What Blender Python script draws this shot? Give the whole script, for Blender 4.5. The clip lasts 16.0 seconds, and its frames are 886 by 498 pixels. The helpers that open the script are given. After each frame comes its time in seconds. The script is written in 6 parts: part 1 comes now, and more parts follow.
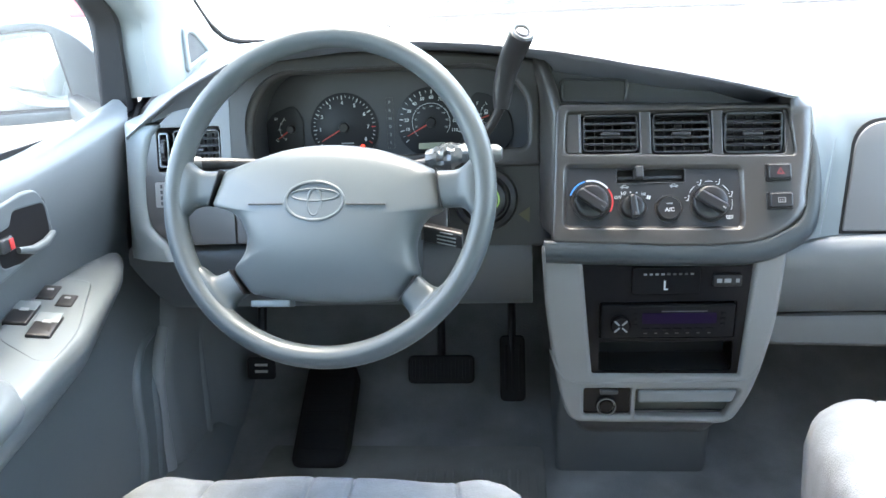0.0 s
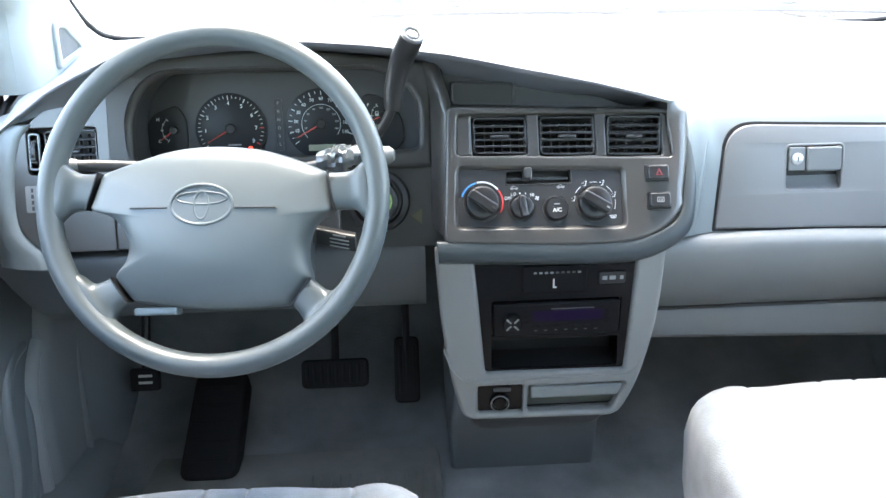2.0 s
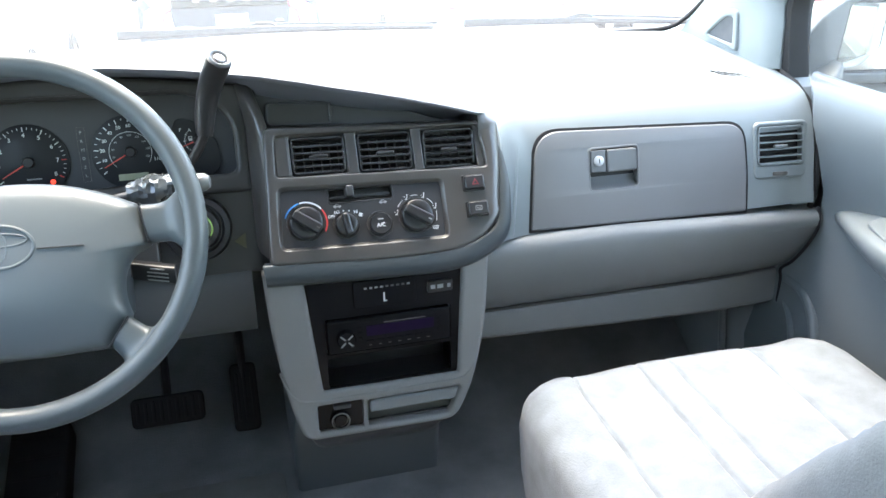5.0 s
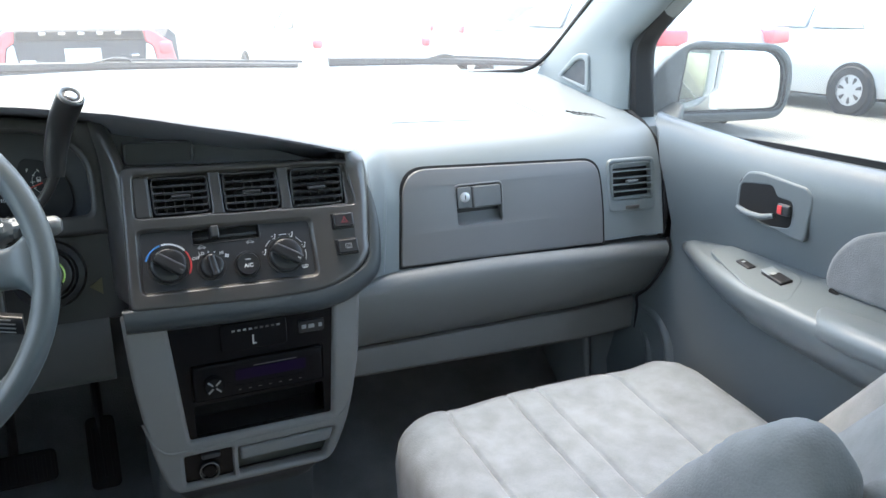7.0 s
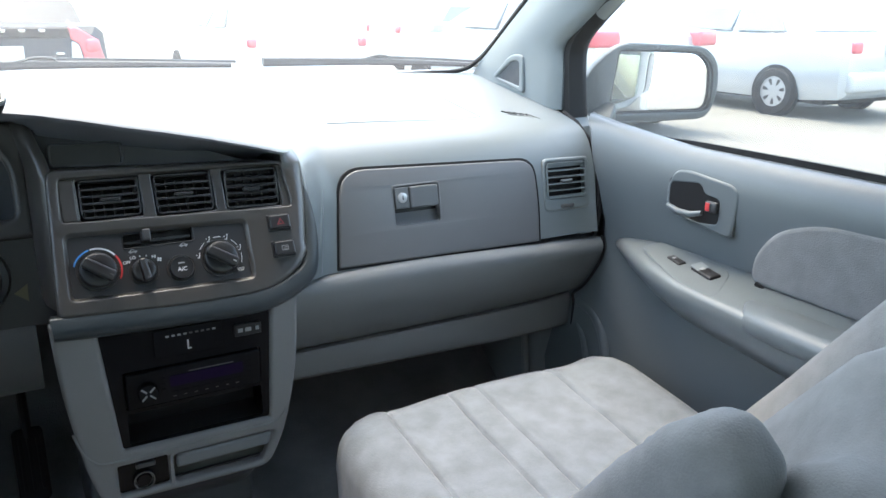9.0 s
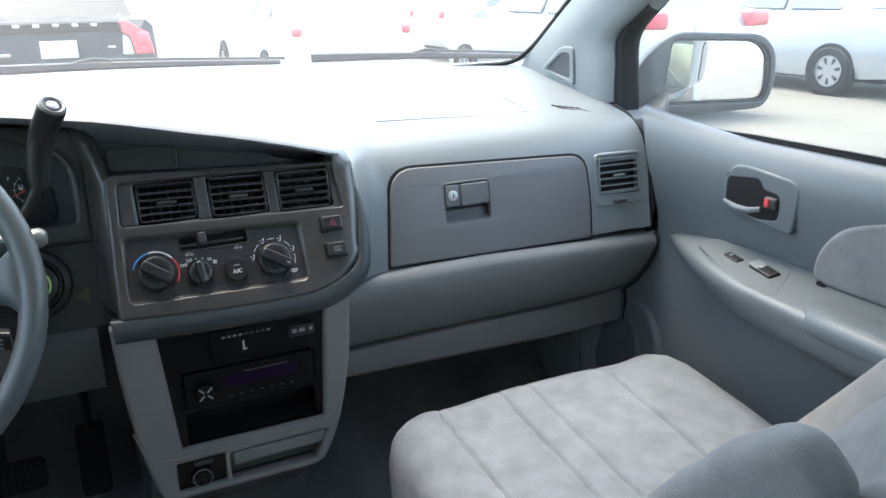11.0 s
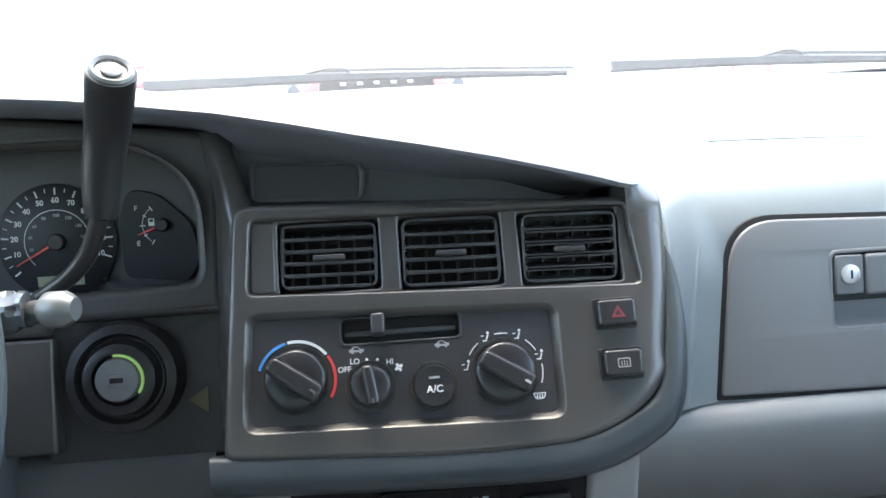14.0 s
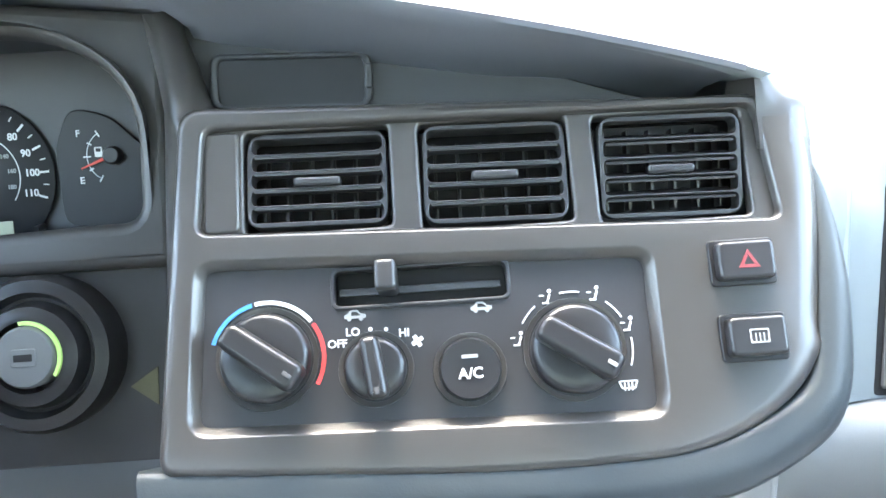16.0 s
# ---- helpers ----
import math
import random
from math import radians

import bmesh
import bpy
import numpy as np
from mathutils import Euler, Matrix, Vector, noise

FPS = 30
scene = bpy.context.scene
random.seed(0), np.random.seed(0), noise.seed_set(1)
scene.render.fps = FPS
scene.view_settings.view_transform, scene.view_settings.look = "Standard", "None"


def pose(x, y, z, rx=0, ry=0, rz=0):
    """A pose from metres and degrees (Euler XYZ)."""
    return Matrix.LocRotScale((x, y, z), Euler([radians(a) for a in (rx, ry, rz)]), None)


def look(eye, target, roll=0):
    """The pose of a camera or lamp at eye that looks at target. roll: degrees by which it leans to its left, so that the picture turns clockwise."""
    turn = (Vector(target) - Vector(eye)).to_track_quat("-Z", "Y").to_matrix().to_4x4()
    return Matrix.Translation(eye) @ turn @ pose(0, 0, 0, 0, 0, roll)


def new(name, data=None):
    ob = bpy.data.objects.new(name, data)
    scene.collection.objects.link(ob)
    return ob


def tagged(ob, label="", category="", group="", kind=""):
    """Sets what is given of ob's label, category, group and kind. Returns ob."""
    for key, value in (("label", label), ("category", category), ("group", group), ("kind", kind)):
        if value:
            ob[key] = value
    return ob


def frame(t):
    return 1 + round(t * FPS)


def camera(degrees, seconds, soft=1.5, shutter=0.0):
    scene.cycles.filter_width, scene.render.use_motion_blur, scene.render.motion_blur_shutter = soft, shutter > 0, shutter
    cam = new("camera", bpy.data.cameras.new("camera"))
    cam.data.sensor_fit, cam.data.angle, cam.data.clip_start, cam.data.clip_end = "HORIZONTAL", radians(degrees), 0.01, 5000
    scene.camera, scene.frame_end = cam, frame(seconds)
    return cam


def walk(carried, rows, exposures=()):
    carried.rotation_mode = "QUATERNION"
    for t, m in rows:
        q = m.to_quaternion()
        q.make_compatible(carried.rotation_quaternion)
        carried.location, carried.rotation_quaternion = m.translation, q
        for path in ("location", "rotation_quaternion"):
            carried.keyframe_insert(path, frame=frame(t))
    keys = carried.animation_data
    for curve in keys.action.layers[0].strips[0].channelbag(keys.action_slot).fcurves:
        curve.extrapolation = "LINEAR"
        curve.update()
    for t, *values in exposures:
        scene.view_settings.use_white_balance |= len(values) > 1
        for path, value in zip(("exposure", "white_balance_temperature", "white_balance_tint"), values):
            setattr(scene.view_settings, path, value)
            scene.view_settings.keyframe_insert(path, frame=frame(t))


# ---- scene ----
cam = camera(58.95, 16.0)
EXPOSURE = [(0, 4.5, 7400, 10), (1.0, 4.58, 7400, 10), (2.5, 4.5, 7400, 10), (3.5, 4.4, 7400, 10), (6, 3.75, 7400, 10), (7, 3.35, 7400, 10), (8.5, 3.15, 7400, 10), (11, 3.0, 7400, 10), (12.5, 2.85, 7400, 10), (13.5, 3.25, 7400, 10), (14.0, 3.72, 7400, 10), (14.5, 3.95, 7400, 10), (15, 4.78, 7400, 10), (16, 5.33, 7400, 10)]
PATH = [
    (0, (-0.2027, -0.0118, 1.3386), (-0.3003, 0.9230, 0.9971), -3.21),
    (0.5, (-0.2021, -0.0109, 1.3410), (-0.2633, 0.9264, 0.9978), -2.74),
    (1, (-0.2066, -0.0115, 1.3400), (-0.2134, 0.9286, 0.9993), -1.90),
    (1.5, (-0.2056, -0.0114, 1.3389), (-0.1807, 0.9275, 0.9957), -1.34),
    (2, (-0.2066, -0.0116, 1.3387), (-0.1648, 0.9263, 0.9943), -1.24),
    (2.5, (-0.2035, -0.0144, 1.3380), (-0.1319, 0.9216, 0.9933), -1.15),
    (3, (-0.2008, -0.0151, 1.3409), (-0.1030, 0.9182, 0.9953), -1.49),
    (3.5, (-0.2016, -0.0163, 1.3441), (-0.0621, 0.9115, 0.9982), -1.18),
    (5.8, (-0.1897, -0.0233, 1.3516), (0.1239, 0.8697, 1.0288), -0.94),
    (6, (-0.1964, -0.0211, 1.3504), (0.1374, 0.8667, 1.0333), -0.57),
    (6.5, (-0.1942, -0.0233, 1.3513), (0.1764, 0.8548, 1.0487), -0.42),
    (7, (-0.1946, -0.0259, 1.3530), (0.2110, 0.8392, 1.0577), 0.00),
    (7.5, (-0.1995, -0.0213, 1.3534), (0.2094, 0.8403, 1.0528), -0.58),
    (8, (-0.1964, -0.0252, 1.3543), (0.2418, 0.8234, 1.0578), -0.02),
    (8.5, (-0.1962, -0.0269, 1.3545), (0.2675, 0.8088, 1.0601), 0.49),
    (8.7, (-0.1939, -0.0297, 1.3535), (0.2802, 0.8006, 1.0605), 0.54),
    (10.8, (-0.1949, -0.0169, 1.3695), (0.2539, 0.8193, 1.0544), 0.07),
    (11, (-0.1975, -0.0130, 1.3722), (0.2241, 0.8382, 1.0596), -0.76),
    (11.5, (-0.1972, -0.0105, 1.3710), (0.1776, 0.8662, 1.0697), -1.16),
    (12, (-0.1998, -0.0058, 1.3690), (0.1215, 0.8945, 1.0756), -2.04),
    (12.2, (-0.1946, -0.0130, 1.3643), (0.1132, 0.8969, 1.0864), -2.73),
    (12.5, (-0.1909, 0.0112, 1.3733), (0.0313, 0.9494, 1.1079), -4.31),
    (12.8, (-0.1593, 0.0764, 1.3370), (0.0033, 1.0263, 1.0700), -4.27),
    (13, (-0.1316, 0.1505, 1.3284), (0.0096, 1.1020, 1.0554), -5.93),
    (13.2, (-0.0985, 0.2100, 1.3091), (0.0339, 1.1671, 1.0515), -5.84),
    (13.5, (-0.0814, 0.3023, 1.2946), (-0.0044, 1.2602, 1.0180), -5.60),
    (13.7, (-0.0637, 0.3691, 1.2682), (-0.0062, 1.3346, 1.0140), -3.96),
    (14, (-0.0319, 0.4622, 1.2493), (0.0373, 1.4334, 1.0214), -2.83),
    (14.2, (-0.0099, 0.5106, 1.2310), (0.0451, 1.4903, 1.0382), -2.77),
    (14.5, (-0.0225, 0.5670, 1.2104), (0.0230, 1.5393, 0.9809), -1.89),
    (14.6, (-0.0142, 0.5798, 1.1963), (0.0228, 1.5528, 0.9684), -1.39),
    (15, (-0.0173, 0.6063, 1.1854), (0.0057, 1.5827, 0.9708), -2.59),
    (15.5, (-0.0156, 0.6363, 1.1730), (-0.0025, 1.6118, 0.9533), -3.20),
    (16, (-0.0178, 0.6404, 1.1683), (-0.0082, 1.6125, 0.9337), -3.69),
]
walk(cam, [(t, look(eye, target, roll)) for t, eye, target, roll in PATH], EXPOSURE)

# ---- world, sun, exposure ----
world = bpy.data.worlds.new("world")
scene.world = world
world.use_nodes = True
wn, wl = world.node_tree.nodes, world.node_tree.links
sky = wn.new("ShaderNodeTexSky")
sky.sky_type, sky.sun_disc = "NISHITA", False
sky.sun_elevation, sky.sun_rotation = radians(72), radians(-8)
sky.air_density, sky.dust_density, sky.ozone_density = 1.0, 2.0, 1.0
wl.new(sky.outputs[0], wn["Background"].inputs[0])
wn["Background"].inputs[1].default_value = 0.15
sun_data = bpy.data.lights.new("sun", "SUN")
sun_data.energy, sun_data.angle, sun_data.color = 0.5, radians(28), (1.0, 0.97, 0.93)
sun = new("sun", sun_data)
sun.matrix_world = look((0, 0, 0), (-math.sin(radians(-8)) * math.cos(radians(72)), -math.cos(radians(-8)) * math.cos(radians(72)), -math.sin(radians(72))))


# ---- materials ----
def material(name, colour, rough=0.5, metal=0.0, var=0.08, scale=3.0, grain=0.0, grain_scale=900.0, coat=0.0, sheen=0.0, wear=0.0, dist=0.0005, spec=0.5, mottle=0.08):
    """A surface with broad tonal drift, fine mottling, uneven gloss and a fine relief, in metres."""
    m = bpy.data.materials.new(name)
    m.use_nodes = True
    nt = m.node_tree
    b = nt.nodes["Principled BSDF"]
    co = nt.nodes.new("ShaderNodeTexCoord")
    big, small = nt.nodes.new("ShaderNodeTexNoise"), nt.nodes.new("ShaderNodeTexNoise")
    big.inputs["Scale"].default_value, big.inputs["Detail"].default_value = scale, 4
    small.inputs["Scale"].default_value, small.inputs["Detail"].default_value = scale * 23, 3
    add = nt.nodes.new("ShaderNodeMath")
    add.operation, add.inputs[1].default_value = "MULTIPLY_ADD", mottle
    ramp = nt.nodes.new("ShaderNodeValToRGB")
    lo = [c * (1 - var) for c in colour]
    hi = [min(1, c * (1 + var)) for c in colour]
    ramp.color_ramp.elements[0].position, ramp.color_ramp.elements[1].position = 0.3, 0.7
    ramp.color_ramp.elements[0].color, ramp.color_ramp.elements[1].color = (*lo, 1), (*hi, 1)
    half = nt.nodes.new("ShaderNodeMath")
    half.operation, half.inputs[1].default_value = "MULTIPLY", 1.0 - mottle
    for tex in (big, small):
        nt.links.new(co.outputs["Object"], tex.inputs["Vector"])
    nt.links.new(big.outputs[0], half.inputs[0])
    nt.links.new(small.outputs[0], add.inputs[0])
    nt.links.new(half.outputs[0], add.inputs[2])
    nt.links.new(add.outputs[0], ramp.inputs[0])
    nt.links.new(ramp.outputs[0], b.inputs["Base Color"])
    rr = nt.nodes.new("ShaderNodeMapRange")
    rr.inputs["From Min"].default_value, rr.inputs["From Max"].default_value = 0.3, 0.7
    rr.inputs["To Min"].default_value, rr.inputs["To Max"].default_value = max(0.02, rough - 0.012 - wear), min(1, rough + 0.012)
    nt.links.new(small.outputs[0], rr.inputs["Value"])
    nt.links.new(rr.outputs[0], b.inputs["Roughness"])
    b.inputs["Metallic"].default_value = metal
    b.inputs["Specular IOR Level"].default_value = spec
    b.inputs["Coat Weight"].default_value = coat
    b.inputs["Sheen Weight"].default_value = sheen
    if grain:
        fine = nt.nodes.new("ShaderNodeTexNoise")
        fine.inputs["Scale"].default_value, fine.inputs["Detail"].default_value = grain_scale, 2
        bump = nt.nodes.new("ShaderNodeBump")
        bump.inputs["Strength"].default_value, bump.inputs["Distance"].default_value = grain, dist
        nt.links.new(co.outputs["Object"], fine.inputs["Vector"])
        nt.links.new(fine.outputs[0], bump.inputs["Height"])
        nt.links.new(bump.outputs[0], b.inputs["Normal"])
    return m


def glow(name, colour, strength):
    m = bpy.data.materials.new(name)
    m.use_nodes = True
    b = m.node_tree.nodes["Principled BSDF"]
    b.inputs["Base Color"].default_value = (*colour, 1)
    b.inputs["Emission Color"].default_value = (*colour, 1)
    b.inputs["Emission Strength"].default_value = strength
    return m


def pane_material(name, tint, gloss=0.6, veil=0.0):
    m = bpy.data.materials.new(name)
    m.use_nodes = True
    nt = m.node_tree
    nt.nodes.remove(nt.nodes["Principled BSDF"])
    tr, gl, mix = (nt.nodes.new("ShaderNode" + k) for k in ("BsdfTransparent", "BsdfGlossy", "MixShader"))
    tr.inputs[0].default_value = (*tint, 1)
    gl.inputs["Roughness"].default_value = 0.01
    gl.inputs["Color"].default_value = (gloss, gloss, gloss, 1)
    mix.inputs[0].default_value = 0.05
    nt.links.new(tr.outputs[0], mix.inputs[1])
    nt.links.new(gl.outputs[0], mix.inputs[2])
    out = mix
    # Glare veil over the outside, mixed into the pane as a translucent film.
    if veil:
        film, out = nt.nodes.new("ShaderNodeBsdfTranslucent"), nt.nodes.new("ShaderNodeMixShader")
        film.inputs[0].default_value = (0.9, 0.9, 0.88, 1)
        out.inputs[0].default_value = veil
        nt.links.new(mix.outputs[0], out.inputs[1])
        nt.links.new(film.outputs[0], out.inputs[2])
    nt.links.new(out.outputs[0], nt.nodes["Material Output"].inputs[0])
    return m


VINYL = material("grey_vinyl", (0.196, 0.223, 0.230), 0.35, var=0.05, grain=0.14, grain_scale=700)
VINYL_LOW = material("grey_moulded_plastic", (0.268, 0.286, 0.290), 0.44, var=0.05, grain=0.14, grain_scale=800)
DOOR = material("slate_door_vinyl", (0.128, 0.148, 0.156), 0.35, var=0.05, grain=0.14, grain_scale=700)
LIP = material("slate_lip_vinyl", (0.040, 0.050, 0.055), 0.38, spec=0.35, var=0.05, grain=0.12, grain_scale=800)
LOCK = material("dull_lock_metal", (0.17, 0.18, 0.18), 0.4, metal=0.5, var=0.08)
WHEEL_SKIN = material("grey_wheel_skin", (0.108, 0.125, 0.129), 0.33, var=0.03)
CHARCOAL = material("charcoal_plastic", (0.047, 0.0440, 0.0410), 0.30, var=0.03, spec=0.9, grain=0.05, grain_scale=1400)
ARM = material("grey_armrest_vinyl", (0.124, 0.144, 0.152), 0.35, var=0.05, grain=0.14, grain_scale=700)
RIM_SKIN = material("worn_wheel_rim_skin", (0.072, 0.087, 0.092), 0.36, var=0.02)
CLOCK = material("smoky_clock_glass", (0.020, 0.022, 0.026), 0.32, var=0.05)
RECESS = material("dark_clock_recess", (0.042, 0.045, 0.050), 0.5, var=0.05, grain=0.1)
# Pad colour darkened: the shade under the brow is painted in.
BROW = material("brow_underside_shade", (0.150, 0.163, 0.185), 0.5, var=0.05, grain=0.1)
# Darker copy for the driver's side: shade behind the wheel is in the colour.
BOLSTER = material("shaded_driver_plastic", (0.084, 0.093, 0.098), 0.42, var=0.04, grain=0.12, grain_scale=800)
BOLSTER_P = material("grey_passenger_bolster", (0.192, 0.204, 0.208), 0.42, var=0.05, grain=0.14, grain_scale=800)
LID = material("grey_glovebox_plastic", (0.165, 0.169, 0.171), 0.40, var=0.04, grain=0.14, grain_scale=800)
DARK = material("dark_plastic", (0.042, 0.044, 0.047), 0.42, var=0.1, grain=0.3, grain_scale=900)
BLACK = material("black_plastic", (0.016, 0.016, 0.017), 0.35, var=0.1, grain=0.12, spec=0.4)
GLOSS_BLACK = material("gloss_black", (0.008, 0.008, 0.009), 0.22, var=0.1, spec=0.14)
FASCIA = material("black_fascia_plastic", (0.030, 0.030, 0.032), 0.40, var=0.04, spec=0.5, grain=0.06, grain_scale=1200)
SURROUND = material("dull_charcoal_plastic", (0.047, 0.0450, 0.0430), 0.46, var=0.03, spec=0.5, grain=0.06, grain_scale=1200)
VENT = material("dark_vent_plastic", (0.030, 0.031, 0.033), 0.30, var=0.05, spec=0.65)
KNOB = material("black_knob_plastic", (0.018, 0.0185, 0.020), 0.29, var=0.05, spec=0.6)
CONSOLE = material("pale_console_plastic", (0.212, 0.212, 0.207), 0.45, var=0.05, grain=0.3, grain_scale=800)
FABRIC = material("grey_velour", (0.143, 0.164, 0.188), 0.92, var=0.24, scale=30, grain=0.6, grain_scale=420, sheen=0.20, dist=0.001, mottle=0.3)
# Seat velour again, lightened and warmed in colour to offset the blue skylight.
FABRIC_LIT = material("grey_velour_lit_copy", (0.222, 0.217, 0.210), 0.92, var=0.13, scale=38, grain=0.6, grain_scale=420, sheen=0.04, dist=0.001, mottle=0.3)
INSERT = material("grey_velour_insert", (0.186, 0.190, 0.193), 0.92, var=0.13, scale=38, grain=0.6, grain_scale=420, sheen=0.04, dist=0.001, mottle=0.3)
CARPET = material("grey_carpet", (0.225, 0.228, 0.228), 0.97, var=0.3, scale=8, grain=0.7, grain_scale=420, dist=0.002)
MAT = material("rubber_floor_mat", (0.215, 0.212, 0.200), 0.7, var=0.3, scale=6, grain=0.5, grain_scale=200)
WIPER = material("worn_wiper_metal", (0.036, 0.041, 0.045), 0.5, var=0.12, scale=20)
RUBBER = material("black_rubber", (0.014, 0.014, 0.015), 0.7, spec=0.3, var=0.15, grain=0.3)
LINER = material("pale_headliner", (0.55, 0.56, 0.56), 0.95, var=0.05, grain=0.5, grain_scale=500)
CHROME = material("chrome", (0.75, 0.76, 0.78), 0.14, metal=1.0, var=0.04)
SILVER = material("silver_plastic", (0.55, 0.56, 0.57), 0.3, metal=0.6, var=0.06)
WHITE_INK = material("white_print", (0.66, 0.67, 0.66), 0.6, var=0.04)
GREY_INK = material("grey_print", (0.30, 0.31, 0.31), 0.6, var=0.04)
DIM_INK = material("dim_print", (0.09, 0.09, 0.09), 0.6, var=0.04)
RED_INK = material("red_print", (0.62, 0.05, 0.05), 0.6, var=0.05)
DULL_RED = material("dull_red_print", (0.19, 0.03, 0.036), 0.5, var=0.05)
BLUE_INK = material("blue_print", (0.05, 0.27, 0.62), 0.6, var=0.05)
FILM = material("clear_film", (0.07, 0.08, 0.085), 0.10, var=0.3, scale=60, coat=0.5)
LCD = material("green_grey_display", (0.36, 0.38, 0.27), 0.3, var=0.05)
VIOLET = material("violet_display", (0.013, 0.006, 0.026), 0.25, var=0.1, spec=0.08)
NEEDLE = material("needle_red", (0.75, 0.09, 0.07), 0.5, var=0.03)
KEY_RING = glow("lit_key_ring", (0.36, 0.60, 0.18), 0.008)
MIRROR = material("mirror_silver", (0.9, 0.9, 0.9), 0.03, metal=1.0, var=0.01)
# The last value is the share of painted glare that washes out the view.
GLASS = pane_material("window_glass", (0.93, 0.96, 0.95), 0.6, 0.024)
VEILED_GLASS = pane_material("dusty_veiled_windscreen_glass", (0.93, 0.96, 0.95), 0.6, 0.023)
# Pale base colour stands for sky reflection and haze on the car windows.
CAR_GLASS = material("car_glass_painted_glare", (0.22, 0.25, 0.27), 0.15, var=0.05, spec=0.25)
SPEAKER = material("speaker_cloth", (0.085, 0.09, 0.095), 0.9, var=0.2, scale=20, grain=0.8, grain_scale=900)
VAN_PAINT = material("grey_green_paint", (0.026, 0.032, 0.032), 0.38, var=0.04, coat=0.2)
LOT = material("pale_concrete", (0.175, 0.168, 0.140), 0.9, var=0.18, scale=0.6, grain=0.6, grain_scale=60, dist=0.004)
HOUSING = material("grey_mirror_housing", (0.060, 0.071, 0.075), 0.42, var=0.05, grain=0.1)
PAINT_DARK = material("dark_grey_paint", (0.021, 0.027, 0.035), 0.5, var=0.05, spec=0.4)
PAINT_WHITE = material("white_paint", (0.72, 0.72, 0.70), 0.3, var=0.03, coat=0.6)
PAINT_SILVER = material("silver_paint", (0.52, 0.55, 0.57), 0.3, metal=0.5, var=0.03, coat=0.6)
TAIL_RED = material("tail_lamp_red", (0.70, 0.13, 0.15), 0.3, var=0.1, coat=0.4)
TRIM = material("pale_rear_trim", (0.42, 0.43, 0.43), 0.6, var=0.05, grain=0.2)


# ---- builders ----
AT = {}


def thing(name, at, label, category, group="", kind=""):
    ob = new(name)
    ob.empty_display_size = 0.02
    ob.location = at
    AT[ob.name] = Matrix.Translation(at)
    return tagged(ob, label, category, group, kind)


def finish(name, me, mat, parent, label="", sharp=38.0, axis=None):
    me.materials.clear()
    me.materials.append(mat)
    me.polygons.foreach_set("use_smooth", [True] * len(me.polygons))
    me.set_sharp_from_angle(angle=radians(sharp))
    if axis is not None:
        for p in me.polygons:
            if abs(p.normal.dot(axis)) > 0.9995:
                p.use_smooth = False
    ob = new(name, me)
    if parent is not None:
        ob.parent = parent
        ob.matrix_parent_inverse = AT.get(parent.name, Matrix()).inverted()
    return tagged(ob, label)


def part(name, bm, mat, parent, label="", sharp=38.0, axis=None):
    bmesh.ops.recalc_face_normals(bm, faces=bm.faces)
    me = bpy.data.meshes.new(name)
    bm.to_mesh(me)
    bm.free()
    return finish(name, me, mat, parent, label, sharp, axis)


def rrect(x0, y0, x1, y1, r, n=5):
    return rpoly([(x0, y0), (x1, y0), (x1, y1), (x0, y1)], r, n)


def rpoly(points, r, n=5):
    """A polygon with its corners rounded; r: one radius, or one for each corner."""
    out, k = [], len(points)
    rs = r if isinstance(r, (list, tuple)) else [r] * k
    for i in range(k):
        p, a, b = Vector(points[i]), Vector(points[i - 1]), Vector(points[(i + 1) % k])
        da, db = (a - p), (b - p)
        cut = min(rs[i], da.length * 0.49, db.length * 0.49)
        s, e = p + da.normalized() * cut, p + db.normalized() * cut
        for j in range(n + 1):
            t = j / n
            out.append(tuple((1 - t) ** 2 * s + 2 * t * (1 - t) * p + t * t * e))
    return out


def plate_mesh(loops, thick, bevel, m, steps=2):
    """A flat plate with holes, its rims rounded; the first loop is its outline. Its front lies at local z = 0."""
    cu = bpy.data.curves.new("plate", "CURVE")
    cu.dimensions, cu.fill_mode = "2D", "BOTH"
    cu.extrude, cu.bevel_depth, cu.bevel_resolution = max(thick / 2 - bevel, 0.0), bevel, steps
    cu.offset = -bevel
    for loop in loops:
        sp = cu.splines.new("POLY")
        sp.points.add(len(loop) - 1)
        for pt, (x, y) in zip(sp.points, loop):
            pt.co = (x, y, 0, 1)
        sp.use_cyclic_u = True
    ob = bpy.data.objects.new("plate", cu)
    me = bpy.data.meshes.new_from_object(ob)
    bpy.data.objects.remove(ob)
    bpy.data.curves.remove(cu)
    me.transform(m @ Matrix.Translation((0, 0, -thick / 2)))
    bm = bmesh.new()
    bm.from_mesh(me)
    bpy.data.meshes.remove(me)
    bmesh.ops.remove_doubles(bm, verts=bm.verts, dist=1e-5)
    return bm


def plate(name, loops, thick, bevel, m, mat, parent, label="", steps=2):
    return part(name, plate_mesh(loops, thick, bevel, m, steps), mat, parent, label, 38.0, (m.to_3x3() @ Vector((0, 0, 1))).normalized())


def words(name, text, size, at, m, mat, parent, depth=0.0003, turn=0.0):
    """Raised lettering in the built-in font, centred on a local point."""
    cu = bpy.data.curves.new("words", "FONT")
    cu.body, cu.size, cu.extrude = text, size, depth
    cu.align_x, cu.align_y, cu.resolution_u, cu.offset = "CENTER", "CENTER", 3, size * 0.022
    ob = bpy.data.objects.new("words", cu)
    me = bpy.data.meshes.new_from_object(ob)
    bpy.data.objects.remove(ob)
    bpy.data.curves.remove(cu)
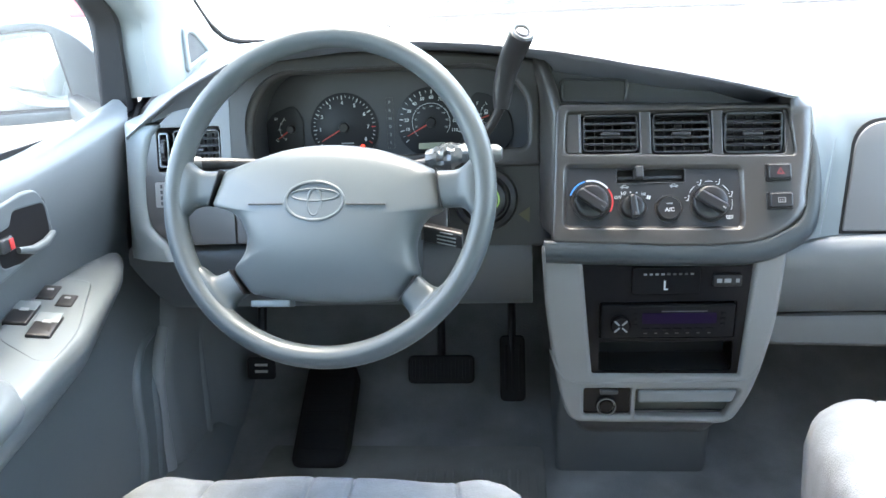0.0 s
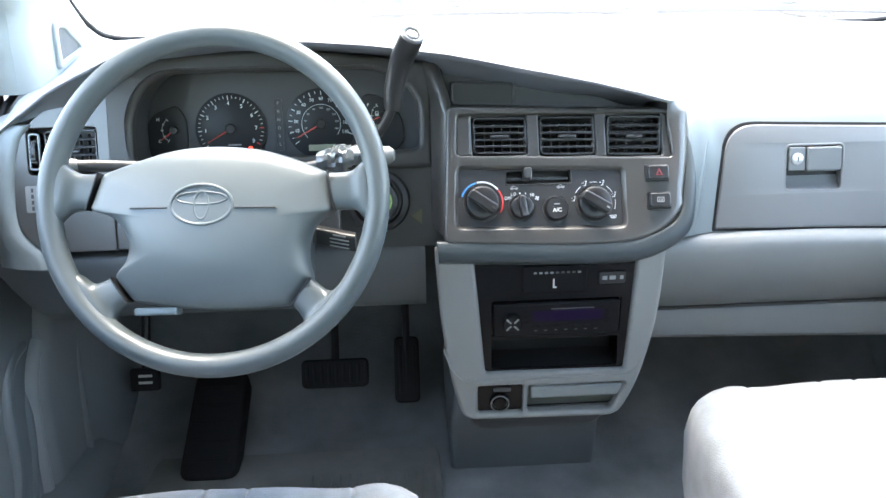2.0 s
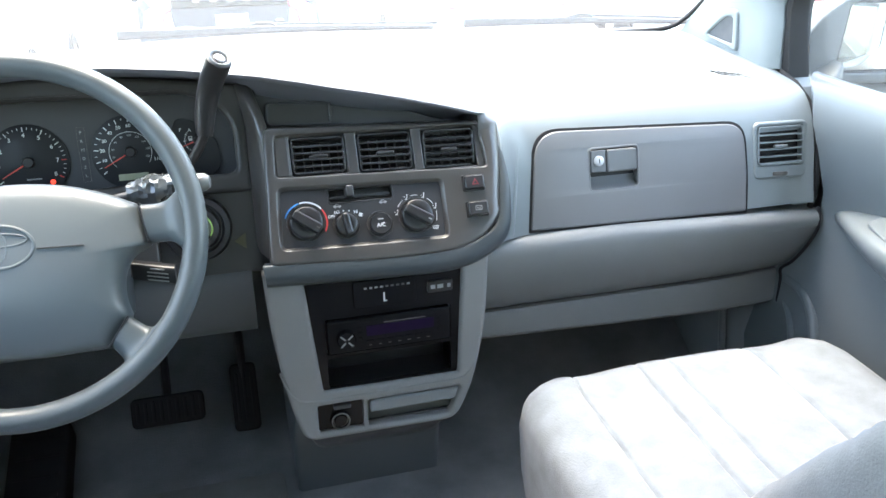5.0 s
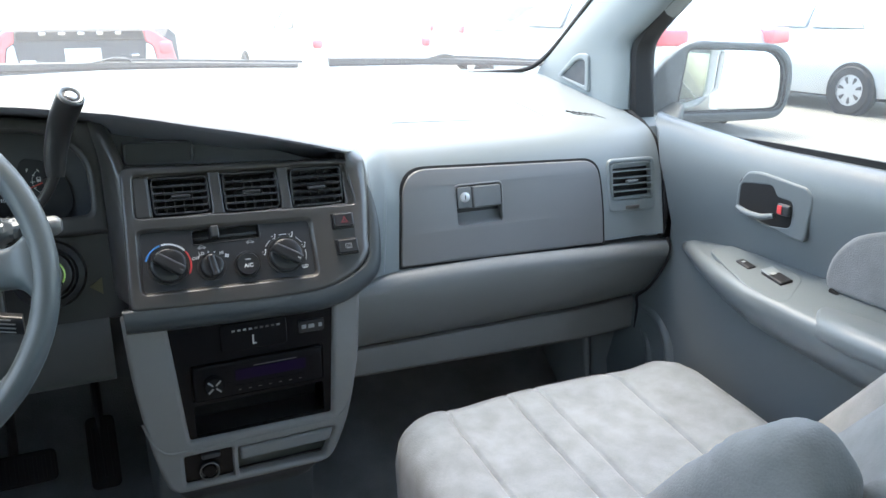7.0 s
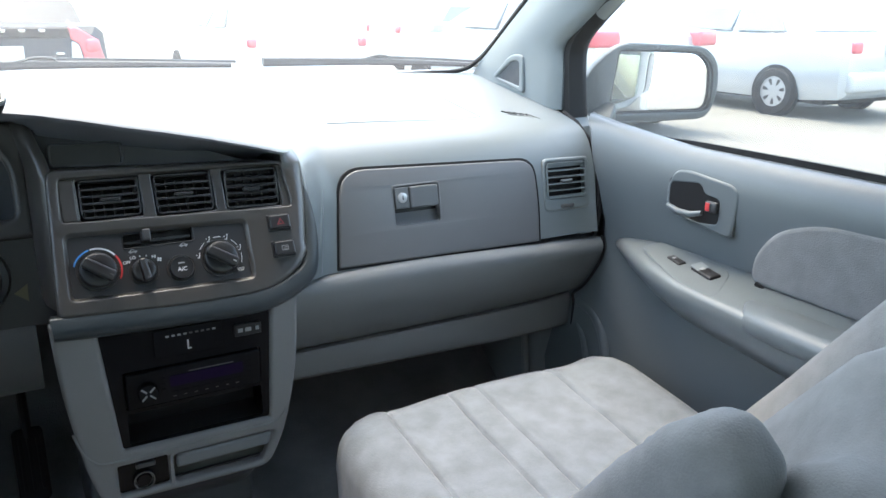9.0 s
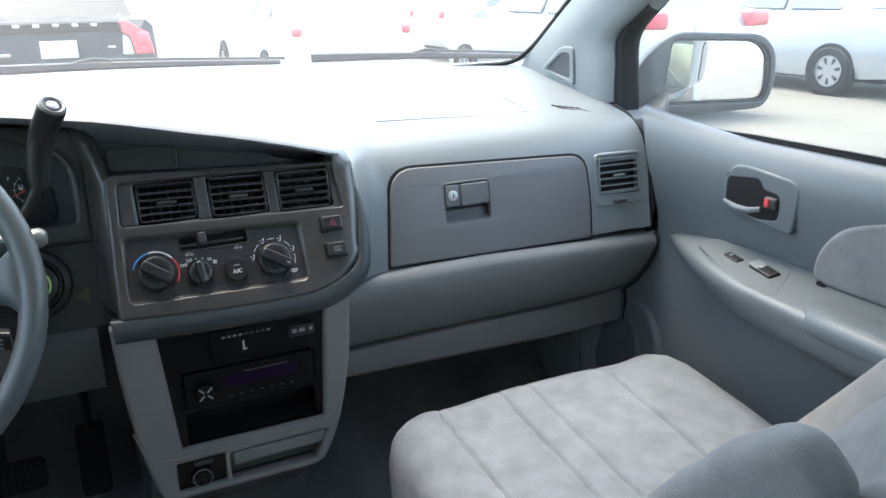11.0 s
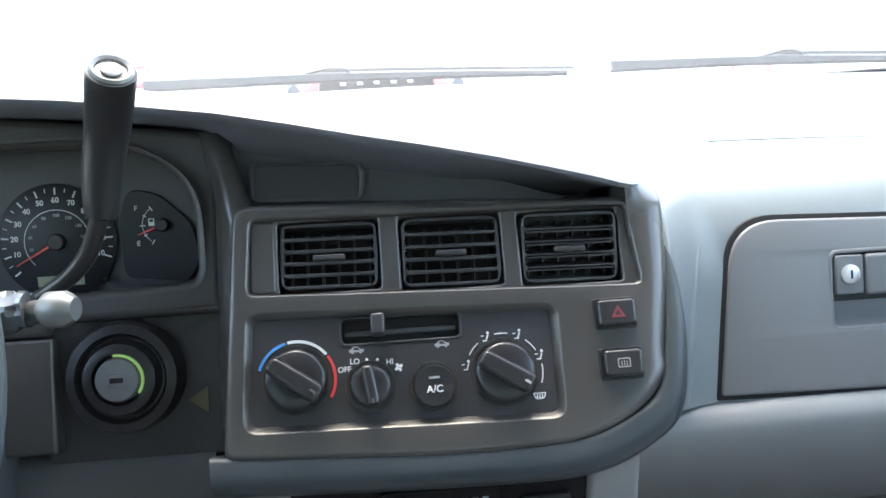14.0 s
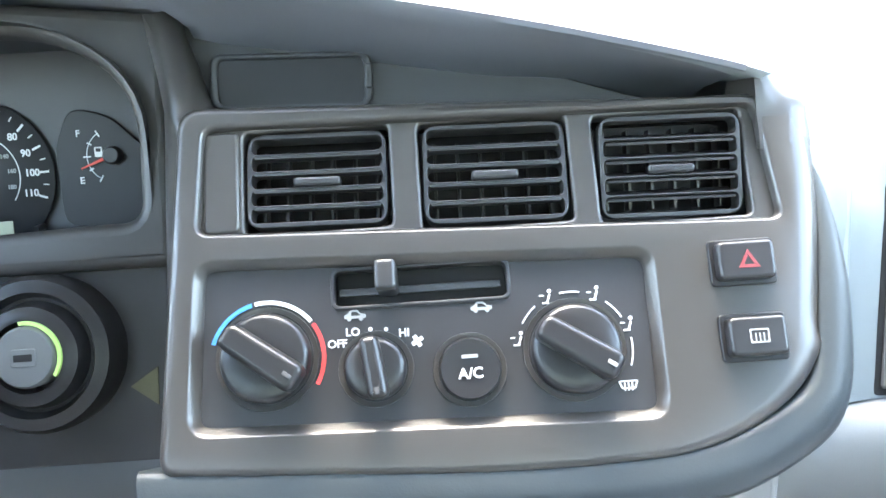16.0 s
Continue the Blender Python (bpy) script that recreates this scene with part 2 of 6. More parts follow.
    me.transform(m @ Matrix.Translation((at[0], at[1], at[2] if len(at) > 2 else 0.0003)) @ Matrix.Rotation(radians(turn), 4, "Z"))
    return finish(name, me, mat, parent)


def box_bm(size, m, bevel=0.0, steps=2, bm=None):
    one = bmesh.new()
    bmesh.ops.create_cube(one, size=1, matrix=Matrix.Diagonal((*size, 1)))
    if bevel:
        bmesh.ops.bevel(one, geom=one.edges[:], offset=bevel, segments=steps, profile=0.6, affect="EDGES")
    bmesh.ops.transform(one, matrix=m, verts=one.verts)
    if bm is None:
        return one
    me = bpy.data.meshes.new("t")
    one.to_mesh(me)
    one.free()
    bm.from_mesh(me)
    bpy.data.meshes.remove(me)
    return bm


def loft(sections, closed=True, caps=True, bm=None):
    """A skin over rows of points; closed: each row is a loop."""
    bm = bm or bmesh.new()
    rows = [[bm.verts.new(p) for p in s] for s in sections]
    k = len(rows[0])
    for a, b in zip(rows, rows[1:]):
        for i in range(k if closed else k - 1):
            j = (i + 1) % k
            bm.faces.new((a[i], a[j], b[j], b[i]))
    if caps and closed:
        bm.faces.new(rows[0][::-1])
        bm.faces.new(rows[-1])
    return bm


def tube(points, radii, n=14, caps=True, squash=1.0, bm=None):
    """A round bar along a line of points."""
    pts = [Vector(p) for p in points]
    rs = radii if isinstance(radii, (list, tuple)) else [radii] * len(pts)
    secs, side = [], None
    for i, p in enumerate(pts):
        d = (pts[min(i + 1, len(pts) - 1)] - pts[max(i - 1, 0)]).normalized()
        if side is None:
            side = d.orthogonal().normalized()
        side = (side - d * side.dot(d)).normalized()
        up = d.cross(side)
        secs.append([tuple(p + rs[i] * (math.cos(2 * math.pi * j / n) * side + squash * math.sin(2 * math.pi * j / n) * up)) for j in range(n)])
    return loft(secs, True, caps, bm)


def lathe(profile, m, n=32, bm=None, caps=True):
    """A turned piece: (radius, height) pairs round local z."""
    secs = [[tuple(m @ Vector((max(r, 1e-4) * math.cos(2 * math.pi * j / n), max(r, 1e-4) * math.sin(2 * math.pi * j / n), z))) for j in range(n)] for r, z in profile]
    return loft(secs, True, caps, bm)


def dome(outline, rows, m, bow=0.0, oval=None):
    """A cushion-like cap: the outline drawn in step by step towards its middle; rows of (share of the outline, height); bow: how much it falls off above and below."""
    cx, cy = sum(p[0] for p in outline) / len(outline), sum(p[1] for p in outline) / len(outline)
    secs = []
    for q, z in rows:
        w = 0.0
        if oval:
            w = min(1.0, max(0.0, (0.97 - q) / 0.30))
            w = w * w * (3 - 2 * w)
        loop = []
        for x, y in outline:
            dx, dy = x - cx, y - cy
            if oval:
                r = math.hypot(dx, dy)
                k = 1.0 / math.hypot(dx / r / oval[0], dy / r / oval[1]) / r
                dx, dy = dx * (1 + (k - 1) * w), dy * (1 + (k - 1) * w)
            loop.append(tuple(m @ Vector((cx + dx * q, cy + dy * q, z - bow * (dy * q) ** 2))))
        secs.append(loop)
    return loft(secs, True, True)


def interp(x, table):
    xs = [a for a, _ in table]
    return float(np.interp(x, xs, [b for _, b in table]))


def smooth_line(points, n=6):
    """A Catmull-Rom line through the points."""
    out, k = [], len(points)
    p = [Vector(q) for q in points]
    for i in range(k - 1):
        a, b, c, d = p[max(i - 1, 0)], p[i], p[i + 1], p[min(i + 2, k - 1)]
        for j in range(n):
            t = j / n
            out.append(tuple(0.5 * ((2 * b) + (c - a) * t + (2 * a - 5 * b + 4 * c - d) * t * t + (3 * b - a - 3 * c + d) * t ** 3)))
    out.append(tuple(p[-1]))
    return out


# Frame of the centre panel: local x to the right, y up its slope, z towards the driver.
SLOPE = math.atan(0.467)
FACE = Matrix.Translation((0, 0.992, 0.995)) @ Matrix.Rotation(radians(90) - SLOPE, 4, "X")


def upright(x, y, z, lean=0.0, turn=0.0):
    """A frame that stands up and faces the driver, leaning back by some degrees and turned about the upright."""
    return Matrix.Translation((x, y, z)) @ Matrix.Rotation(radians(turn), 4, "Z") @ Matrix.Rotation(radians(90 - lean), 4, "X")


# ---- ground and van shell ----
bm = bmesh.new()
bmesh.ops.create_grid(bm, x_segments=2, y_segments=2, size=400)
tagged(part("ground", bm, LOT, None), "pale sunlit concrete of a parking lot", "ground", kind="structure")

# Cabin floor, toe board and closing walls.
bm = loft([[(x, 1.62, 0.95), (x, 1.60, 0.72), (x, 1.50, 0.56), (x, 1.34, 0.47), (x, 1.20, 0.45), (x, -2.9, 0.45), (x, -2.9, 0.40), (x, 1.22, 0.40), (x, 1.38, 0.42), (x, 1.54, 0.52), (x, 1.66, 0.70), (x, 1.68, 0.95)] for x in (-0.86, 0.86)])
tagged(part("floor", bm, CARPET, None), "dark grey carpeted van floor and toe board", "floor", kind="structure")
bm = loft([[(x, 0.86, 1.70), (x, 0.5, 1.735), (x, -1.0, 1.76), (x, -2.85, 1.72), (x, -2.85, 1.76), (x, -1.0, 1.80), (x, 0.5, 1.775), (x, 0.88, 1.73)] for x in (-0.80, 0.80)])
tagged(part("ceiling", bm, LINER, None), "pale cloth headliner of the van", "ceiling", kind="structure")
for s, nm in ((-1, "wall_left"), (1, "wall_right")):
    bm = bmesh.new()
    box_bm((0.12, 2.95, 0.74), pose(s * 0.86, -1.42, 0.77), 0.015, bm=bm)
    box_bm((0.11, 0.10, 0.62), pose(s * 0.855, -0.02, 1.44, -8), 0.015, bm=bm)
    box_bm((0.11, 0.09, 0.62), pose(s * 0.855, -1.25, 1.44), 0.015, bm=bm)
    box_bm((0.11, 0.16, 0.62), pose(s * 0.855, -2.75, 1.44), 0.015, bm=bm)
    box_bm((0.12, 3.75, 0.07), pose(s * 0.83, -1.00, 1.735), 0.015, bm=bm)
    tagged(part(nm, bm, TRIM, None), "van side behind the front door with large windows", "wall", kind="structure")
bm = bmesh.new()
box_bm((1.72, 0.08, 0.62), pose(0, -2.89, 0.75), 0.015, bm=bm)
box_bm((1.72, 0.08, 0.12), pose(0, -2.89, 1.71), 0.015, bm=bm)
tagged(part("wall_rear", bm, TRIM, None), "van tailgate with a wide rear window opening", "wall", kind="structure")
# Firewall, cowl and bonnet ahead of the windscreen.
bm = loft([[(x, 1.685, 0.40), (x, 1.685, 1.185), (x, 1.74, 1.200), (x, 1.90, 1.215 - 0.05 * x * x), (x, 2.10, 1.205 - 0.06 * x * x), (x, 2.35, 1.13 - 0.08 * x * x), (x, 2.58, 0.98), (x, 2.66, 0.40)] for x in [-0.88 + 0.11 * i for i in range(17)]])
tagged(part("bonnet", bm, VAN_PAINT, None), "grey green painted van bonnet and cowl", "bonnet", kind="structure")
# Unseen block, added to keep sky light from leaking down to the toe board.
tagged(part("wall_front", box_bm((1.72, 0.056, 0.62), pose(0, 1.662, 0.885), 0.004), DARK, None), "unseen light-blocking bulkhead added behind the dashboard", "bulkhead", kind="structure")
# Windows behind the front doors.
TINT = pane_material("rear_glass", (0.52, 0.55, 0.54))
for s, nm in ((-1, "window_1"), (1, "window_2")):
    tagged(part(nm, box_bm((0.006, 2.66, 0.60), pose(s * 0.835, -1.38, 1.43)), TINT, None), "clear rear side glass", "window", kind="structure")
tagged(part("window_3", box_bm((1.60, 0.006, 0.60), pose(0, -2.88, 1.36)), TINT, None), "clear tailgate glass", "window", kind="structure")
# Windscreen.
secs = []
for i in range(11):
    x = -0.80 + 0.16 * i
    bow = 0.10 * (1 - (x / 0.80) ** 2)
    secs.append([(x, 1.588 + bow, 1.202), (x, 0.87 + bow * 0.6, 1.715), (x, 0.866 + bow * 0.6, 1.710), (x, 1.584 + bow, 1.197)])
pane = part("windscreen", loft(secs), VEILED_GLASS, None)
tagged(pane, "clear curved windscreen of the van", "windscreen", kind="structure")
pane.visible_shadow = False

# ---- dashboard ----
dash = thing("dashboard", (0, 1.3, 0.75), "grey vinyl van dashboard with a charcoal centre bezel", "dashboard")
HOOD = [(-0.79, 1.118), (-0.745, 1.150), (-0.69, 1.185), (-0.644, 1.206), (-0.573, 1.236), (-0.45, 1.247), (-0.335, 1.246), (-0.25, 1.239), (-0.20, 1.232), (-0.15, 1.225), (-0.10, 1.215), (-0.05, 1.204), (0.0, 1.194), (0.05, 1.183), (0.10, 1.1705), (0.13, 1.1625), (0.150, 1.1565), (0.158, 1.1545), (0.170, 1.1515), (0.186, 1.1480)]


TOP = [(1.05, 1.10), (1.15, 1.130), (1.185, 1.146), (1.24, 1.1605), (1.34, 1.181), (1.50, 1.204), (1.64, 1.213)]


def top_z(y):
    return interp(y, TOP)


def hood_z(x):
    return interp(x, HOOD)


# Upper pad with the long arched brow over gauges and centre panel.
secs, liner = [], []
for i in range(76):
    x = -0.785 + (0.186 + 0.785) * i / 75
    z = hood_z(x)
    b = 1.172
    r = 0.046 * min(1.0, max(0.0, (x - 0.152) / 0.034)) ** 1.3 + 0.05 * min(1.0, max(0.0, (-0.60 - x) / 0.13))
    k = min(1.0, max(0.0, (x - 0.02) / 0.15))
    k = k * k * (3 - 2 * k)
    rows = [(1.50, 1.206), (1.40, 1.194 + 0.25 * max(0, z - 1.19)), (1.30, b + 0.5 * max(0, z - b)), (1.20, b - 0.016 + 0.9 * max(0, z - b + 0.016)), (1.145, z + 0.005 + 0.3 * max(0, 1.15 - z))]
    rows = [(y, h + (g - h) * k) for (y, h), g in zip(rows, (1.204, 1.191, 1.174, 1.162, 1.157))]
    secs.append([(x, 1.64, 1.213)] + [(x, y, h) for y, h in rows] + [(x, 1.080 + r, z + 0.006), (x, 1.060 + r, z + 0.004), (x, 1.051 + r, z + 0.0015), (x, 1.048 + r, z - 0.002), (x, 1.053 + r, z - 0.006), (x, 1.10 + r, z - 0.010), (x, 1.245, z - 0.030), (x, 1.30, 1.05), (x, 1.64, 1.05)])
    if -0.75 < x < 0.160:
        g = min(1.0, max(0.10, (z - 1.140) / 0.05))
        d = 1.150 + 0.085 * min(1.0, max(0.0, (-0.150 - x) / 0.03)) * min(1.0, max(0.0, (x + 0.63) / 0.03))
        liner.append([(x, 1.050 + r, z + 0.0005), (x, 1.0470 + r, z - 0.0015), (x, 1.0485 + r, z - 0.0045), (x, 1.062 + r, z - 0.004 - 0.007 * g), (x, d - 0.04, z - 0.006 - 0.024 * g), (x, d, z - 0.008 - 0.054 * g), (x, d + 0.002, z - 0.010 - 0.11 * g), (x, d + 0.010, z - 0.010 - 0.11 * g), (x, d + 0.010, z - 0.007 - 0.043 * g), (x, d - 0.035, z - 0.005 - 0.009 * g), (x, 1.060 + r, z - 0.006)])
last = secs[-1]
secs.append([(0.1885, y, z - (0.002 if z > 1.12 else 0)) for _, y, z in last])
secs.append([(0.190, y, z - (0.008 if z > 1.12 else 0)) for _, y, z in last])
part("upper_pad", loft(secs), VINYL, dash)
# Underside skin; its darker colour stands for the shade below the brow.
part("brow_liner", loft(liner), BROW, dash, "brow underside with its shade put into the colour")
# Passenger side of the dashboard, sweeping forward to meet the centre panel, open behind the glovebox lid and the side vent.
secs = []
FRONT_LINE = [(0.945, 1.0905), (1.00, 1.101), (1.06, 1.1125), (1.094, 1.1235), (1.113, 1.134), (1.130, 1.149)]
SWEEP = [(0.945, 0.35), (1.00, 0.75), (1.06, 1.0), (1.2, 1.0)]


def sweep(x):
    return min(0.070, 0.085 * max(0.0, 1 - (x - 0.186) / 0.075) ** 2)


levels = [1.130 - (1.130 - 0.945) * i / 22 for i in range(23)]
for i in range(80):
    x = 0.186 + (0.785 - 0.186) * (i / 79) ** 1.3
    f = sweep(x)
    e = 0.006 * max(0.0, (x - 0.75) / 0.035) ** 2
    front = [(x, interp(z, FRONT_LINE) - f * interp(z, SWEEP) - e, z) for z in levels]
    secs.append([(x, 1.64, 1.213), (x, 1.50, 1.204), (x, 1.40, 1.191), (x, 1.34, 1.181), (x, 1.24 - f * 0.3, 1.1605), (x, 1.21 - f * 0.45, 1.154), (x, 1.185 - f * 0.6 - e, 1.1465), (x, 1.165 - f * 0.8 - e, 1.139)] + front + [(x, 1.30, 0.942), (x, 1.64, 0.95)])
bm = loft(secs)


def in_opening(p):
    return p.y < 1.15 and ((0.29 < p.x < 0.63 and 0.960 < p.z < 1.085) or (0.678 < p.x < 0.761 and 1.020 < p.z < 1.074))


bmesh.ops.delete(bm, geom=[q for q in bm.faces if len(q.verts) == 4 and in_opening(q.calc_center_median())], context="FACES")
part("passenger_pad", bm, VINYL, dash)
secs = []
for i in range(26):
    x = 0.150 + (0.803 - 0.150) * i / 25
    e = 0.4 * max(0.0, (x - 0.60) / 0.185) ** 2
    t = interp(x, [(0.15, 0.942), (0.30, 0.947), (0.42, 0.947), (0.60, 0.941), (0.78, 0.931)])
    secs.append([(x, 1.30, t), (x, 1.104, t), (x, 1.086 + 0.004 * e, t - 0.002), (x, 1.077 + 0.008 * e, t - 0.007), (x, 1.072 + 0.012 * e, t - 0.016), (x, 1.072 + 0.016 * e, t - 0.029), (x, 1.078 + 0.020 * e, 0.897), (x, 1.090 + 0.024 * e, 0.873), (x, 1.106 + 0.028 * e, 0.848), (x, 1.125 + 0.030 * e, 0.823), (x, 1.146 + 0.030 * e, 0.801), (x, 1.165 + 0.030 * e, 0.790), (x, 1.30, 0.790)])
part("knee_bolster", loft(secs), BOLSTER_P, dash, "soft lower panel below the glovebox", 60)
secs = []
for i in range(22):
    x = 0.150 + (0.797 - 0.150) * i / 21
    e = 0.016 * max(0.0, (x - 0.60) / 0.185) ** 2
    lo = 0.737 - 0.020 * (x - 0.15) / 0.6
    secs.append([(x, 1.32, 0.789), (x, 1.164 + e, 0.789), (x, 1.156 + e, 0.787), (x, 1.152 + e, 0.781), (x, 1.153 + e, lo + 0.008), (x, 1.161 + e, lo), (x, 1.32, lo)])
part("lower_strip", loft(secs), CONSOLE, dash, "pale strip along the bottom edge")
part("end_seal", tube(smooth_line([(0.7985, 1.0740 + y, z) for y, z in ((0.014, 0.934), (0.007, 0.922), (0.006, 0.902), (0.014, 0.880), (0.036, 0.845), (0.060, 0.815), (0.088, 0.790), (0.085, 0.770), (0.087, 0.722))], 4), 0.0030, 8), RUBBER, dash, "black rubber seal at the end of the bolster")
# Driver side below the gauges.
secs = []
for i in range(18):
    x = -0.800 + 0.615 * i / 17
    secs.append([(max(x, -0.800 + 0.60 * max(0.0, 0.93 - z)), y, z) for y, z in ((1.30, 0.955), (1.085, 0.955), (1.074, 0.951), (1.068, 0.943), (1.066, 0.930), (1.067, 0.900), (1.072, 0.876), (1.081, 0.857), (1.093, 0.845), (1.110, 0.837), (1.30, 0.832))])
# Same panel as the passenger's, with the wheel's shade painted into its colour.
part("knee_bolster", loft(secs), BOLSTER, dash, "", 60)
# Centre bezel: one moulded skin with rounded outer edges and sunken openings for the vents and the climate panel.
def inset(loop, d):
    """The loop moved inwards by d, or by d(outward normal)."""
    res, k = [], len(loop)
    for i in range(k):
        a, b = Vector(loop[i - 1]), Vector(loop[(i + 1) % k])
        t = (b - a).normalized()
        n = Vector((t.y, -t.x))
        res.append(tuple(Vector(loop[i]) - n * (d(n) if callable(d) else d)))
    return res


def round_of(n):
    return 0.0055 + 0.0110 * max(0.0, n.x) ** 2


def skin(bm, rings):
    rows = [[bm.verts.new(FACE @ Vector(p)) for p in ring] for ring in rings]
    for a, b in zip(rows, rows[1:]):
        for i in range(len(a)):
            bm.faces.new((a[i - 1], a[i], b[i], b[i - 1]))
    return [bm.edges.get((rows[0][i - 1], rows[0][i])) for i in range(len(rows[0]))]


out = rpoly([(-0.160, -0.016), (0.02, -0.026), (0.116, -0.022), (0.1735, 0.013), (0.1870, 0.105), (0.1880, 0.1600), (-0.150, 0.1745)], [0.010, 0.05, 0.06, 0.06, 0.03, 0.028, 0.014], 7)
hole_v = rpoly([(-0.1425, 0.1015), (0.1640, 0.0905), (0.1575, 0.1590), (-0.1385, 0.1640)], 0.010, 7)
hole_p = rpoly([(-0.1462, 0.0008), (0.0932, -0.0052), (0.0942, 0.0832), (-0.1422, 0.0912)], 0.013, 7)
bm = bmesh.new()
rings = []
for a in (0, 15, 30, 45, 60, 75, 90):
    sn, cs = math.sin(radians(a)), math.cos(radians(a))
    rings.append([(*p, -d * (1 - cs)) for p, d in zip(inset(out, lambda n: round_of(n) * (1 - sn)), [0.0055 + (0.0110 if x > 0.17 and y > 0.03 else 0.0) for x, y in out])])
rings.append([(x, y + (0.019 if y > 0.15 else 0.0), -0.064 if y > 0.15 else -0.034) for x, y in out])
open_edges = skin(bm, rings)
open_edges += skin(bm, [[(*p, z) for p in inset(hole_v, d)] for d, z in ((0, 0), (0.0008, -0.0002), (0.0018, -0.0009), (0.0026, -0.0022), (0.0030, -0.0040), (0.0032, -0.014))])
open_edges += skin(bm, [[(*p, z) for p in inset(hole_p, d)] for d, z in ((0, 0), (0.0008, -0.0002), (0.0016, -0.0008), (0.0050, -0.0048), (0.0058, -0.0062), (0.0060, -0.014))])
bmesh.ops.triangle_fill(bm, use_beauty=True, edges=open_edges)
part("centre_bezel", bm, CHARCOAL, dash, "charcoal centre bezel", 75)
# Shoulder that rolls from the bezel back into the top pad.
secs = []
for i in range(12):
    x = 0.1560 + 0.0320 * i / 11
    r = 0.046 * min(1.0, max(0.0, (x - 0.152) / 0.034)) ** 1.3
    z = hood_z(x)
    w = min(1.0, max(0.0, (x - 0.1710) / 0.0180))
    k0 = 0.0165 * (1 - math.sqrt(1 - w * w))
    f = [(0.992 + 0.467 * (h - 0.995) + o + k0, h) for h, o in ((1.112, 0.002), (1.122, 0.0004), (1.1320, -0.0002))]
    e = max(1.054 + r, 1.0640)
    mid = [(f[2][0] + (e - f[2][0]) * k, 1.1320 + (z + 0.002 - 1.1320) * k ** 0.60) for k in (0.06, 0.14, 0.26, 0.4, 0.6, 0.8)]
    secs.append([(x, y, h) for y, h in f + mid + [(e, z + 0.002), (e + 0.030, z + 0.001), (1.11, 1.112)]])
part("bezel_shoulder", loft(secs), CHARCOAL, dash, "", 80)
for s in (-1, 1):
    part("end_cap", loft([[(s * x, 1.19 if s > 0 else 1.32, 0.78), (s * x, 1.15 if s > 0 else 1.22, 0.86), (s * x, 1.120 if s > 0 else 1.145, 0.92), (s * x, 1.112, 1.00), (s * x, 1.125, 1.08), (s * x, 1.165, 1.135), (s * x, 1.24, 1.1555), (s * x, 1.34, 1.176), (s * x, 1.50, 1.199), (s * x, 1.64, 1.207), (s * x, 1.64, 0.78)] for x in ((0.770, 0.800, 0.85) if s > 0 else (0.755, 0.775, 0.787))]), VINYL, dash)
part("end_filler", loft([[(-x, y + 0.055, z) for y, z in ((1.20, 0.90), (1.13, 0.91), (1.112, 1.00), (1.125, 1.08), (1.165, 1.135), (1.24, 1.1555), (1.34, 1.176), (1.50, 1.199), (1.58, 1.207), (1.58, 0.90))] for x in (0.770, 0.82, 0.88)]), DARK, dash, "dark end of the dashboard behind the door seal")
# Lip wrapped round the lower and outer edge of the bezel, sinking towards its upper end.
LIP_ROWS = [((-0.170, -0.012, -0.0015), (-0.168, -0.042, 0)), ((-0.100, -0.0150, -0.0015), (-0.100, -0.0450, 0)), ((0.020, -0.0210, -0.0015), (0.020, -0.0490, 0)), ((0.100, -0.0190, -0.0015), (0.108, -0.0475, 0)), ((0.145, -0.0040, -0.0015), (0.159, -0.0290, 0)), ((0.166, 0.0140, -0.0015), (0.1855, -0.0040, 0)), ((0.1750, 0.0500, -0.003), (0.1955, 0.0450, 0)), ((0.1800, 0.0850, -0.007), (0.1970, 0.0840, 0)), ((0.1830, 0.1150, -0.013), (0.1950, 0.1160, 0)), ((0.1850, 0.1400, -0.0185), (0.1910, 0.1420, 0))]
secs = []
for a, b in zip(smooth_line([r[0] for r in LIP_ROWS], 6), smooth_line([r[1] for r in LIP_ROWS], 6)):
    a, b = Vector(a), Vector(b)
    f, a.z, b.z = a.z, 0, 0
    secs.append([tuple(FACE @ (a.lerp(b, k) + Vector((0, 0, z)))) for k, z in ((0, -0.045), (0, f - 0.004), (0.06, f - 0.0012), (0.18, f), (0.45, f + 0.0004), (0.68, f - 0.0012), (0.86, f - 0.0048), (0.96, f - 0.010), (1, f - 0.016), (1, -0.045))])
part("bezel_surround", loft(secs), LIP, dash, "slate grey lip wrapped round the bezel", 60)
# Gauge surround on the driver's side.
GB = upright(0, 1.068, 1.0, 15)
kz = 1 / math.cos(radians(15))


def gb(points):
    return [(x, (z - 1.0) * kz) for x, z in points]


out = rpoly(gb([(-0.6325, 1.052), (-0.6325, 1.201), (-0.57, 1.222), (-0.45, 1.230), (-0.33, 1.226), (-0.16, 1.205), (-0.168, 1.17), (-0.168, 1.062), (-0.305, 1.062), (-0.310, 1.052)]), [0.002, 0.002, 0.05, 0.05, 0.05, 0.01, 0.01, 0.006, 0.002, 0.002])
end = rpoly(gb([(-0.715, 0.962), (-0.754, 0.985), (-0.762, 1.04), (-0.750, 1.120), (-0.72, 1.150), (-0.65, 1.190), (-0.6228, 1.2005), (-0.6228, 0.962)]), [0.03, 0.03, 0.03, 0.02, 0.03, 0.02, 0.002, 0.002])
low = rpoly(gb([(-0.6225, 0.962), (-0.6225, 1.0515), (-0.305, 1.0515), (-0.305, 0.962)]), 0.002)
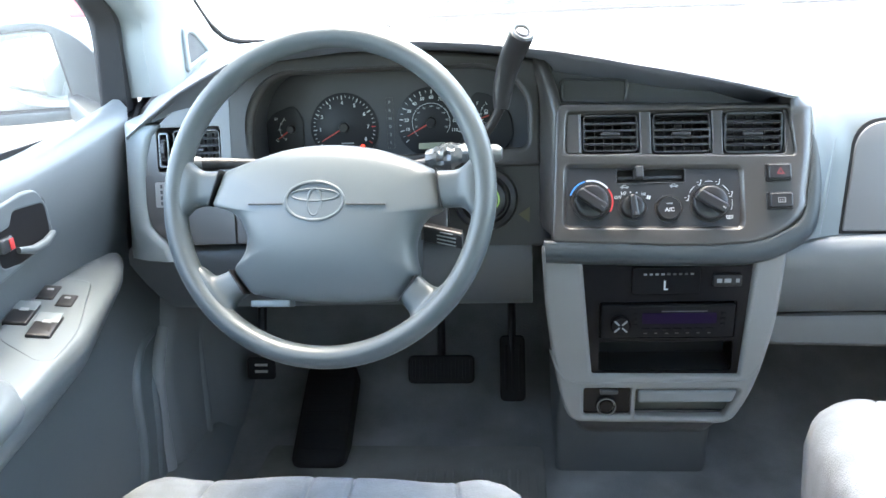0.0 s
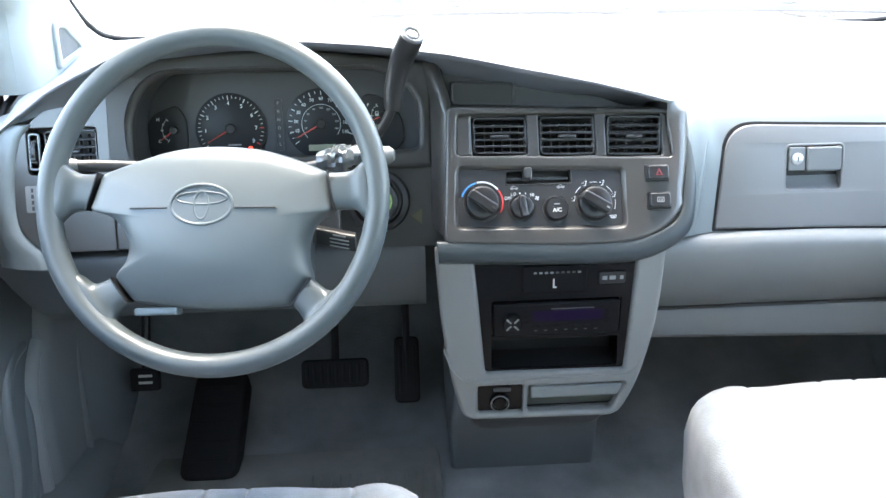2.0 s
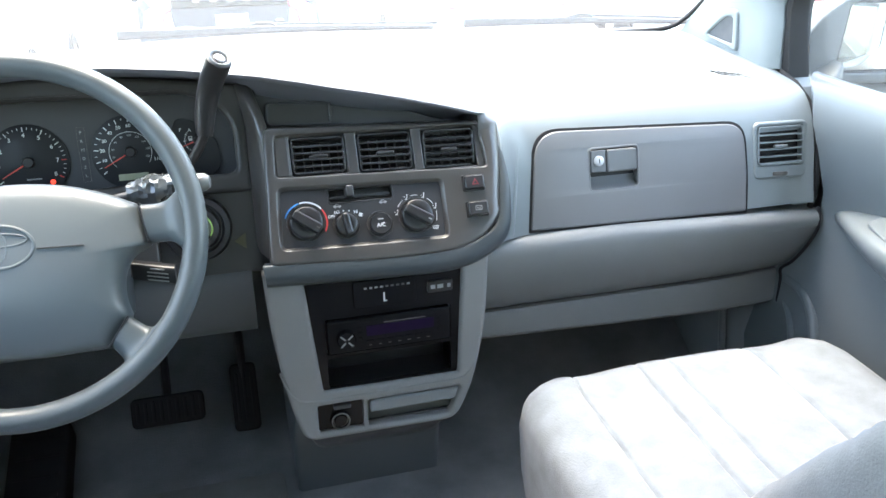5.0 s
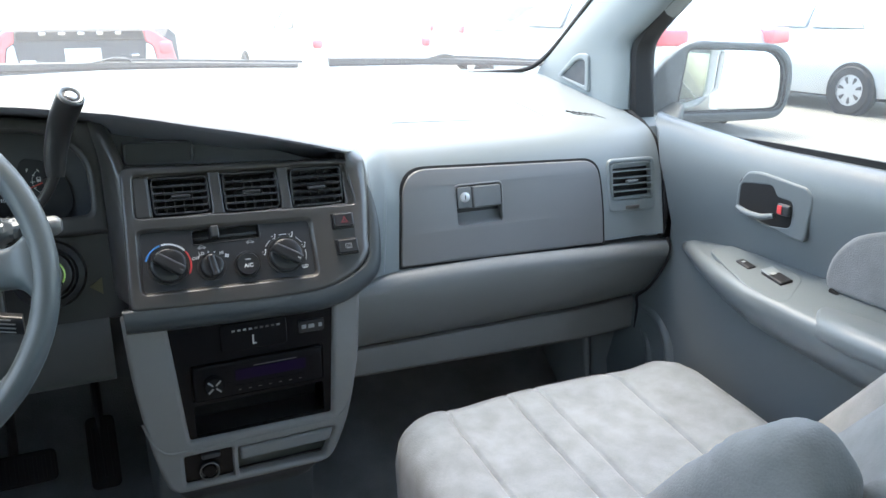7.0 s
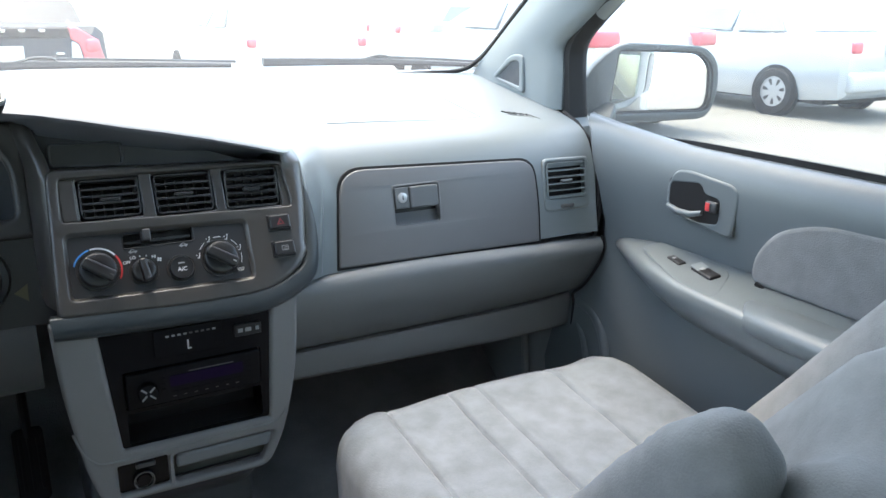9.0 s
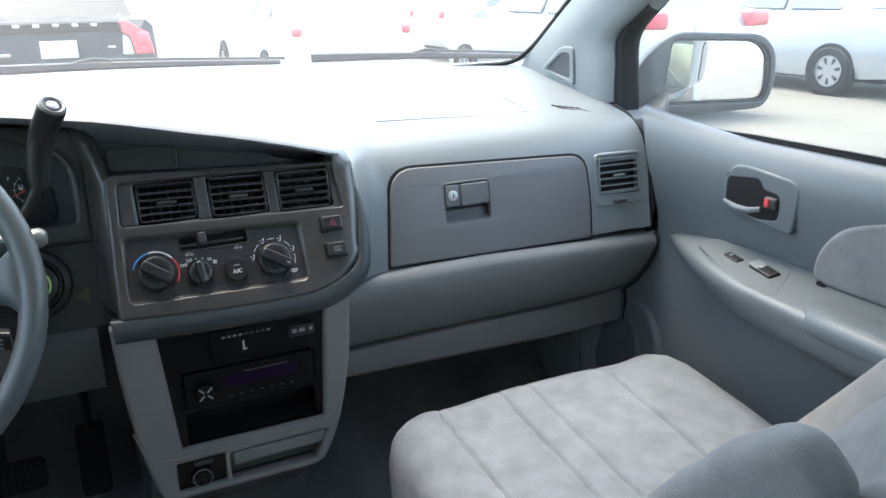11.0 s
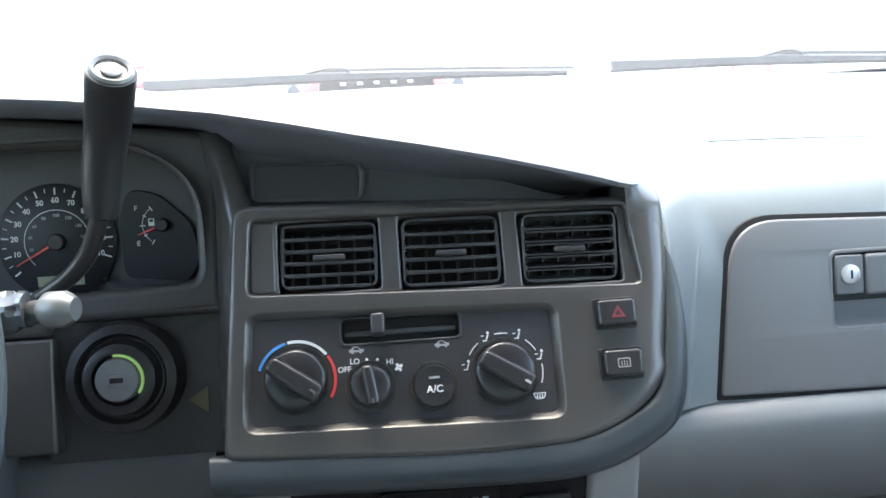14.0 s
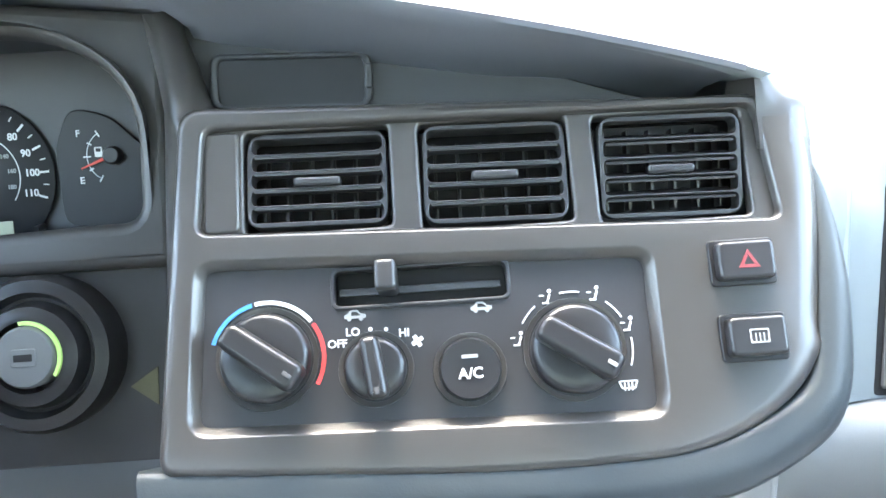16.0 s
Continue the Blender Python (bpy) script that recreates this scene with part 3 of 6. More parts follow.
dial_hole = rpoly(gb([(-0.592, 1.075), (-0.592, 1.150), (-0.555, 1.200), (-0.24, 1.200), (-0.188, 1.165), (-0.188, 1.088), (-0.215, 1.088)]), [0.02, 0.04, 0.04, 0.04, 0.05, 0.03, 0.03])
vent_hole = rrect(-0.737, (1.068 - 1) * kz, -0.640, (1.131 - 1) * kz, 0.006)[::-1]
plate("gauge_bezel", [out, dial_hole], 0.022, 0.0075, GB, SURROUND, dash, "charcoal gauge surround", 4)
plate("end_panel", [end, vent_hole], 0.020, 0.0014, GB @ Matrix.Translation((0, 0, 0.0005)), CHARCOAL, dash, "charcoal panel round the side vent")
plate("lower_panel", [low], 0.020, 0.003, GB, CHARCOAL, dash)
plate("switch_label", [rrect(-0.744, 0.018, -0.722, 0.056, 0.004)], 0.003, 0.001, GB @ Matrix.Translation((0, 0, 0.0012)), CONSOLE, dash, "pale switch plate")
for i in range(4):
    part("print_bar", box_bm((0.0034, 0.0055, 0.0005), GB @ Matrix.Translation((-0.734, 0.024 + 0.0085 * i, 0.0013)), 0.0001), DARK, dash)
sp_ = plate("small_switch", [rrect(-0.688, 0.044, -0.650, 0.060, 0.004)], 0.010, 0.002, GB @ Matrix.Translation((0, 0, 0.004)), BLACK, dash, "small black switch")
part("print_bar", box_bm((0.010, 0.003, 0.0005), GB @ Matrix.Translation((-0.669, 0.052, 0.0042))), GREY_INK, sp_)
# Side wall between gauges and centre panel.
secs = [[(-0.149, 0.996 + 0.467 * (z - 0.995), z), (-0.157, 1.003 + 0.467 * (z - 0.995), z), (-0.170, 1.045 + 0.40 * (z - 0.995), z), (-0.174, 1.10 + 0.2 * (z - 0.995), z), (-0.142, 1.10 + 0.2 * (z - 0.995), z), (-0.142, 1.003 + 0.467 * (z - 0.995), z)] for z in (0.983, 1.03, 1.08, 1.13, 1.148)]
for z, y, x in ((1.156, 1.0725, 0.0015), (1.166, 1.080, 0.004), (1.178, 1.090, 0.008), (1.190, 1.100, 0.012), (1.205, 1.112, 0.016)):
    h = z - 1.148
    secs.append([(-0.149 - x, y, z), (-0.157 - x, y + 0.007, z), (-0.170 - x * 0.6, 1.106 + 0.27 * h, z), (-0.176 - x * 0.3, 1.131 + 0.2 * h, z), (-0.144 - x, 1.131 + 0.2 * h, z), (-0.142 - x, y + 0.007, z)])
part("side_wall", loft(secs), CHARCOAL, dash, "", 80)
# Switch panel round the key lock.
plate("key_panel", [rrect(-0.32, 0.944 - 1, -0.148, 1.082 - 1, 0.008)], 0.012, 0.003, upright(0, 1.082, 1.0, 12), FASCIA, dash, "dark panel round the key lock")
IGN = upright(-0.250, 1.075, 1.017, 14)
part("key_collar", lathe([(0.046, -0.01), (0.046, 0.004), (0.043, 0.010), (0.036, 0.012), (0.033, 0.006), (0.031, 0.006), (0.028, 0.016), (0.024, 0.018), (0.0205, 0.018), (0.0205, 0.0)], IGN, 40), BLACK, dash, "stepped black collar of the key lock")
lk = part("key_lock", lathe([(0.0175, 0.0), (0.0175, 0.019), (0.016, 0.021), (0.006, 0.021)], IGN, 32), LOCK, dash, "grey metal key lock")
plate("slot_plate", [rrect(-0.0072, -0.0050, 0.0072, 0.0050, 0.002)], 0.002, 0.0005, IGN @ Matrix.Translation((0, 0, 0.0216)), LOCK, lk)
part("key_slot", box_bm((0.0105, 0.0042, 0.002), IGN @ Matrix.Translation((0, 0, 0.0209)), 0.0005), BLACK, lk)
rg = loft([[tuple(IGN @ Vector((q * math.cos(a), q * math.sin(a), h))) for q, h in ((0.0182, 0.010), (0.0203, 0.010), (0.0203, 0.0195), (0.0182, 0.0195))] for a in [radians(-35 + 7 * i) for i in range(20)]])
part("key_light", rg, KEY_RING, dash, "green lit arc round the key lock")
plate("push_mark", [[(-0.204, -0.009), (-0.188, -0.021), (-0.187, 0.002)]], 0.001, 0.0002, upright(0, 1.0808, 1.0, 12), material("faded_yellow_print", (0.105, 0.105, 0.058), 0.6), dash)

# Rounded cheek between the side vent panel and the door seal.
secs = []
for z, x in ((0.940, -0.716), (0.958, -0.722), (0.972, -0.740), (0.990, -0.755), (1.020, -0.759), (1.060, -0.758), (1.095, -0.752), (1.120, -0.744), (1.136, -0.728)):
    y = 1.068 + 0.268 * (z - 1.0)
    secs.append([(x, y + 0.012, z), (x, y - 0.0005, z), (x - 0.006, y - 0.0045, z), (x - 0.014, y - 0.0050, z), (x - 0.45 * (0.804 + x) - 0.008, y + 0.0015, z), (-0.794, y + 0.016, z), (-0.802, y + 0.036, z), (-0.806, y + 0.070, z), (-0.806, y + 0.11, z), (x, y + 0.11, z)])
part("end_cheek", loft(secs), VINYL, dash, "rounded grey end of the dashboard", 70)
# Clock in the recess under the brow.
CLK = upright(0, 1.112, 1.168, 10)
CLG = CLK @ Matrix.Translation((-0.095, -0.0025, 0)) @ Matrix.Rotation(radians(-2.2), 4, "Z") @ Matrix.Translation((0.095, 0, 0))
plate("clock_recess", [[(-0.172, -0.04), (0.150, -0.04), (0.10, -0.026), (0.0, 0.008), (-0.172, 0.036)]], 0.006, 0.001, CLK @ Matrix.Translation((0, 0, -0.003)), RECESS, dash)
plate("clock_frame", [rrect(-0.142, -0.020, -0.048, 0.0120, 0.008, 7), rrect(-0.1375, -0.018, -0.0525, 0.0085, 0.005, 6)[::-1]], 0.006, 0.0021, CLG @ Matrix.Translation((0, 0, 0.0035)), RECESS, dash, "", 4)
plate("clock_glass", [rrect(-0.140, -0.019, -0.050, 0.010, 0.005)], 0.002, 0.0004, CLG @ Matrix.Translation((0, 0, 0.0010)), CLOCK, dash, "unlit black clock display")
plate("clock_end", [rrect(-0.0520, -0.010, -0.0475, 0.0050, 0.002)], 0.006, 0.0018, CLG @ Matrix.Translation((0, 0, 0.0052)), DARK, dash, "", 3)


# ---- air vents ----
def air_vent(m, w, h, slats, label, tip=True, lean=18.0, deep=0.030, skin=None):
    """A louvred outlet: a front grille of rounded slots, a dark box behind, slats on a slant, upright vanes and a slide tab."""
    v = thing("air_vent", m.translation, label, "air vent", "dashboard air vents")
    step = (h - 0.0040) / slats
    rows = [h / 2 - 0.0020 - step * i for i in range(slats + 1)]
    slots = [rrect(-w / 2 + 0.0020, b + 0.00055, w / 2 - 0.0020, a - 0.00055, 0.0034, 4)[::-1] for a, b in zip(rows, rows[1:])]
    plate("frame", [rrect(-w / 2, -h / 2, w / 2, h / 2, 0.0085, 6)] + slots, 0.012, 0.0005, m, skin or VENT, v)
    plate("backing", [rrect(-w / 2 + 0.001, -h / 2 + 0.001, w / 2 - 0.001, h / 2 - 0.001, 0.005)], 0.004, 0.0005, m @ Matrix.Translation((0, 0, -deep)), BLACK, v)
    first = None
    for z in rows[1:-1]:
        mm = m @ Matrix.Translation((0, z, -0.006)) @ Matrix.Rotation(radians(lean), 4, "X")
        if first is None:
            bm = box_bm((w - 0.007, 0.0016, 0.012), Matrix(), 0.0005)
            bmesh.ops.transform(bm, matrix=mm, verts=bm.verts)
            first = part("slat", bm, skin or VENT, v)
            base = mm.copy()
        else:
            s = new("slat", first.data)
            s.parent, s.matrix_parent_inverse = v, AT[v.name].inverted()
            s.matrix_basis = mm @ base.inverted()
    n = 0 if skin else 6
    for i in range(n):
        part("upright_vane", box_bm((0.0016, h - 0.01, 0.010), m @ Matrix.Translation((-w / 2 + w * (i + 0.5) / n, 0, -0.020)), 0.0005), KNOB, v)
    if tip:
        plate("tab", [rrect(-0.0125, -0.0030, 0.0125, 0.0020, 0.0025, 6)], 0.008, 0.0018, m @ Matrix.Translation((0, (rows[2] + rows[3]) / 2 - 0.001, 0.0022)), skin or VENT, v, "", 3)
    return v


for (x0, v0, x1, v1), lean in (((-0.1145, 0.106, -0.041, 0.157), 14), ((-0.0215, 0.102, 0.054, 0.156), 14), ((0.072, 0.099, 0.147, 0.153), 26)):
    m = FACE @ Matrix.Translation(((x0 + x1) / 2, (v0 + v1) / 2, -0.0065)) @ Matrix.Rotation(radians(-1.2), 4, "Z") @ Matrix.Rotation(radians(11 if lean > 20 else 0), 4, "X")
    air_vent(m, x1 - x0, v1 - v0, 5, "black louvred centre air vent with a slide tab" if lean < 20 else "black louvred centre air vent with its slats tilted down", lean=lean)
part("vent_duct", box_bm((0.300, 0.070, 0.004), FACE @ Matrix.Translation((0.014, 0.129, -0.040)), 0.001), BLACK, dash)
plate("vent_tray", [rrect(-0.152, 0.088, 0.172, 0.164, 0.004), rrect(-0.1165, 0.1035, -0.039, 0.159, 0.004)[::-1], rrect(-0.0235, 0.100, 0.056, 0.158, 0.004)[::-1], rrect(0.070, 0.097, 0.149, 0.1555, 0.004)[::-1]], 0.010, 0.002, FACE @ Matrix.Translation((0, 0, -0.0060)), CHARCOAL, dash)
plate("vent_filler", [rrect(-0.1375, 0.1045, -0.1185, 0.1600, 0.004)], 0.008, 0.0022, FACE @ Matrix.Translation((0, 0, -0.0042)), CHARCOAL, dash, "", 3)
LV = GB @ Matrix.Translation((-0.679, 0.1035, -0.006))
air_vent(LV, 0.072, 0.058, 5, "black louvred side air vent by the driver's door")
tw = plate("thumbwheel_slot", [rrect(-0.7345, 0.077, -0.7185, 0.129, 0.005), rrect(-0.7315, 0.080, -0.7215, 0.126, 0.003)[::-1]], 0.004, 0.001, GB @ Matrix.Translation((0, 0, 0.0022)), VINYL, dash, "grey rim round the vent wheel")
wheel = part("thumbwheel", lathe([(0.0175, -0.0035), (0.0190, -0.0020), (0.0190, 0.0020), (0.0175, 0.0035)], GB @ Matrix.Translation((-0.7265, 0.103, -0.010)) @ Matrix.Rotation(radians(90), 4, "Y"), 30), KNOB, tw)
for i in range(6):
    a = radians(-50 + 20 * i)
    part("tooth", box_bm((0.0080, 0.0018, 0.0018), GB @ Matrix.Translation((-0.7265, 0.103 + 0.019 * math.sin(a), -0.010 + 0.019 * math.cos(a))), 0.0004), DARK, tw)

# ---- climate panel ----
cl = thing("climate_panel", FACE @ Vector((-0.026, 0.04, 0)), "black climate control panel with printed white symbols", "control panel")
CP = FACE @ Matrix.Translation((0, 0, -0.0065))
plate("panel", [rpoly([(-0.147, 0.000), (0.094, -0.006), (0.095, 0.084), (-0.143, 0.092)], 0.010), rrect(-0.071, 0.0625, 0.0175, 0.0805, 0.004)[::-1]], 0.008, 0.0008, CP, FASCIA, cl)
plate("slot_back", [rrect(-0.075, 0.060, 0.021, 0.083, 0.003)], 0.003, 0.0005, CP @ Matrix.Translation((0, 0, -0.011)), BLACK, cl)
plate("slot_rim", [rrect(-0.073, 0.0605, 0.0195, 0.0825, 0.005), rrect(-0.071, 0.0625, 0.0175, 0.0805, 0.004)[::-1]], 0.003, 0.0008, CP @ Matrix.Translation((0, 0, 0.0012)), FASCIA, cl)
part("slot_rail", box_bm((0.084, 0.004, 0.004), CP @ Matrix.Translation((-0.027, 0.070, -0.006)), 0.001), DARK, cl)
part("slide_knob", box_bm((0.0105, 0.0155, 0.026), CP @ Matrix.Translation((-0.0435, 0.0745, 0.008)), 0.0025, 3), VENT, cl)


def dial_knob(x, y, r, turn):
    m = CP @ Matrix.Translation((x, y, 0)) @ Matrix.Rotation(radians(turn), 4, "Z")
    part("knob_well", lathe([(r + 0.004, -0.002), (r + 0.0035, 0.0012), (r + 0.001, 0.0004), (r, -0.002)], m, 40), CHARCOAL, cl)
    k = part("knob", lathe([(r, -0.002), (r, 0.007), (r - 0.001, 0.009), (r - 0.003, 0.010), (r * 0.5, 0.0105)], m, 40), KNOB, cl, "round black turn knob")
    grip = rpoly([(-r * 0.98, -r * 0.30), (r * 0.98, -r * 0.34), (r * 0.98, r * 0.34), (-r * 0.98, r * 0.30)], r * 0.24)
    plate("grip", [grip], 0.020, 0.0035, m @ Matrix.Translation((0, 0, 0.021)), KNOB, k, "", 3)
    plate("grip_face", [rpoly([(-r * 0.74, -r * 0.15), (r * 0.74, -r * 0.18), (r * 0.74, r * 0.18), (-r * 0.74, r * 0.15)], r * 0.10)], 0.002, 0.0006, m @ Matrix.Translation((0, 0, 0.0209)), FASCIA, k)
    part("pointer", box_bm((r * 0.22, 0.002, 0.0008), m @ Matrix.Translation((r * 0.74, 0, 0.0213)), 0.0002), GREY_INK if x > 0 else DIM_INK, k)
    return k


dial_knob(-0.106, 0.0385, 0.0225, -36)
dial_knob(-0.0515, 0.0300, 0.0155, -82)
dial_knob(0.0490, 0.0330, 0.0225, -33)
kb = part("button", lathe([(0.0155, -0.002), (0.0155, 0.007), (0.0145, 0.0095), (0.011, 0.0092), (0.004, 0.0085)], CP @ Matrix.Translation((-0.0045, 0.0265, 0)), 36), KNOB, cl, "round push button")
part("button_well", lathe([(0.019, -0.002), (0.0185, 0.001), (0.016, 0.0004), (0.0155, -0.002)], CP @ Matrix.Translation((-0.0045, 0.0265, 0)), 36), CHARCOAL, cl)
words("lettering", "A/C", 0.0074, (-0.0045, 0.0240, 0.0093), CP, WHITE_INK, kb)
part("lamp_mark", box_bm((0.008, 0.0018, 0.0006), CP @ Matrix.Translation((-0.0045, 0.0325, 0.0092)), 0.0002), GREY_INK, kb)


def arc_band(r0, r1, a0, a1, at, mat, name="print"):
    n = 14
    pts = [(at[0] + r1 * math.cos(radians(a0 + (a1 - a0) * i / n)), at[1] + r1 * math.sin(radians(a0 + (a1 - a0) * i / n))) for i in range(n + 1)]
    pts += [(at[0] + r0 * math.cos(radians(a1 + (a0 - a1) * i / n)), at[1] + r0 * math.sin(radians(a1 + (a0 - a1) * i / n))) for i in range(n + 1)]
    plate(name, [pts], 0.0006, 0.0001, CP @ Matrix.Translation((0, 0, 0.0006)), mat, cl, "", 1)


arc_band(0.0275, 0.0297, 162, 105, (-0.106, 0.0385), BLUE_INK)
arc_band(0.0275, 0.0297, 102, 38, (-0.106, 0.0385), WHITE_INK)
arc_band(0.0275, 0.0297, 35, -30, (-0.106, 0.0385), RED_INK)
for a0, a1 in ((150, 128), (100, 80), (52, 30), (8, -20)):
    arc_band(0.0288, 0.0297, a0, a1, (0.049, 0.033), WHITE_INK)
words("lettering", "OFF", 0.0057, (-0.0705, 0.0435, 0.0003), CP, WHITE_INK, cl)
words("lettering", "LO", 0.0057, (-0.0625, 0.0490, 0.0003), CP, WHITE_INK, cl)
words("lettering", "HI", 0.0057, (-0.0365, 0.0470, 0.0003), CP, WHITE_INK, cl)
for x, y in ((-0.0535, 0.0500), (-0.0455, 0.0495)):
    part("dot", lathe([(0.0011, 0), (0.0011, 0.0005)], CP @ Matrix.Translation((x, y, 0)), 10), WHITE_INK, cl)
# Small printed symbols: fan, two car outlines, seated-figure air flow marks and a screen mark.
for i in range(4):
    a = radians(90 * i + 30)
    part("fan_blade", box_bm((0.0028, 0.0022, 0.0006), CP @ Matrix.Translation((-0.0300 + 0.0018 * math.cos(a), 0.0425 + 0.0018 * math.sin(a), 0.0003)) @ Matrix.Rotation(a, 4, "Z"), 0.0002), WHITE_INK, cl)


def car_mark(x, y):
    plate("car_mark", [rpoly([(x - 0.0055, y - 0.0012), (x + 0.0055, y - 0.0012), (x + 0.0055, y + 0.0008), (x + 0.0028, y + 0.0012), (x + 0.0012, y + 0.0032), (x - 0.0022, y + 0.0032), (x - 0.0040, y + 0.0010), (x - 0.0055, y + 0.0006)], 0.0005, 2), rpoly([(x - 0.002, y + 0.0002), (x + 0.003, y + 0.0002), (x + 0.0008, y + 0.0022), (x - 0.0018, y + 0.0022)][::-1], 0.0003, 2)], 0.0006, 0.0001, CP @ Matrix.Translation((0, 0, 0.0006)), GREY_INK, cl, "", 1)
    for d in (-0.003, 0.003):
        part("dot", lathe([(0.0011, 0), (0.0011, 0.0007)], CP @ Matrix.Translation((x + d, y - 0.0014, 0)), 10), GREY_INK, cl)


car_mark(-0.0610, 0.0572)
car_mark(0.0035, 0.0572)
for a in (168, 115, 66, 20):
    x, y = 0.049 + 0.0293 * math.cos(radians(a)), 0.033 + 0.0293 * math.sin(radians(a))
    part("flow_mark", box_bm((0.0011, 0.0048, 0.0006), CP @ Matrix.Translation((x + 0.0015, y, 0.0003)) @ Matrix.Rotation(radians(-20), 4, "Z"), 0.0002), WHITE_INK, cl)
    part("flow_mark", box_bm((0.0036, 0.0010, 0.0006), CP @ Matrix.Translation((x - 0.0002, y - 0.0022, 0.0003)), 0.0002), WHITE_INK, cl)
    part("dot", lathe([(0.0011, 0), (0.0011, 0.0006)], CP @ Matrix.Translation((x + 0.0022, y + 0.0038, 0)), 8), WHITE_INK, cl)
    part("arrow_mark", box_bm((0.0024, 0.0008, 0.0006), CP @ Matrix.Translation((x - 0.0020, y + 0.0016, 0.0003)), 0.0002), WHITE_INK, cl)
for k in range(3):
    part("screen_mark", box_bm((0.0008, 0.0042, 0.0006), CP @ Matrix.Translation((0.0722 + 0.0019 * k, 0.0128, 0.0003)), 0.0002), WHITE_INK, cl)
plate("screen_mark", [rpoly([(0.0705, 0.0115), (0.0777, 0.0115), (0.0792, 0.0158), (0.0690, 0.0158)], 0.0008, 2), rpoly([(0.0712, 0.0122), (0.0770, 0.0122), (0.0781, 0.0151), (0.0701, 0.0151)][::-1], 0.0006, 2)], 0.0006, 0.0001, CP @ Matrix.Translation((0, 0, 0.0006)), WHITE_INK, cl, "", 1)


# ---- push switches beside the climate panel ----
def push_switch(u, v, label):
    b = thing("push_switch", FACE @ Vector((u, v, 0)), label, "switch", "push switches on the bezel")
    m = FACE @ Matrix.Translation((u, v, 0))
    plate("socket", [rrect(-0.0168, -0.0120, 0.0168, 0.0120, 0.003)], 0.004, 0.001, m @ Matrix.Translation((0, 0, 0.002)), BLACK, b)
    plate("cap", [rrect(-0.0143, -0.0095, 0.0143, 0.0098, 0.0035)], 0.012, 0.0022, m @ Matrix.Translation((0, 0, 0.0090)), KNOB, b, "", 3)
    return b, m @ Matrix.Translation((0, 0, 0.0093))


b, m = push_switch(0.1365, 0.0705, "dark hazard light switch with a red triangle")
plate("triangle", [[(-0.0050, -0.0042), (0.0060, -0.0042), (0.0005, 0.0052)], [(-0.0022, -0.0026), (0.0005, 0.0020), (0.0032, -0.0026)]], 0.0006, 0.0001, m, DULL_RED, b, "", 1)
b, m = push_switch(0.1370, 0.0325, "dark rear window heater switch with a white symbol")
plate("screen_mark", [rrect(-0.0048, -0.0035, 0.0048, 0.0035, 0.0008, 2), rrect(-0.0040, -0.0027, 0.0040, 0.0027, 0.0006, 2)[::-1]], 0.0006, 0.0001, m, GREY_INK, b, "", 1)
for k in (-0.002, 0, 0.002):
    part("heat_mark", box_bm((0.0006, 0.0048, 0.0005), m @ Matrix.Translation((k, -0.001, 0)), 0.0001), GREY_INK, b)

# ---- glovebox ----
GV = Matrix.Translation((0, 1.0935, 0.945)) @ Matrix.Rotation(radians(90) - math.atan(0.19), 4, "X")
gl = rpoly([(0.2545, 0.005), (0.6495, -0.003), (0.6525, 0.060), (0.648, 0.147), (0.50, 0.1528), (0.40, 0.1562), (0.271, 0.1605)], [0.004, 0.004, 0.05, 0.034, 0.05, 0.05, 0.044], 8)
gap = rpoly([(0.2500, 0.001), (0.6538, -0.007), (0.6568, 0.060), (0.6523, 0.1513), (0.50, 0.1570), (0.40, 0.1606), (0.267, 0.1652)], [0.004, 0.004, 0.05, 0.036, 0.05, 0.05, 0.046], 8)
LATCH = material("grey_latch_plastic", (0.13, 0.136, 0.138), 0.35, var=0.04)
glb = thing("glovebox", (0.46, 1.10, 0.95), "closed grey glovebox door with a locking latch", "glovebox")
inv = GV.inverted()


def lid_plate(loops, thick, bevel, z):
    """A plate on the glovebox front that leans back towards its top with the pad."""
    bm = plate_mesh(loops, thick, bevel, GV @ Matrix.Translation((0, 0, z)))
    bmesh.ops.dissolve_limit(bm, angle_limit=0.01, verts=bm.verts, edges=bm.edges)
    for i in range(1, 28):
        bmesh.ops.bisect_plane(bm, geom=bm.verts[:] + bm.edges[:] + bm.faces[:], plane_co=GV @ Vector((0, 0.006 * i, 0)), plane_no=GV.to_3x3() @ Vector((0, 1, 0)))
    for v in bm.verts:
        q = inv @ v.co
        v.co = GV @ Vector((q.x, q.y, q.z - 0.30 * max(0.0, q.y - 0.055) ** 2))
    return bm


part("gap", lid_plate([gap, rrect(0.360, 0.058, 0.447, 0.1265, 0.006)[::-1]], 0.006, 0.0005, 0.0038), RUBBER, glb, "dark shut line")
latch_hole = rrect(0.3605, 0.0585, 0.4465, 0.126, 0.007)[::-1]
part("lid", lid_plate([gl, latch_hole], 0.016, 0.0026, 0.0066), LID, glb)
lt = plate("latch_cup", [rrect(0.3575, 0.0555, 0.4495, 0.1290, 0.010), rrect(0.3615, 0.0600, 0.4455, 0.1250, 0.007)[::-1]], 0.008, 0.0018, GV @ Matrix.Translation((0, 0, 0.0065)), LID, glb)
plate("cup_back", [rrect(0.359, 0.057, 0.448, 0.128, 0.006)], 0.003, 0.0005, GV @ Matrix.Translation((0, 0, -0.012)), BLACK, lt)
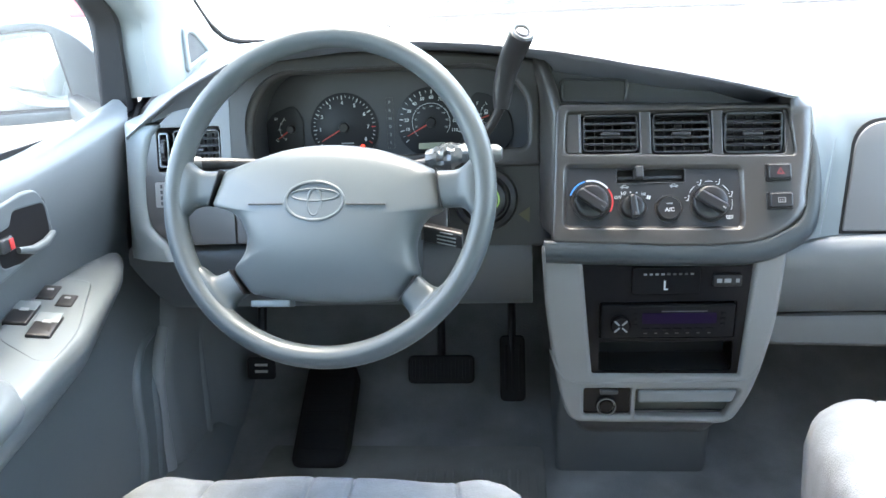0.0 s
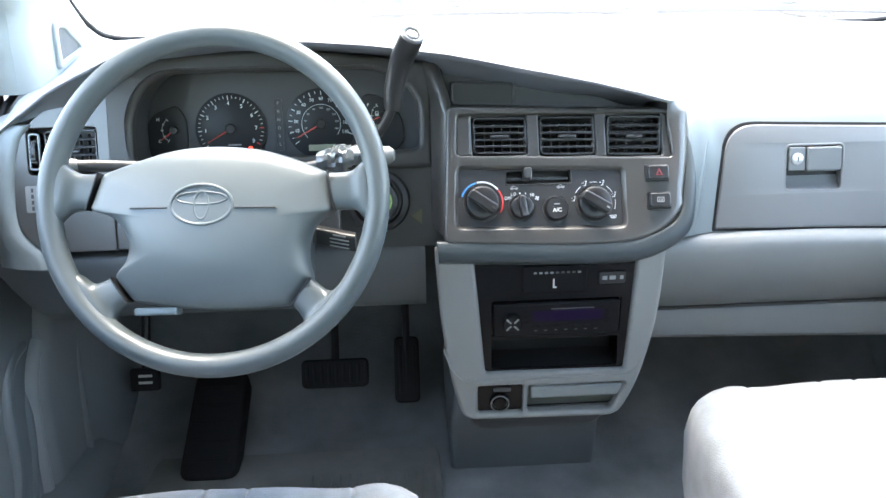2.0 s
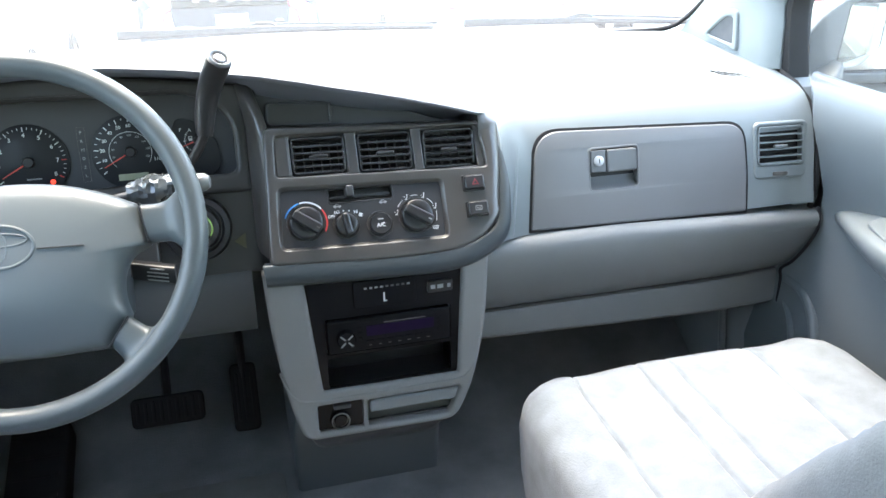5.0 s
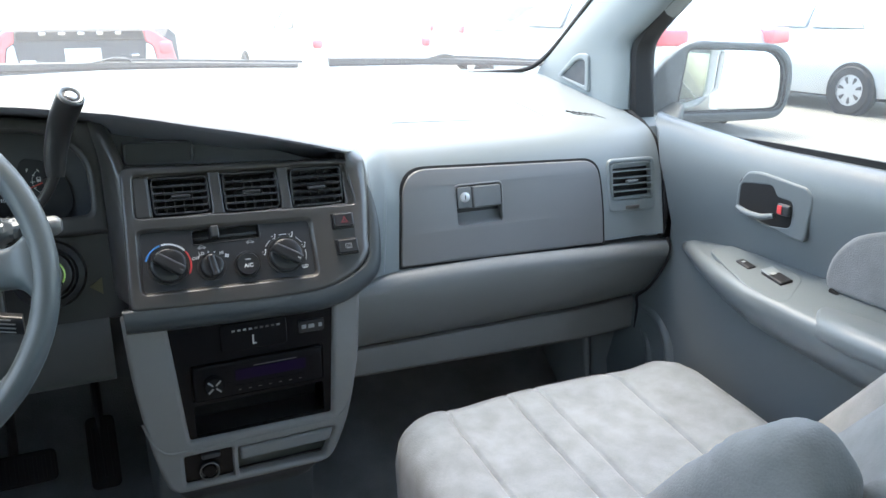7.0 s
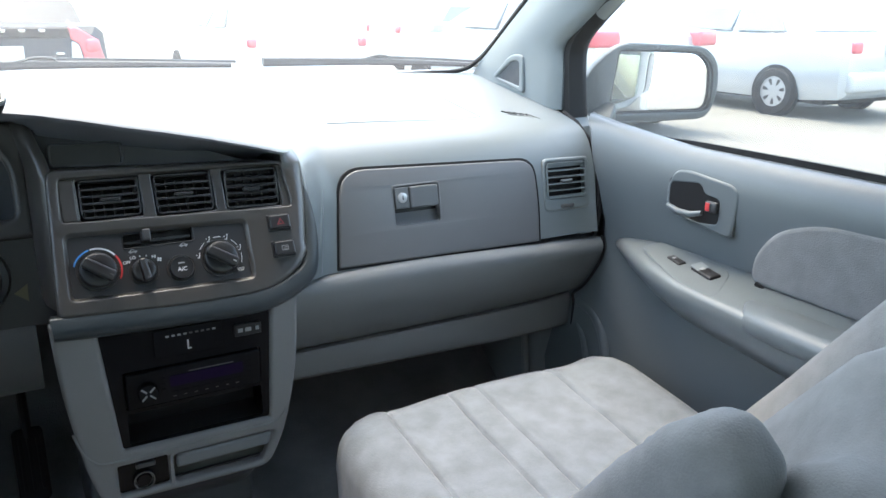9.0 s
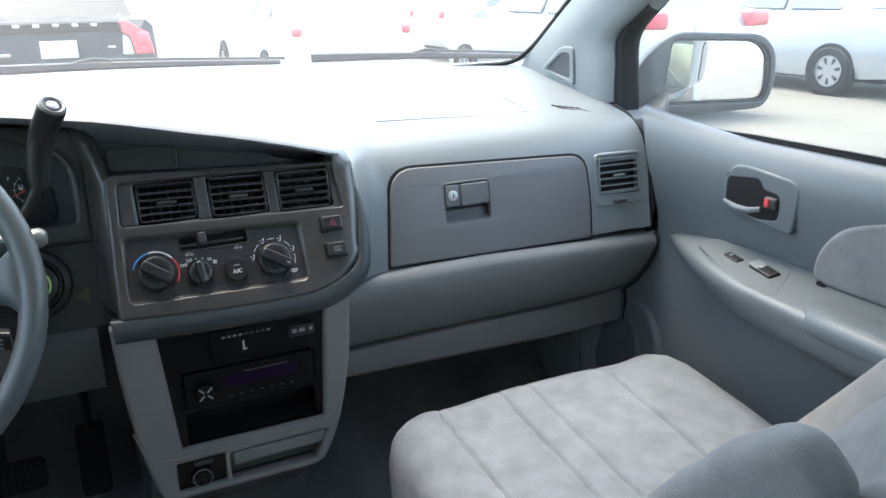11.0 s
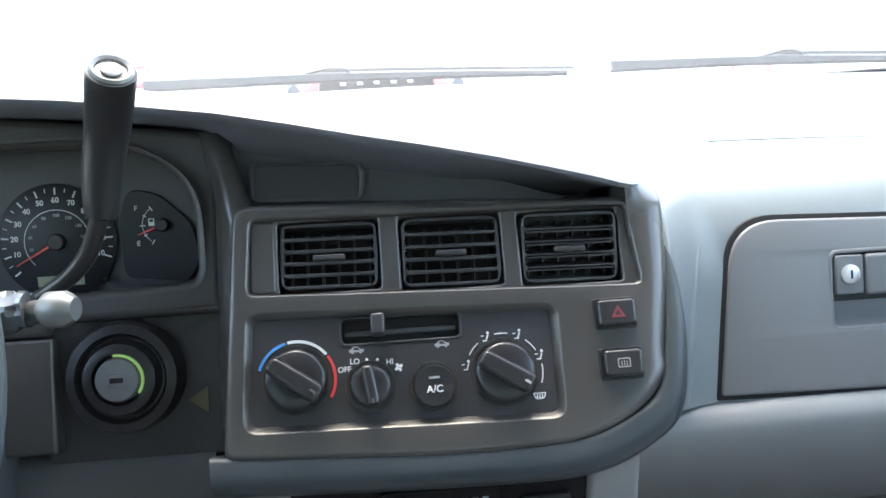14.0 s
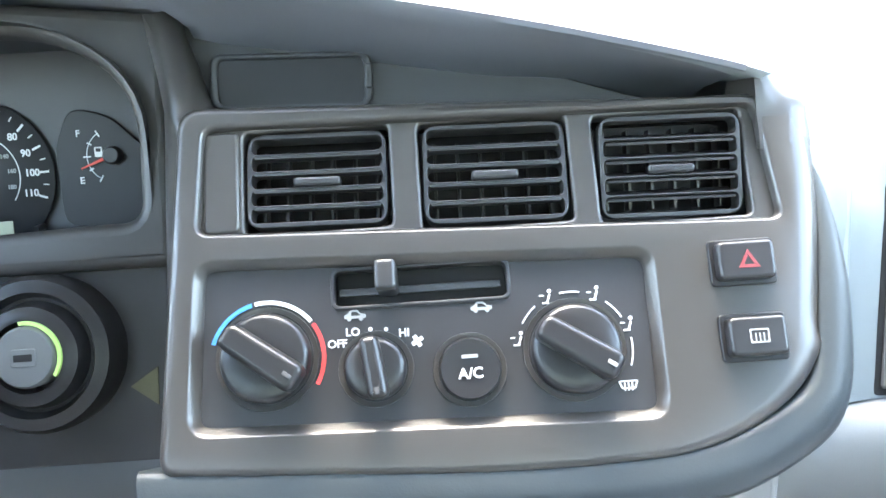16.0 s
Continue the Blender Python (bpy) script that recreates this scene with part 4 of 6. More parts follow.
part("cup_scoop", loft([[tuple(GV @ Vector((x, v, w))) for v, w in ((0.0595, 0.0060), (0.0602, 0.0025), (0.0625, -0.0015), (0.067, -0.0055), (0.073, -0.0090), (0.080, -0.0110), (0.080, -0.0120), (0.0580, -0.0120), (0.0580, 0.0060))] for x in (0.3605, 0.4465)]), LID, lt)
plate("lock_plate", [rrect(0.3630, 0.0885, 0.3885, 0.1235, 0.003)], 0.010, 0.0015, GV @ Matrix.Translation((0, 0, 0.0085)), LATCH, lt)
part("lock", lathe([(0.0085, 0), (0.0085, 0.002), (0.007, 0.003), (0.003, 0.003)], GV @ Matrix.Translation((0.3755, 0.1065, 0.0085)), 24), SILVER, lt, "chrome key lock")
part("lock_slot", box_bm((0.0016, 0.0075, 0.001), GV @ Matrix.Translation((0.3755, 0.1065, 0.0118)), 0.0002), BLACK, lt)
plate("latch", [rrect(0.3905, 0.0870, 0.4440, 0.1235, 0.004)], 0.012, 0.003, GV @ Matrix.Translation((0, 0, 0.0095)), LATCH, lt, "", 3)
m = GV @ Matrix.Translation((0.7205, 0.1045, 0.0070)) @ Matrix.Rotation(radians(-1), 4, "Z")
plate("vent_frame", [rrect(-0.053, -0.057, 0.055, 0.041, 0.014, 7), rrect(-0.046, -0.034, 0.046, 0.033, 0.006)[::-1]], 0.016, 0.0035, m @ Matrix.Translation((0, 0, -0.0018)), VINYL, dash, "", 4)
av = air_vent(m @ Matrix.Translation((0, -0.0005, 0.0)), 0.090, 0.065, 5, "grey framed side air vent by the passenger door", lean=10, deep=0.014, skin=VINYL)
part("thumbwheel", lathe([(0.017, -0.003), (0.018, 0), (0.017, 0.003)], m @ Matrix.Translation((0, -0.049, -0.010)) @ Matrix.Rotation(radians(90), 4, "X"), 28), CHARCOAL, av)
ridge = []
for x, v, w in ((0.2150, 0.004, 0.0030), (0.2200, 0.050, 0.0030), (0.2260, 0.090, 0.0025), (0.2330, 0.1246, 0.0010), (0.2430, 0.1459, -0.0010), (0.2640, 0.1610, -0.0055), (0.2950, 0.1680, -0.0085), (0.3400, 0.1700, -0.0110)):
    f = sweep(x) * interp(0.945 + v, SWEEP)
    ridge.append(tuple(GV @ Vector((x, v, w + f - 0.0072))))
ridge = smooth_line(ridge, 6)
part("pad_ridge", tube(ridge, [0.0085 - 0.004 * i / (len(ridge) - 1) for i in range(len(ridge))], 16), VINYL, dash, "soft moulded ridge round the glovebox")
# Airbag lid outline and demister grille on the top pad.
lid = smooth_line([(x, y, top_z(y) + 0.0004) for x, y in ((0.30, 1.241), (0.41, 1.234), (0.57, 1.218), (0.597, 1.219), (0.600, 1.235), (0.590, 1.30), (0.583, 1.36), (0.575, 1.45))], 8)
part("lid_groove", tube(lid, 0.0010, 6), VINYL, dash, "shut line of the airbag lid")
part("lid_mark", box_bm((0.085, 0.004, 0.0012), pose(0.552, 1.2315, top_z(1.2315), 12, 0, -6), 0.0004), VINYL_LOW, dash)
for i in range(5):
    for k in range(2):
        x, y = 0.668 + 0.0105 * i + 0.006 * k, 1.240 - 0.0052 * i - 0.013 * k
        part("demister_slot", box_bm((0.0056, 0.017, 0.003), pose(x, y, top_z(y) - 0.0002, 14, 0, 42), 0.001), BLACK, dash)
# ---- centre console ----
con = thing("centre_console", (0, 1.2, 0.45), "pale grey centre console with a black radio panel", "console")


def ring(w0, w1, y0, y1, z, r=0.02):
    return [(x, y, z) for x, y in rpoly([(w0, y0), (w1, y0), (w1, y1), (w0, y1)], [r, r, 0.005, 0.005], 4)]


body = [(-0.166, 0.156, 1.000, 0.955), (-0.166, 0.153, 1.003, 0.90), (-0.158, 0.142, 1.006, 0.82), (-0.143, 0.128, 1.008, 0.755), (-0.136, 0.112, 1.010, 0.70), (-0.128, 0.098, 1.030, 0.672), (-0.120, 0.090, 1.055, 0.662)]
bm = loft([ring(a, b, y + 0.010, 1.34, z) for a, b, y, z in body])
bmesh.ops.recalc_face_normals(bm, faces=bm.faces)
bmesh.ops.delete(bm, geom=[f for f in bm.faces if f.normal.y < -0.85 and f.calc_center_median().z > 0.70], context="FACES")
part("body", bm, CONSOLE, con)
CF = upright(0, 1.001, 0.95, -2.0)
fr = rpoly([(-0.173, 0.018), (-0.1685, -0.080), (-0.158, -0.160), (-0.151, -0.205), (-0.1345, -0.2620), (0.0985, -0.2650), (0.1240, -0.2120), (0.1385, -0.1500), (0.148, -0.085), (0.151, 0.018)], [0.005, 0.06, 0.05, 0.03, 0.020, 0.020, 0.03, 0.05, 0.06, 0.005], 6)
h1 = rpoly([(-0.1195, 0.010), (-0.1030, -0.1810), (0.1025, -0.1830), (0.1105, 0.010)], 0.004)
h2 = rrect(-0.114, -0.2505, -0.0465, -0.2045, 0.004)
h3 = rpoly([(-0.0395, -0.2525), (0.0880, -0.2540), (0.1070, -0.2070), (-0.0395, -0.2070)], 0.006)
plate("front_frame", [fr, h1, h2, h3], 0.020, 0.0060, CF @ Matrix.Translation((0, 0, 0.005)), CONSOLE, con, "pale console frame", 4)
seam = smooth_line([tuple(CF @ Vector((x, y, z))) for x, y, z in ((-0.1625, -0.140, 0.0005), (-0.1540, -0.168, 0.0035), (-0.1430, -0.1850, 0.0045), (-0.1256, -0.1935, 0.0047), (-0.06, -0.1940, 0.0047), (0.04, -0.1935, 0.0047), (0.1008, -0.1926, 0.0047), (0.1180, -0.1850, 0.0045), (0.1290, -0.168, 0.0035), (0.1370, -0.140, 0.0005))], 5)
part("frame_seam", tube(seam, 0.0020, 8), CONSOLE, con, "raised line between the radio frame and the ashtray drawer")
plate("radio_panel", [rpoly([(-0.122, 0.012), (-0.106, -0.184), (0.1055, -0.186), (0.1135, 0.012)], 0.004), rrect(-0.0935, -0.124, 0.0935, -0.068, 0.003), rrect(-0.0930, -0.179, 0.0930, -0.130, 0.004)], 0.006, 0.0008, CF @ Matrix.Translation((0, 0, -0.002)), GLOSS_BLACK, con, "black radio panel")
plate("pocket_back", [rrect(-0.096, -0.184, 0.096, -0.122, 0.003)], 0.003, 0.0005, CF @ Matrix.Translation((0, 0, -0.060)), BLACK, con)
part("pocket_shelf", box_bm((0.190, 0.004, 0.058), CF @ Matrix.Translation((0, -0.181, -0.034)), 0.001), BLACK, con)
up = plate("cup_holder_front", [rrect(-0.051, -0.055, 0.042, -0.013, 0.006)], 0.006, 0.002, CF @ Matrix.Translation((0, 0, 0.003)), GLOSS_BLACK, con, "small black flap with a white mark")
for i in range(9):
    part("print_bar", box_bm((0.0045, 0.0028, 0.0005), CF @ Matrix.Translation((-0.033 + 0.0078 * i, -0.0235, 0.0034)), 0.0001), GREY_INK if i in (0, 1, 2, 3, 8) else DIM_INK, up)
part("print_bar", box_bm((0.0024, 0.014, 0.0006), CF @ Matrix.Translation((-0.0065, -0.040, 0.0034)), 0.0002), WHITE_INK, up)
part("print_bar", box_bm((0.0045, 0.0022, 0.0006), CF @ Matrix.Translation((-0.0045, -0.046, 0.0034)), 0.0002), WHITE_INK, up)
sw = plate("small_switch", [rrect(0.058, -0.044, 0.096, -0.026, 0.003)], 0.006, 0.0015, CF @ Matrix.Translation((0, 0, 0.003)), BLACK, con)
for x, w in ((0.066, 0.007), (0.077, 0.009), (0.090, 0.005)):
    part("print_bar", box_bm((w, 0.006, 0.0005), CF @ Matrix.Translation((x, -0.0345, 0.0034)), 0.0002), GREY_INK, sw)
plate("socket_panel", [rrect(-0.117, -0.254, -0.043, -0.202, 0.003)], 0.004, 0.0005, CF @ Matrix.Translation((0, 0, -0.004)), GLOSS_BLACK, con)
part("lighter", lathe([(0.0155, -0.004), (0.0155, 0.003), (0.0135, 0.005), (0.0125, 0.001), (0.010, 0.001), (0.009, 0.004), (0.004, 0.004)], CF @ Matrix.Translation((-0.0808, -0.2360, -0.002)), 32), GLOSS_BLACK, con, "round socket with a bright rim")
part("lighter_rim", lathe([(0.0128, 0.0), (0.0142, 0.0), (0.0142, 0.0045), (0.0128, 0.0045), (0.0128, 0.0)], CF @ Matrix.Translation((-0.0808, -0.2360, -0.001)), 32), LOCK, con)
part("latch_tab", box_bm((0.026, 0.007, 0.008), CF @ Matrix.Translation((-0.0775, -0.2105, 0.001)), 0.002), DARK, con)
plate("tray_back", [rrect(-0.043, -0.256, 0.108, -0.203, 0.003)], 0.003, 0.0005, CF @ Matrix.Translation((0, 0, -0.022)), material("dusty_tray", (0.13, 0.13, 0.11), 0.7, var=0.2), con)
plate("ashtray_lid", [rpoly([(-0.0360, -0.2300), (0.0985, -0.2295), (0.1050, -0.2085), (-0.0360, -0.2085)], 0.005)], 0.014, 0.004, CF @ Matrix.Translation((0, 0, 0.003)), BOLSTER_P, con, "grey ashtray lid", 3)
part("under_lip", loft([ring(-0.130, 0.093, 1.016, 1.20, 0.690, 0.03), ring(-0.127, 0.090, 1.020, 1.20, 0.675, 0.03), ring(-0.121, 0.080, 1.032, 1.20, 0.655, 0.03), ring(-0.116, 0.072, 1.052, 1.20, 0.643, 0.03)]), DARK, con, "dark tray under the console front")
part("base", loft([ring(-0.145, 0.121, 1.216, 1.40, 0.448, 0.012), ring(-0.147, 0.116, 1.185, 1.40, 0.52, 0.012), ring(-0.148, 0.110, 1.150, 1.40, 0.60, 0.012), ring(-0.142, 0.102, 1.12, 1.40, 0.665, 0.012)]), material("grey_console_foot", (0.125, 0.135, 0.14), 0.55, grain=0.1), con, "grey console foot")

# ---- car radio ----
rad = thing("car_radio", CF @ Vector((0, -0.096, 0)), "black car radio with a violet display", "radio")
plate("face", [rrect(-0.0915, -0.1225, 0.0915, -0.0695, 0.004)], 0.050, 0.003, CF @ Matrix.Translation((0, 0, 0.004)), GLOSS_BLACK, rad)
plate("display", [rrect(-0.035, -0.0985, 0.066, -0.082, 0.002)], 0.002, 0.0004, CF @ Matrix.Translation((0, 0, 0.0052)), VIOLET, rad, "violet unlit display")
part("slot", box_bm((0.130, 0.0025, 0.001), CF @ Matrix.Translation((0, -0.0750, 0.0042)), 0.0003), GLOSS_BLACK, rad)
kn = part("knob", lathe([(0.0135, 0), (0.0135, 0.010), (0.012, 0.012), (0.004, 0.012)], CF @ Matrix.Translation((-0.0655, -0.0965, 0.004)), 32), GLOSS_BLACK, rad)
for a in (45, 135, 225, 315):
    part("knob_mark", box_bm((0.0095, 0.0024, 0.001), CF @ Matrix.Translation((-0.0655, -0.0965, 0.0163)) @ Matrix.Rotation(radians(a), 4, "Z") @ Matrix.Translation((0.0075, 0, 0)), 0.0003), GREY_INK, kn)
for i in range(7):
    part("button", box_bm((0.011, 0.0048, 0.002), CF @ Matrix.Translation((-0.030 + 0.0145 * i, -0.1075, 0.0045)), 0.0008), GLOSS_BLACK, rad)
    part("print_bar", box_bm((0.0045, 0.0011, 0.0005), CF @ Matrix.Translation((-0.030 + 0.0145 * i, -0.1135, 0.0042)), 0.0001), DIM_INK, rad)
part("print_bar", box_bm((0.062, 0.0014, 0.0005), CF @ Matrix.Translation((0.022, -0.0795, 0.0044)), 0.0002), DIM_INK, rad)
for i in range(3):
    part("button", box_bm((0.006, 0.0045, 0.002), CF @ Matrix.Translation((-0.044, -0.084 - 0.0085 * i, 0.0045)), 0.0008), GLOSS_BLACK, rad)
    part("button", box_bm((0.007, 0.0050, 0.002), CF @ Matrix.Translation((0.0745, -0.084 - 0.0085 * i, 0.0045)), 0.0008), GLOSS_BLACK, rad)

# ---- gauge cluster ----
gc = thing("gauge_cluster", (-0.39, 1.15, 1.1), "black gauge cluster with white figures and red needles", "gauge cluster")
GC = upright(0, 1.200, 1.100, 8)
CLUSTER = material("dark_cluster_plastic", (0.050, 0.052, 0.056), 0.5, var=0.05, grain=0.1)
plate("face", [rpoly([(-0.61, -0.050), (-0.61, 0.05), (-0.57, 0.095), (-0.22, 0.095), (-0.165, 0.06), (-0.165, -0.050)], 0.03)], 0.004, 0.0005, GC @ Matrix.Translation((0, 0, -0.001)), CLUSTER, gc)
wall = rpoly([(-0.600, -0.045), (-0.600, 0.042), (-0.560, 0.092), (-0.235, 0.092), (-0.180, 0.055), (-0.180, -0.045)], [0.02, 0.04, 0.04, 0.04, 0.05, 0.03])
bm = loft([[tuple(GC @ Vector((x, y, z))) for x, y in wall] for z in (0.0, 0.105)], True, False)
part("shroud", bm, CLUSTER, gc, "dark tunnel round the dials")
DIAL = material("dial_face", (0.020, 0.021, 0.023), 0.45, var=0.05, spec=0.3)
TACH, SPEED = (-0.4745, 0.0035), (-0.3365, 0.0070)


def dial(c, r, majors, minors, figures, start, step, size):
    d = part("dial", lathe([(r + 0.004, 0.0), (r + 0.004, 0.0015), (r + 0.003, 0.0022)], GC @ Matrix.Translation((*c, 0.001)), 56), DIAL, gc, "round dial")
    for i in range(majors):
        a = radians(start - step * i)
        part("tick", box_bm((0.0065, 0.0015, 0.0004), GC @ Matrix.Translation((c[0] + (r - 0.003) * math.cos(a), c[1] + (r - 0.003) * math.sin(a), 0.0034)) @ Matrix.Rotation(a, 4, "Z")), RED_INK if figures and figures[i] in ("7", "8") and size > 0.0075 else WHITE_INK, d)
        if figures:
            words("figure", figures[i], size, (c[0] + (r - 0.0115) * math.cos(a), c[1] + (r - 0.0115) * math.sin(a), 0.0034), GC, WHITE_INK, d)
        if i < majors - 1:
            for k in range(1, minors):
                b = radians(start - step * (i + k / minors))
                part("tick", box_bm((0.0038, 0.0008, 0.0004), GC @ Matrix.Translation((c[0] + (r - 0.002) * math.cos(b), c[1] + (r - 0.002) * math.sin(b), 0.0034)) @ Matrix.Rotation(b, 4, "Z")), WHITE_INK, d)
    return d


def needle(c, length, a, parent, cap=0.008):
    m = GC @ Matrix.Translation((*c, 0.006)) @ Matrix.Rotation(radians(a), 4, "Z")
    plate("needle", [[(0, -0.0014), (length, -0.0005), (length, 0.0005), (0, 0.0014)]], 0.0012, 0.0002, m, NEEDLE, parent)
    part("needle_cap", lathe([(cap, -0.003), (cap, 0.001), (cap - 0.0015, 0.003), (0.002, 0.003)], m, 24), BLACK, parent)


d = dial(TACH, 0.0500, 9, 4, ["", "1", "2", "3", "4", "5", "6", "7", "8"], 214, 30.5, 0.0082)
needle(TACH, 0.042, 209, d)
part("warning_lamp", lathe([(0.0036, 0), (0.0036, 0.0006), (0.001, 0.0008)], GC @ Matrix.Translation((-0.4465, -0.027, 0.0034)), 16), glow("warning_lamp_red", (1.0, 0.05, 0.03), 0.14), d, "small lit red warning lamp")
part("print_bar", box_bm((0.020, 0.0022, 0.0004), GC @ Matrix.Translation((TACH[0] + 0.004, -0.021, 0.0034))), GREY_INK, d)
d = dial(SPEED, 0.0500, 12, 2, ["", "10", "20", "30", "40", "50", "60", "70", "80", "90", "100", "110"], 216, 21.4, 0.0070)
needle(SPEED, 0.043, 208, d)
ringp = [(SPEED[0] + 0.0300 * math.cos(radians(a)), SPEED[1] + 0.0300 * math.sin(radians(a))) for a in range(-35, 226, 6)]
ringp += [(SPEED[0] + 0.0293 * math.cos(radians(a)), SPEED[1] + 0.0293 * math.sin(radians(a))) for a in range(223, -36, -6)]
plate("km_ring", [ringp], 0.0005, 0.0001, GC @ Matrix.Translation((0, 0, 0.0036)), WHITE_INK, d, "", 1)
for i, f in enumerate(("20", "40", "60", "80", "100", "120", "140", "160", "180")):
    a = radians(221 - 26.6 * (i + 1))
    words("figure", f, 0.0042, (SPEED[0] + 0.0245 * math.cos(a), SPEED[1] + 0.0245 * math.sin(a), 0.0034), GC, GREY_INK, d)
plate("odometer", [rrect(SPEED[0] - 0.021, -0.034, SPEED[0] + 0.021, -0.0245, 0.001)], 0.001, 0.0002, GC @ Matrix.Translation((0, 0, 0.0040)), LCD, d, "pale odometer display")
part("print_bar", box_bm((0.036, 0.0030, 0.0004), GC @ Matrix.Translation((SPEED[0], -0.043, 0.0034))), GREY_INK, d)
part("reset_pin", tube([tuple(GC @ Vector((-0.296, -0.030, 0.0))), tuple(GC @ Vector((-0.292, -0.031, 0.020)))], [0.0025, 0.0022], 10), BLACK, gc)
for i, f in enumerate("PRND2L"):
    words("figure", f, 0.0062, (-0.4010, 0.040 - 0.0125 * i, 0.0015), GC, GREY_INK, gc)
plate("gear_strip", [rrect(-0.4070, -0.032, -0.3950, 0.048, 0.001), rrect(-0.4062, -0.0312, -0.3958, 0.0472, 0.001)[::-1]], 0.001, 0.0002, GC @ Matrix.Translation((0, 0, 0.0015)), CHARCOAL, gc)
fuel = plate("fuel_gauge", [rpoly([(-0.279, -0.030), (-0.281, 0.024), (-0.269, 0.052), (-0.242, 0.046), (-0.213, 0.017), (-0.208, -0.017), (-0.220, -0.038)], 0.01)], 0.004, 0.001, GC @ Matrix.Translation((0, 0, 0.003)), DIAL, gc, "fuel gauge")
temp = plate("temperature_gauge", [rpoly([(-0.606, -0.040), (-0.612, 0.000), (-0.588, 0.030), (-0.553, 0.042), (-0.540, 0.020), (-0.542, -0.040)], 0.01)], 0.004, 0.001, GC @ Matrix.Translation((0, 0, 0.003)), DIAL, gc, "temperature gauge")


def small_gauge(c, hi, lo, parent):
    for i in range(5):
        a = radians(180 - (i - 2) * 29)
        part("tick", box_bm((0.0034 if i % 2 else 0.0052, 0.0010, 0.0004), GC @ Matrix.Translation((c[0] + 0.0185 * math.cos(a), c[1] + 0.0185 * math.sin(a), 0.0034)) @ Matrix.Rotation(a, 4, "Z")), WHITE_INK, parent)
    arc = [(c[0] + 0.0190 * math.cos(radians(180 + k)), c[1] + 0.0190 * math.sin(radians(180 + k))) for k in range(-58, 59, 8)]
    arc += [(c[0] + 0.0184 * math.cos(radians(180 + k)), c[1] + 0.0184 * math.sin(radians(180 + k))) for k in range(54, -59, -8)]
    plate("scale", [arc], 0.0005, 0.0001, GC @ Matrix.Translation((0, 0, 0.0036)), WHITE_INK, parent, "", 1)
    words("figure", hi, 0.0066, (c[0] - 0.0235, c[1] + 0.0165, 0.0034), GC, WHITE_INK, parent)
    words("figure", lo, 0.0066, (c[0] - 0.0235, c[1] - 0.0165, 0.0034), GC, WHITE_INK, parent)


small_gauge((-0.240, 0.017), "F", "E", fuel)
needle((-0.240, 0.017), 0.024, 200, fuel, 0.0065)
plate("pump_mark", [rrect(-0.2530, 0.0165, -0.2475, 0.0235, 0.0008, 2), rrect(-0.2520, 0.0202, -0.2485, 0.0227, 0.0004, 2)[::-1]], 0.0005, 0.0001, GC @ Matrix.Translation((0, 0, 0.0037)), WHITE_INK, fuel, "", 1)
small_gauge((-0.560, 0.004), "H", "C", temp)
needle((-0.560, 0.004), 0.026, 215, temp, 0.0065)

# ---- steering wheel ----
HUB = Vector((-0.4283, 0.8547, 1.0923))
SW = Matrix.Translation(HUB) @ Matrix.Rotation(radians(-5.2), 4, "Z") @ Matrix.Rotation(radians(90 - 24.1), 4, "X")
wh = thing("steering_wheel", (-0.42, 0.90, 1.06), "grey four-spoke steering wheel with an airbag pad", "steering wheel")
secs = []
for i in range(96):
    a = 2 * math.pi * i / 96
    c, s = math.cos(a), math.sin(a)
    secs.append([tuple(SW @ Vector(((0.1887 + 0.0135 * math.cos(b)) * c, (0.1887 + 0.0135 * math.cos(b)) * s, 0.0155 * math.sin(b)))) for b in [2 * math.pi * j / 20 for j in range(20)]])
part("rim", loft(secs + [secs[0]], True, False), RIM_SKIN, wh)
pad = [(-0.1315, 0.0300), (-0.0982, 0.0433), (-0.0503, 0.0596), (0.0029, 0.0642), (0.0557, 0.0584), (0.0977, 0.0450), (0.1305, 0.0300), (0.1390, -0.0142), (0.1245, -0.0193), (0.1133, -0.0304), (0.1060, -0.0533), (0.1079, -0.0761), (0.1130, -0.0907), (0.0917, -0.1210), (0.0179, -0.1287), (-0.0557, -0.1236), (-0.0941, -0.1172), (-0.1148, -0.0895), (-0.1008, -0.0740), (-0.0951, -0.0533), (-0.1038, -0.0325), (-0.1177, -0.0195), (-0.1445, -0.0126)]
pr = [0.006, 0.05, 0.05, 0.05, 0.05, 0.05, 0.006, 0.006, 0.010, 0.02, 0.02, 0.010, 0.006, 0.006, 0.05, 0.05, 0.006, 0.006, 0.010, 0.02, 0.02, 0.010, 0.006]
rows = [(0.93, -0.050), (0.985, -0.034), (1.0, -0.018), (0.998, -0.008), (0.985, -0.0015), (0.962, 0.0028), (0.93, 0.0060), (0.89, 0.0085), (0.83, 0.0110), (0.74, 0.0132), (0.62, 0.0150), (0.45, 0.0163), (0.3, 0.0169), (0.15, 0.0172), (0.05, 0.0173)]
part("airbag_pad", dome(rpoly(pad, pr, 8), rows, SW, 1.3, (0.118, 0.086)), WHEEL_SKIN, wh, "smooth airbag pad", 60)


def spoke(rows):
    """A spoke that swells into the rim: rows of its two edges, its height over the wheel's plane and its thickness."""
    line = smooth_line([(*r[:2], r[4]) for r in rows], 5), smooth_line([(*r[2:4], r[5]) for r in rows], 5)
    secs = []
    for (ax, ay, z), (bx, by, th) in zip(*line):
        loop = []
        for k in range(24):
            c, s = math.cos(2 * math.pi * k / 24), math.sin(2 * math.pi * k / 24)
            c, s = math.copysign(abs(c) ** 0.7, c), math.copysign(abs(s) ** 0.7, s)
